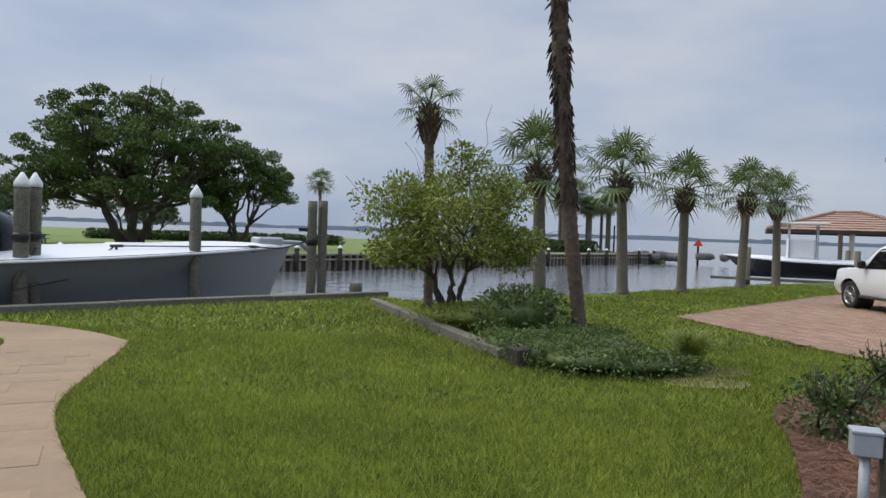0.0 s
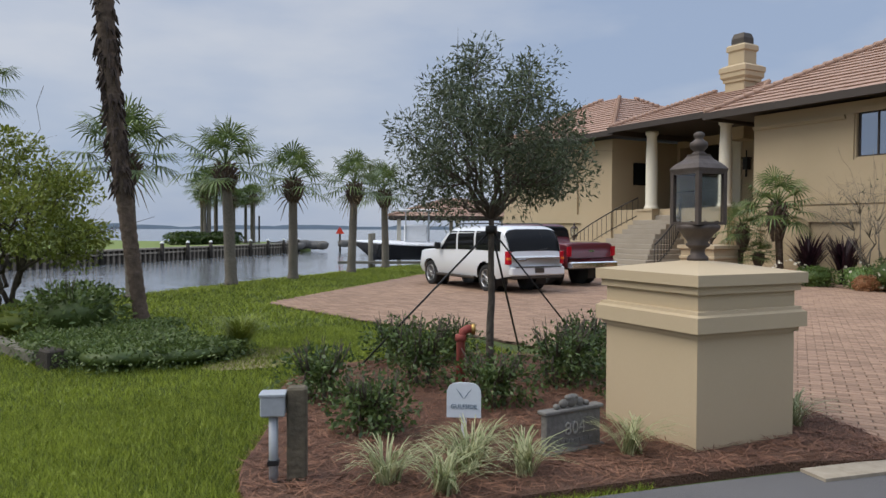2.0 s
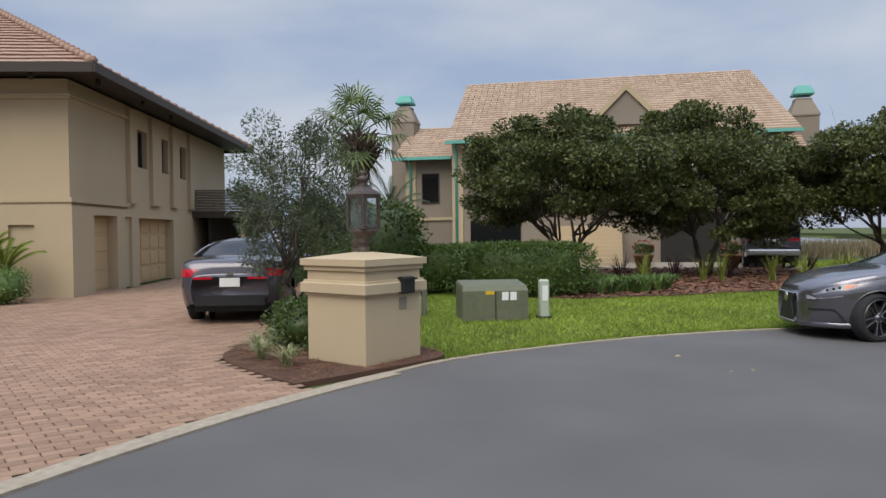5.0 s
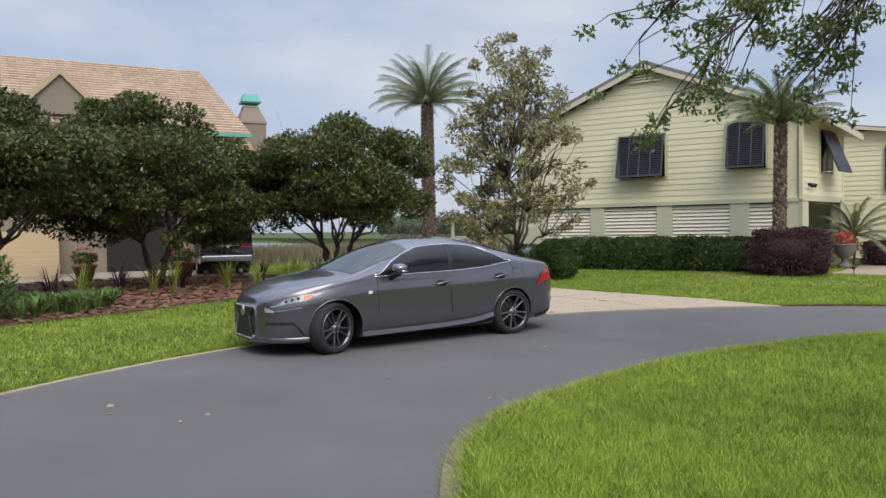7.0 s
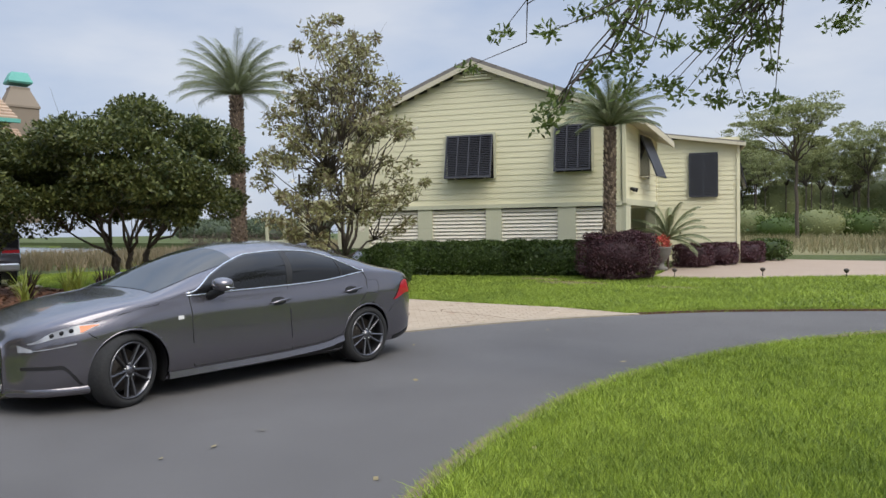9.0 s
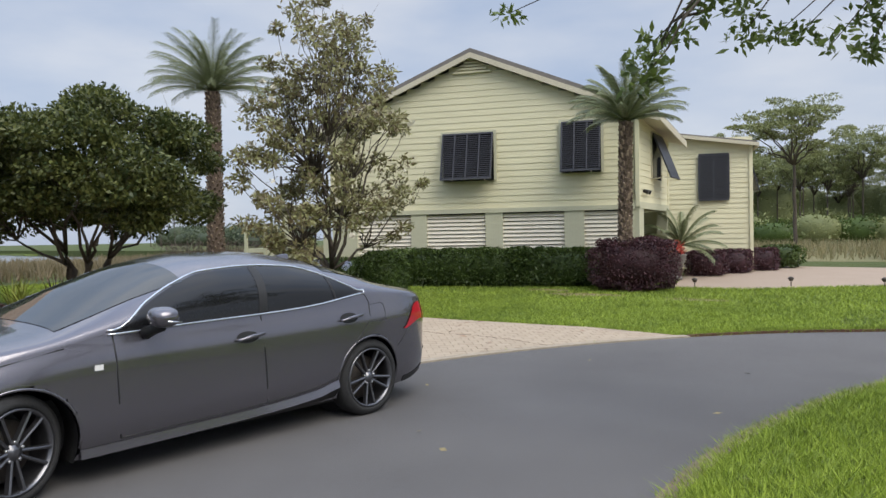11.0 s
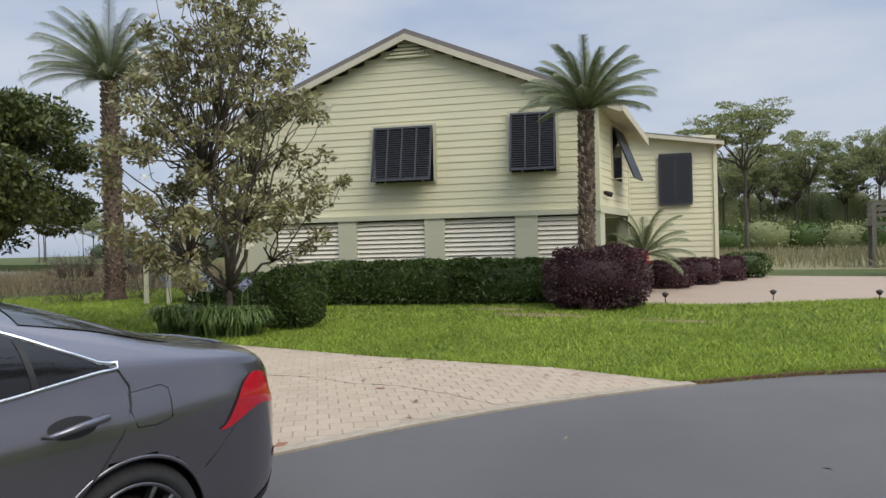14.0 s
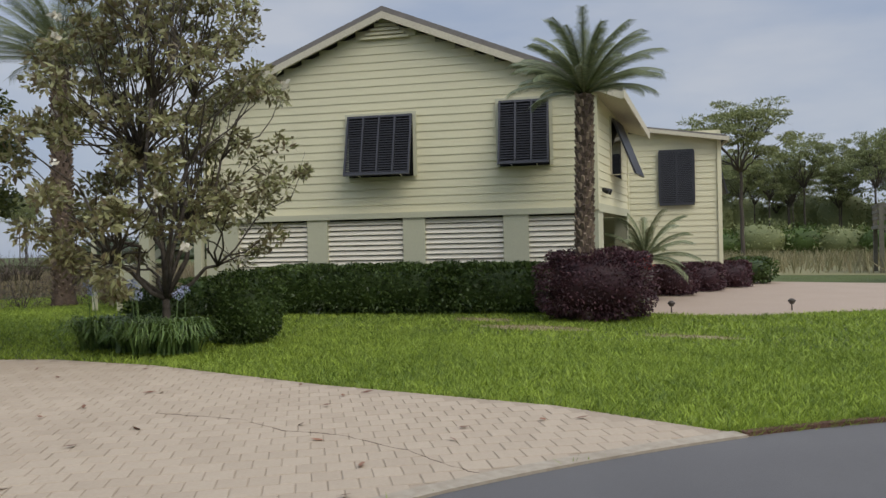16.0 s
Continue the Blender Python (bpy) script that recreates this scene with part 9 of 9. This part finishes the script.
for z in (2.45, 2.75, 3.05):
    for sy in (-1.42, 1.42):
        part("rail", Mb().box(-1.5, 1.5, sy - 0.03, sy + 0.03, z, z + 0.12), OLDWOOD, look_out)
    part("rail", Mb().box(1.4, 1.46, -1.5, 1.5, z + 0.002, z + 0.118), OLDWOOD, look_out)
part("brace", Mb().tube([(-1.4, 1.4, 0.4), (1.35, 1.4, 1.95)], 0.05, 4), OLDWOOD, look_out)
# ---- grass, straw and paving pieces ----
def inside(p, poly):
    q = np.array([(a[0], a[1]) for a in poly])
    x, y = p[:, 0], p[:, 1]
    hit = np.zeros(len(p), bool)
    x0, y0 = q[-1]
    for x1, y1 in q:
        c = (y0 > y) != (y1 > y)
        if c.any():
            hit ^= c & (x < (x1 - x0) * (y - y0) / (y1 - y0 + 1e-12) + x0)
        x0, y0 = x1, y1
    return hit


ROADPOLY = KERB1 + ROADFAR[1:] + ISLAND


def grow(name, label, box, density, h, w, mat, keep, z=-0.03, lean=0.85):
    n = int((box[1] - box[0]) * (box[3] - box[2]) * density)
    p = np.stack([rng.uniform(box[0], box[1], n), rng.uniform(box[2], box[3], n)], 1)
    p = p[keep(p)]
    n = len(p)
    a = rng.random(n) * 2 * np.pi
    l = rng.normal(size=(n, 2)) * lean
    hh = h * (0.55 + 0.75 * rng.random(n))
    patch = np.array([0.85 + 0.5 * noise.noise(Vector((x * 0.9, y * 0.9, 0))) for x, y in p[::1]]) if n < 120000 else 1.0
    hh = hh * patch
    base = np.concatenate([p, np.full((n, 1), z)], 1)
    side = np.stack([np.cos(a), np.sin(a), np.zeros(n)], 1) * w / 2
    tip = base + np.stack([l[:, 0] * hh, l[:, 1] * hh, hh + 0.012], 1)
    v = np.stack([base - side, base + side, tip], 1).reshape(-1, 3)
    return tagged(part(name, fast_mesh(name, v, 3), mat), label, "grass", kind="stuff")


GRASS_N = material("coarse lawn blade", (0.345, 0.405, 0.055), (0.095, 0.13, 0.018), 0.55, fine=5, coarse=0.7, bump=0, dirt=0.6, rand=0.65, trans=0.3, spec=0.3, island=True)
GRASS = material("grass blade", (0.385, 0.485, 0.07), (0.115, 0.175, 0.026), 0.5, fine=3, coarse=0.45, bump=0, dirt=0.5, rand=0.55, trans=0.3, spec=0.3, island=True)
lawn_off = lambda p: ~(inside(p, ROADPOLY) | inside(p, PATHR + PATHL) | inside(p, MULCH1) | inside(p, DRIVE1) | inside(p, MULCH2) | inside(p, DRIVE2) | inside(p, MULCH3[:-1]) | inside(p, DRIVE3))
on_land = lambda p: inside(p, SHORE) & ((p[:, 0] - CAP_A.x) * capn.x + (p[:, 1] - CAP_A.y) * capn.y < -0.12)
north = lambda p: lawn_off(p) & on_land(p)
grow("grass", "mown green lawn beside the footpath", (-4.2, 4.2, 2.8, 6.5), 8600, 0.042, 0.008, GRASS_N, north, lean=0.7)
grow("grass", "mown green lawn towards the canal", (-7, 6, 6.5, 10.5), 2800, 0.048, 0.012, GRASS_N, north, lean=0.7)
grow("grass", "mown green lawn along the canal", (-7, 14, 10.5, 27), 420, 0.07, 0.03, GRASS_N, north)
island_in = lambda p: ~inside(p, ROADPOLY) & (p[:, 1] < -2.9) & (p[:, 1] > -17) & (p[:, 0] < 11.6)


grow("grass", "thick bright lawn island beside the road", (6.0, 11.25, -8.5, -2.9), 8800, 0.05, 0.009, GRASS, island_in, lean=0.65)
grow("grass", "thick bright lawn island farther along the road", (5.0, 11.5, -16.5, -8.5), 3600, 0.06, 0.012, GRASS, island_in, lean=0.7)
grow("grass", "shaded lawn under the live oak", (-6, 6, -16.3, -3), 420, 0.07, 0.026, GRASS, lambda p: island_in(p) & ~((p[:, 0] > 5.0) & (p[:, 1] < -8.5)))
PATCHES = ((17.1, -21.9, 1.1, 0.35), (18.6, -23.0, 0.7, 0.3), (14.2, -21.5, 0.8, 0.2), (2.85, 7.75, 0.45, 0.3), (3.2, 8.45, 0.4, 0.3))


def worn(p):
    """Where the turf is thin, with a ragged edge."""
    hit = np.zeros(len(p), bool)
    for x, y, rx, ry in PATCHES:
        hit |= ((p[:, 0] - x) / rx) ** 2 + ((p[:, 1] - y) / ry) ** 2 < 0.5 + 0.7 * rng.random(len(p))
    return hit


east = lambda p: lawn_off(p) & (p[:, 0] > 11) & ~worn(p)
grow("grass", "lawn strip before the taupe house", (12.5, 24, -13.5, 2), 900, 0.06, 0.018, GRASS, east)
grow("grass", "lawn before the siding house near the drive", (10.5, 20.5, -20.5, -14.5), 1900, 0.065, 0.012, GRASS, east)
grow("grass", "lawn before the siding house by the hedge", (-2, 38, -29.5, -14), 430, 0.07, 0.024, GRASS, lambda p: lawn_off(p) & ~worn(p) & ~((p[:, 0] < 9) & (p[:, 1] > -17.5)))


def verge(label, line, w0, w1, density, h, w):
    """A ragged fringe of longer blades along the edge of a lawn."""
    P = np.array([p[:2] for p in line])
    seg = np.linalg.norm(np.diff(P, axis=0), axis=1)
    n = int(seg.sum() * density)
    k = rng.choice(len(seg), n, p=seg / seg.sum())
    d = (P[k + 1] - P[k]) / seg[k][:, None]
    side = np.stack([-d[:, 1], d[:, 0]], 1)
    p = P[k] + (P[k + 1] - P[k]) * rng.random((n, 1)) + side * (w0 + (w1 - w0) * rng.random((n, 1)))
    hh = h * (0.5 + 0.8 * rng.random(n))
    a = rng.random(n) * 2 * np.pi
    l = rng.normal(size=(n, 2)) * 0.6 - side * 0.35
    base = np.concatenate([p, np.full((n, 1), -0.02)], 1)
    s_ = np.stack([np.cos(a), np.sin(a), np.zeros(n)], 1) * w / 2
    tip = base + np.stack([l[:, 0] * hh, l[:, 1] * hh, hh], 1)
    return tagged(part("grass_verge", fast_mesh("grass_verge", np.stack([base - s_, base + s_, tip], 1).reshape(-1, 3), 3), GRASS), label, "grass", kind="stuff")


structure("lawn_edge", ribbon(ROADFAR[18:62], 0.0, 0.07, -0.06, 0.035), MULCH, "dark cut soil edge of the lawn beside the lane", "ground")
verge("ragged grass overhanging the cut lawn edge", ROADFAR[18:62], 0.03, 0.25, 900, 0.10, 0.013)
verge("ragged grass along the kerb of the lawn island", ISLAND[36:112], 0.09, 0.28, 1100, 0.085, 0.010)
verge("ragged grass along the roadside lawn", KERB1[60:97], 0.0, 0.2, 700, 0.09, 0.013)
DRYG = material("dry grass patch", (0.34, 0.28, 0.16), (0.22, 0.18, 0.09), 0.9, fine=30, coarse=4, bump=0.4)
for x, y, rx, ry in PATCHES:
    pts = [(x + rx * math.cos(a) * (1 + 0.25 * noise.noise(Vector((a, x, 0)))), y + ry * math.sin(a) * (1 + 0.25 * noise.noise(Vector((a, 3, y))))) for a in np.linspace(0, 6.1, 26)]
    structure("bare_patch", flat(pts, -0.005), DRYG, "worn tan patch in the lawn", "ground")
    grow("dry_grass", "dry straw-coloured grass on the worn patch", (x - rx, x + rx, y - ry, y + ry), 900, 0.035, 0.012, DRYG, lambda p: inside(p, pts), z=-0.01)

STRAW = material("straw needle", (0.27, 0.135, 0.08), (0.11, 0.05, 0.033), 0.9, fine=3, coarse=2, bump=0, rand=0.5, island=True)


def litter(name, label, poly, n, length, width, mat, z0, z1, cat):
    q = np.array([(a[0], a[1]) for a in poly])
    p = np.stack([rng.uniform(q[:, 0].min(), q[:, 0].max(), n), rng.uniform(q[:, 1].min(), q[:, 1].max(), n)], 1)
    p = p[inside(p, poly)]
    c = np.concatenate([p, rng.uniform(z0, z1, (len(p), 1))], 1)
    a = rng.random(len(p)) * 2 * np.pi
    d = np.stack([np.cos(a), np.sin(a), rng.normal(size=len(p)) * 0.12], 1) * length * (0.6 + 0.8 * rng.random(len(p)))[:, None] / 2
    w = np.stack([-np.sin(a), np.cos(a), rng.normal(size=len(p)) * 0.3], 1) * width / 2
    v = np.stack([c - d, c + w, c + d, c - w], 1).reshape(-1, 3)
    return tagged(part(name, fast_mesh(name, v, 4), mat), label, cat, kind="stuff")


litter("pine_straw", "loose brown pine needles over the bed", MULCH1, 26000, 0.15, 0.006, STRAW, 0.032, 0.06, "pine straw")
litter("pine_straw", "loose brown pine needles round the gate pier", MULCH2, 14000, 0.15, 0.008, STRAW, 0.032, 0.06, "pine straw")
litter("leaf_mulch", "brown fallen leaves under the ligustrum trees", MULCH3[:-1], 14000, 0.14, 0.07, STRAW, 0.022, 0.06, "mulch")
litter("fallen_leaves", "scattered brown leaves on the paved apron", DRIVE2, 420, 0.11, 0.05, STRAW, 0.024, 0.035, "leaves")
structure("drive_edging", ribbon(ROADFAR[:19], -0.02, 0.13, -0.05, 0.02), PALE_KERB, "tan edging course between apron and asphalt", "kerb")
litter("fallen_leaves", "few pale fallen leaves on the asphalt", [(8, -3), (14, -3), (14.5, -14), (11.5, -14)], 26, 0.07, 0.035, DRYG, 0.006, 0.012, "leaves")


def paving(parent, poly, mat, mat_s, lx, ly, gap, angle, z, near, name, label, offset=0.5, h=0.012, whole=False):
    """Pavers in running bond: those in the near rectangle are pieces, the rest one joined field."""
    q = np.array([(a[0], a[1]) for a in poly])
    ca, sa = math.cos(radians(angle)), math.sin(radians(angle))
    R_ = np.array([[ca, sa], [-sa, ca]])
    u = q @ R_.T
    lo, hi = u.min(0), u.max(0)
    cells = []
    for j in range(int(lo[1] / ly) - 1, int(hi[1] / ly) + 2):
        o = offset * lx * (j % 2)
        for i in range(int(lo[0] / lx) - 1, int(hi[0] / lx) + 2):
            cells.append((i * lx + o, j * ly))
    c = np.array(cells) @ R_
    ok = inside(c, poly)
    if whole:
        for dx, dy in ((-0.48, -0.48), (0.48, -0.48), (0.48, 0.48), (-0.48, 0.48)):
            ok &= inside((np.array(cells) + np.array([dx * lx, dy * ly])) @ R_, poly)
    c = c[ok]
    isnear = (c[:, 0] > near[0]) & (c[:, 0] < near[1]) & (c[:, 1] > near[2]) & (c[:, 1] < near[3])
    a, b, e = lx / 2 - gap / 2, ly / 2 - gap / 2, 0.006
    vs = [(-a, -b, 0), (a, -b, 0), (a, b, 0), (-a, b, 0), (-a, -b, h - e), (a, -b, h - e), (a, b, h - e), (-a, b, h - e), (-a + e, -b + e, h), (a - e, -b + e, h), (a - e, b - e, h), (-a + e, b - e, h)]
    fs = [(8, 9, 10, 11), (4, 5, 9, 8), (5, 6, 10, 9), (6, 7, 11, 10), (7, 4, 8, 11), (0, 1, 5, 4), (1, 2, 6, 5), (2, 3, 7, 6), (3, 0, 4, 7)]
    me = Mb().add(vs, fs).mesh(name)
    me.materials.append(mat)
    for x, y in c[isnear][:300]:
        o = new(name, me)
        o.parent = parent
        o.matrix_local = pose(x, y, z + 0.003 * rng.random(), 0, 0, angle)
    rest = np.concatenate([c[~isnear], c[isnear][300:]])
    V = np.array(vs)
    V2 = V.copy()
    V2[:, :2] = V[:, :2] @ R_
    n = len(rest)
    allv = V2[None] + np.concatenate([rest, z + 0.004 * rng.random((n, 1))], 1)[:, None]
    F = np.array(fs[:5])
    mesh = bpy.data.meshes.new(name + "_field")
    mesh.from_pydata(allv.reshape(-1, 3).tolist(), [], (F[None] + (np.arange(n) * 12)[:, None, None]).reshape(-1, 4).tolist())
    tagged(part(name + "_field", mesh, mat_s, parent), label, kind="stuff")


paving(bpy.data.objects["pavement"], DRIVE1, BRICK, BRICK_S, 0.21, 0.105, 0.008, 128, 0.002, (6.6, 9.6, 2.2, 5.2), "paver", "red brick pavers in running bond")
paving(bpy.data.objects["pavement_2"], DRIVE2, PAVER2, PAVER2_S, 0.2, 0.2, 0.004, 40, 0.004, (12.8, 16.5, -15.7, -12.3), "paver", "cream cobble-patterned pavers", 0.5, 0.007, whole=True)
paving(bpy.data.objects["footpath"], PATHR + PATHL, STAMPED, STAMPED, 0.62, 0.44, 0.003, 25, -0.006, (-4.5, -1.5, 3.0, 7.5), "paver", "stamped stones of the tan footpath", 0.37, 0.0025, whole=True)

# cracks across the pale drive
for line in (((17.6, -13.9), (16.6, -14.05), (16.0, -13.89), (15.49, -13.99), (14.74, -13.83), (14.26, -13.63), (13.87, -13.52)),):
    mb = Mb()
    pts = []
    for (xa, ya), (xb, yb) in zip(line, line[1:]):
        for k in range(7):
            pts.append((xa + (xb - xa) * k / 7 + 0.025 * (rng.random() - 0.5), ya + (yb - ya) * k / 7 + 0.025 * (rng.random() - 0.5), 0.0125))
    mb.tube(pts, [0.002 + 0.003 * rng.random() for _ in pts], 4, False)
    structure("crack", mb, SAND, "dark crack in the pale drive", "crack")
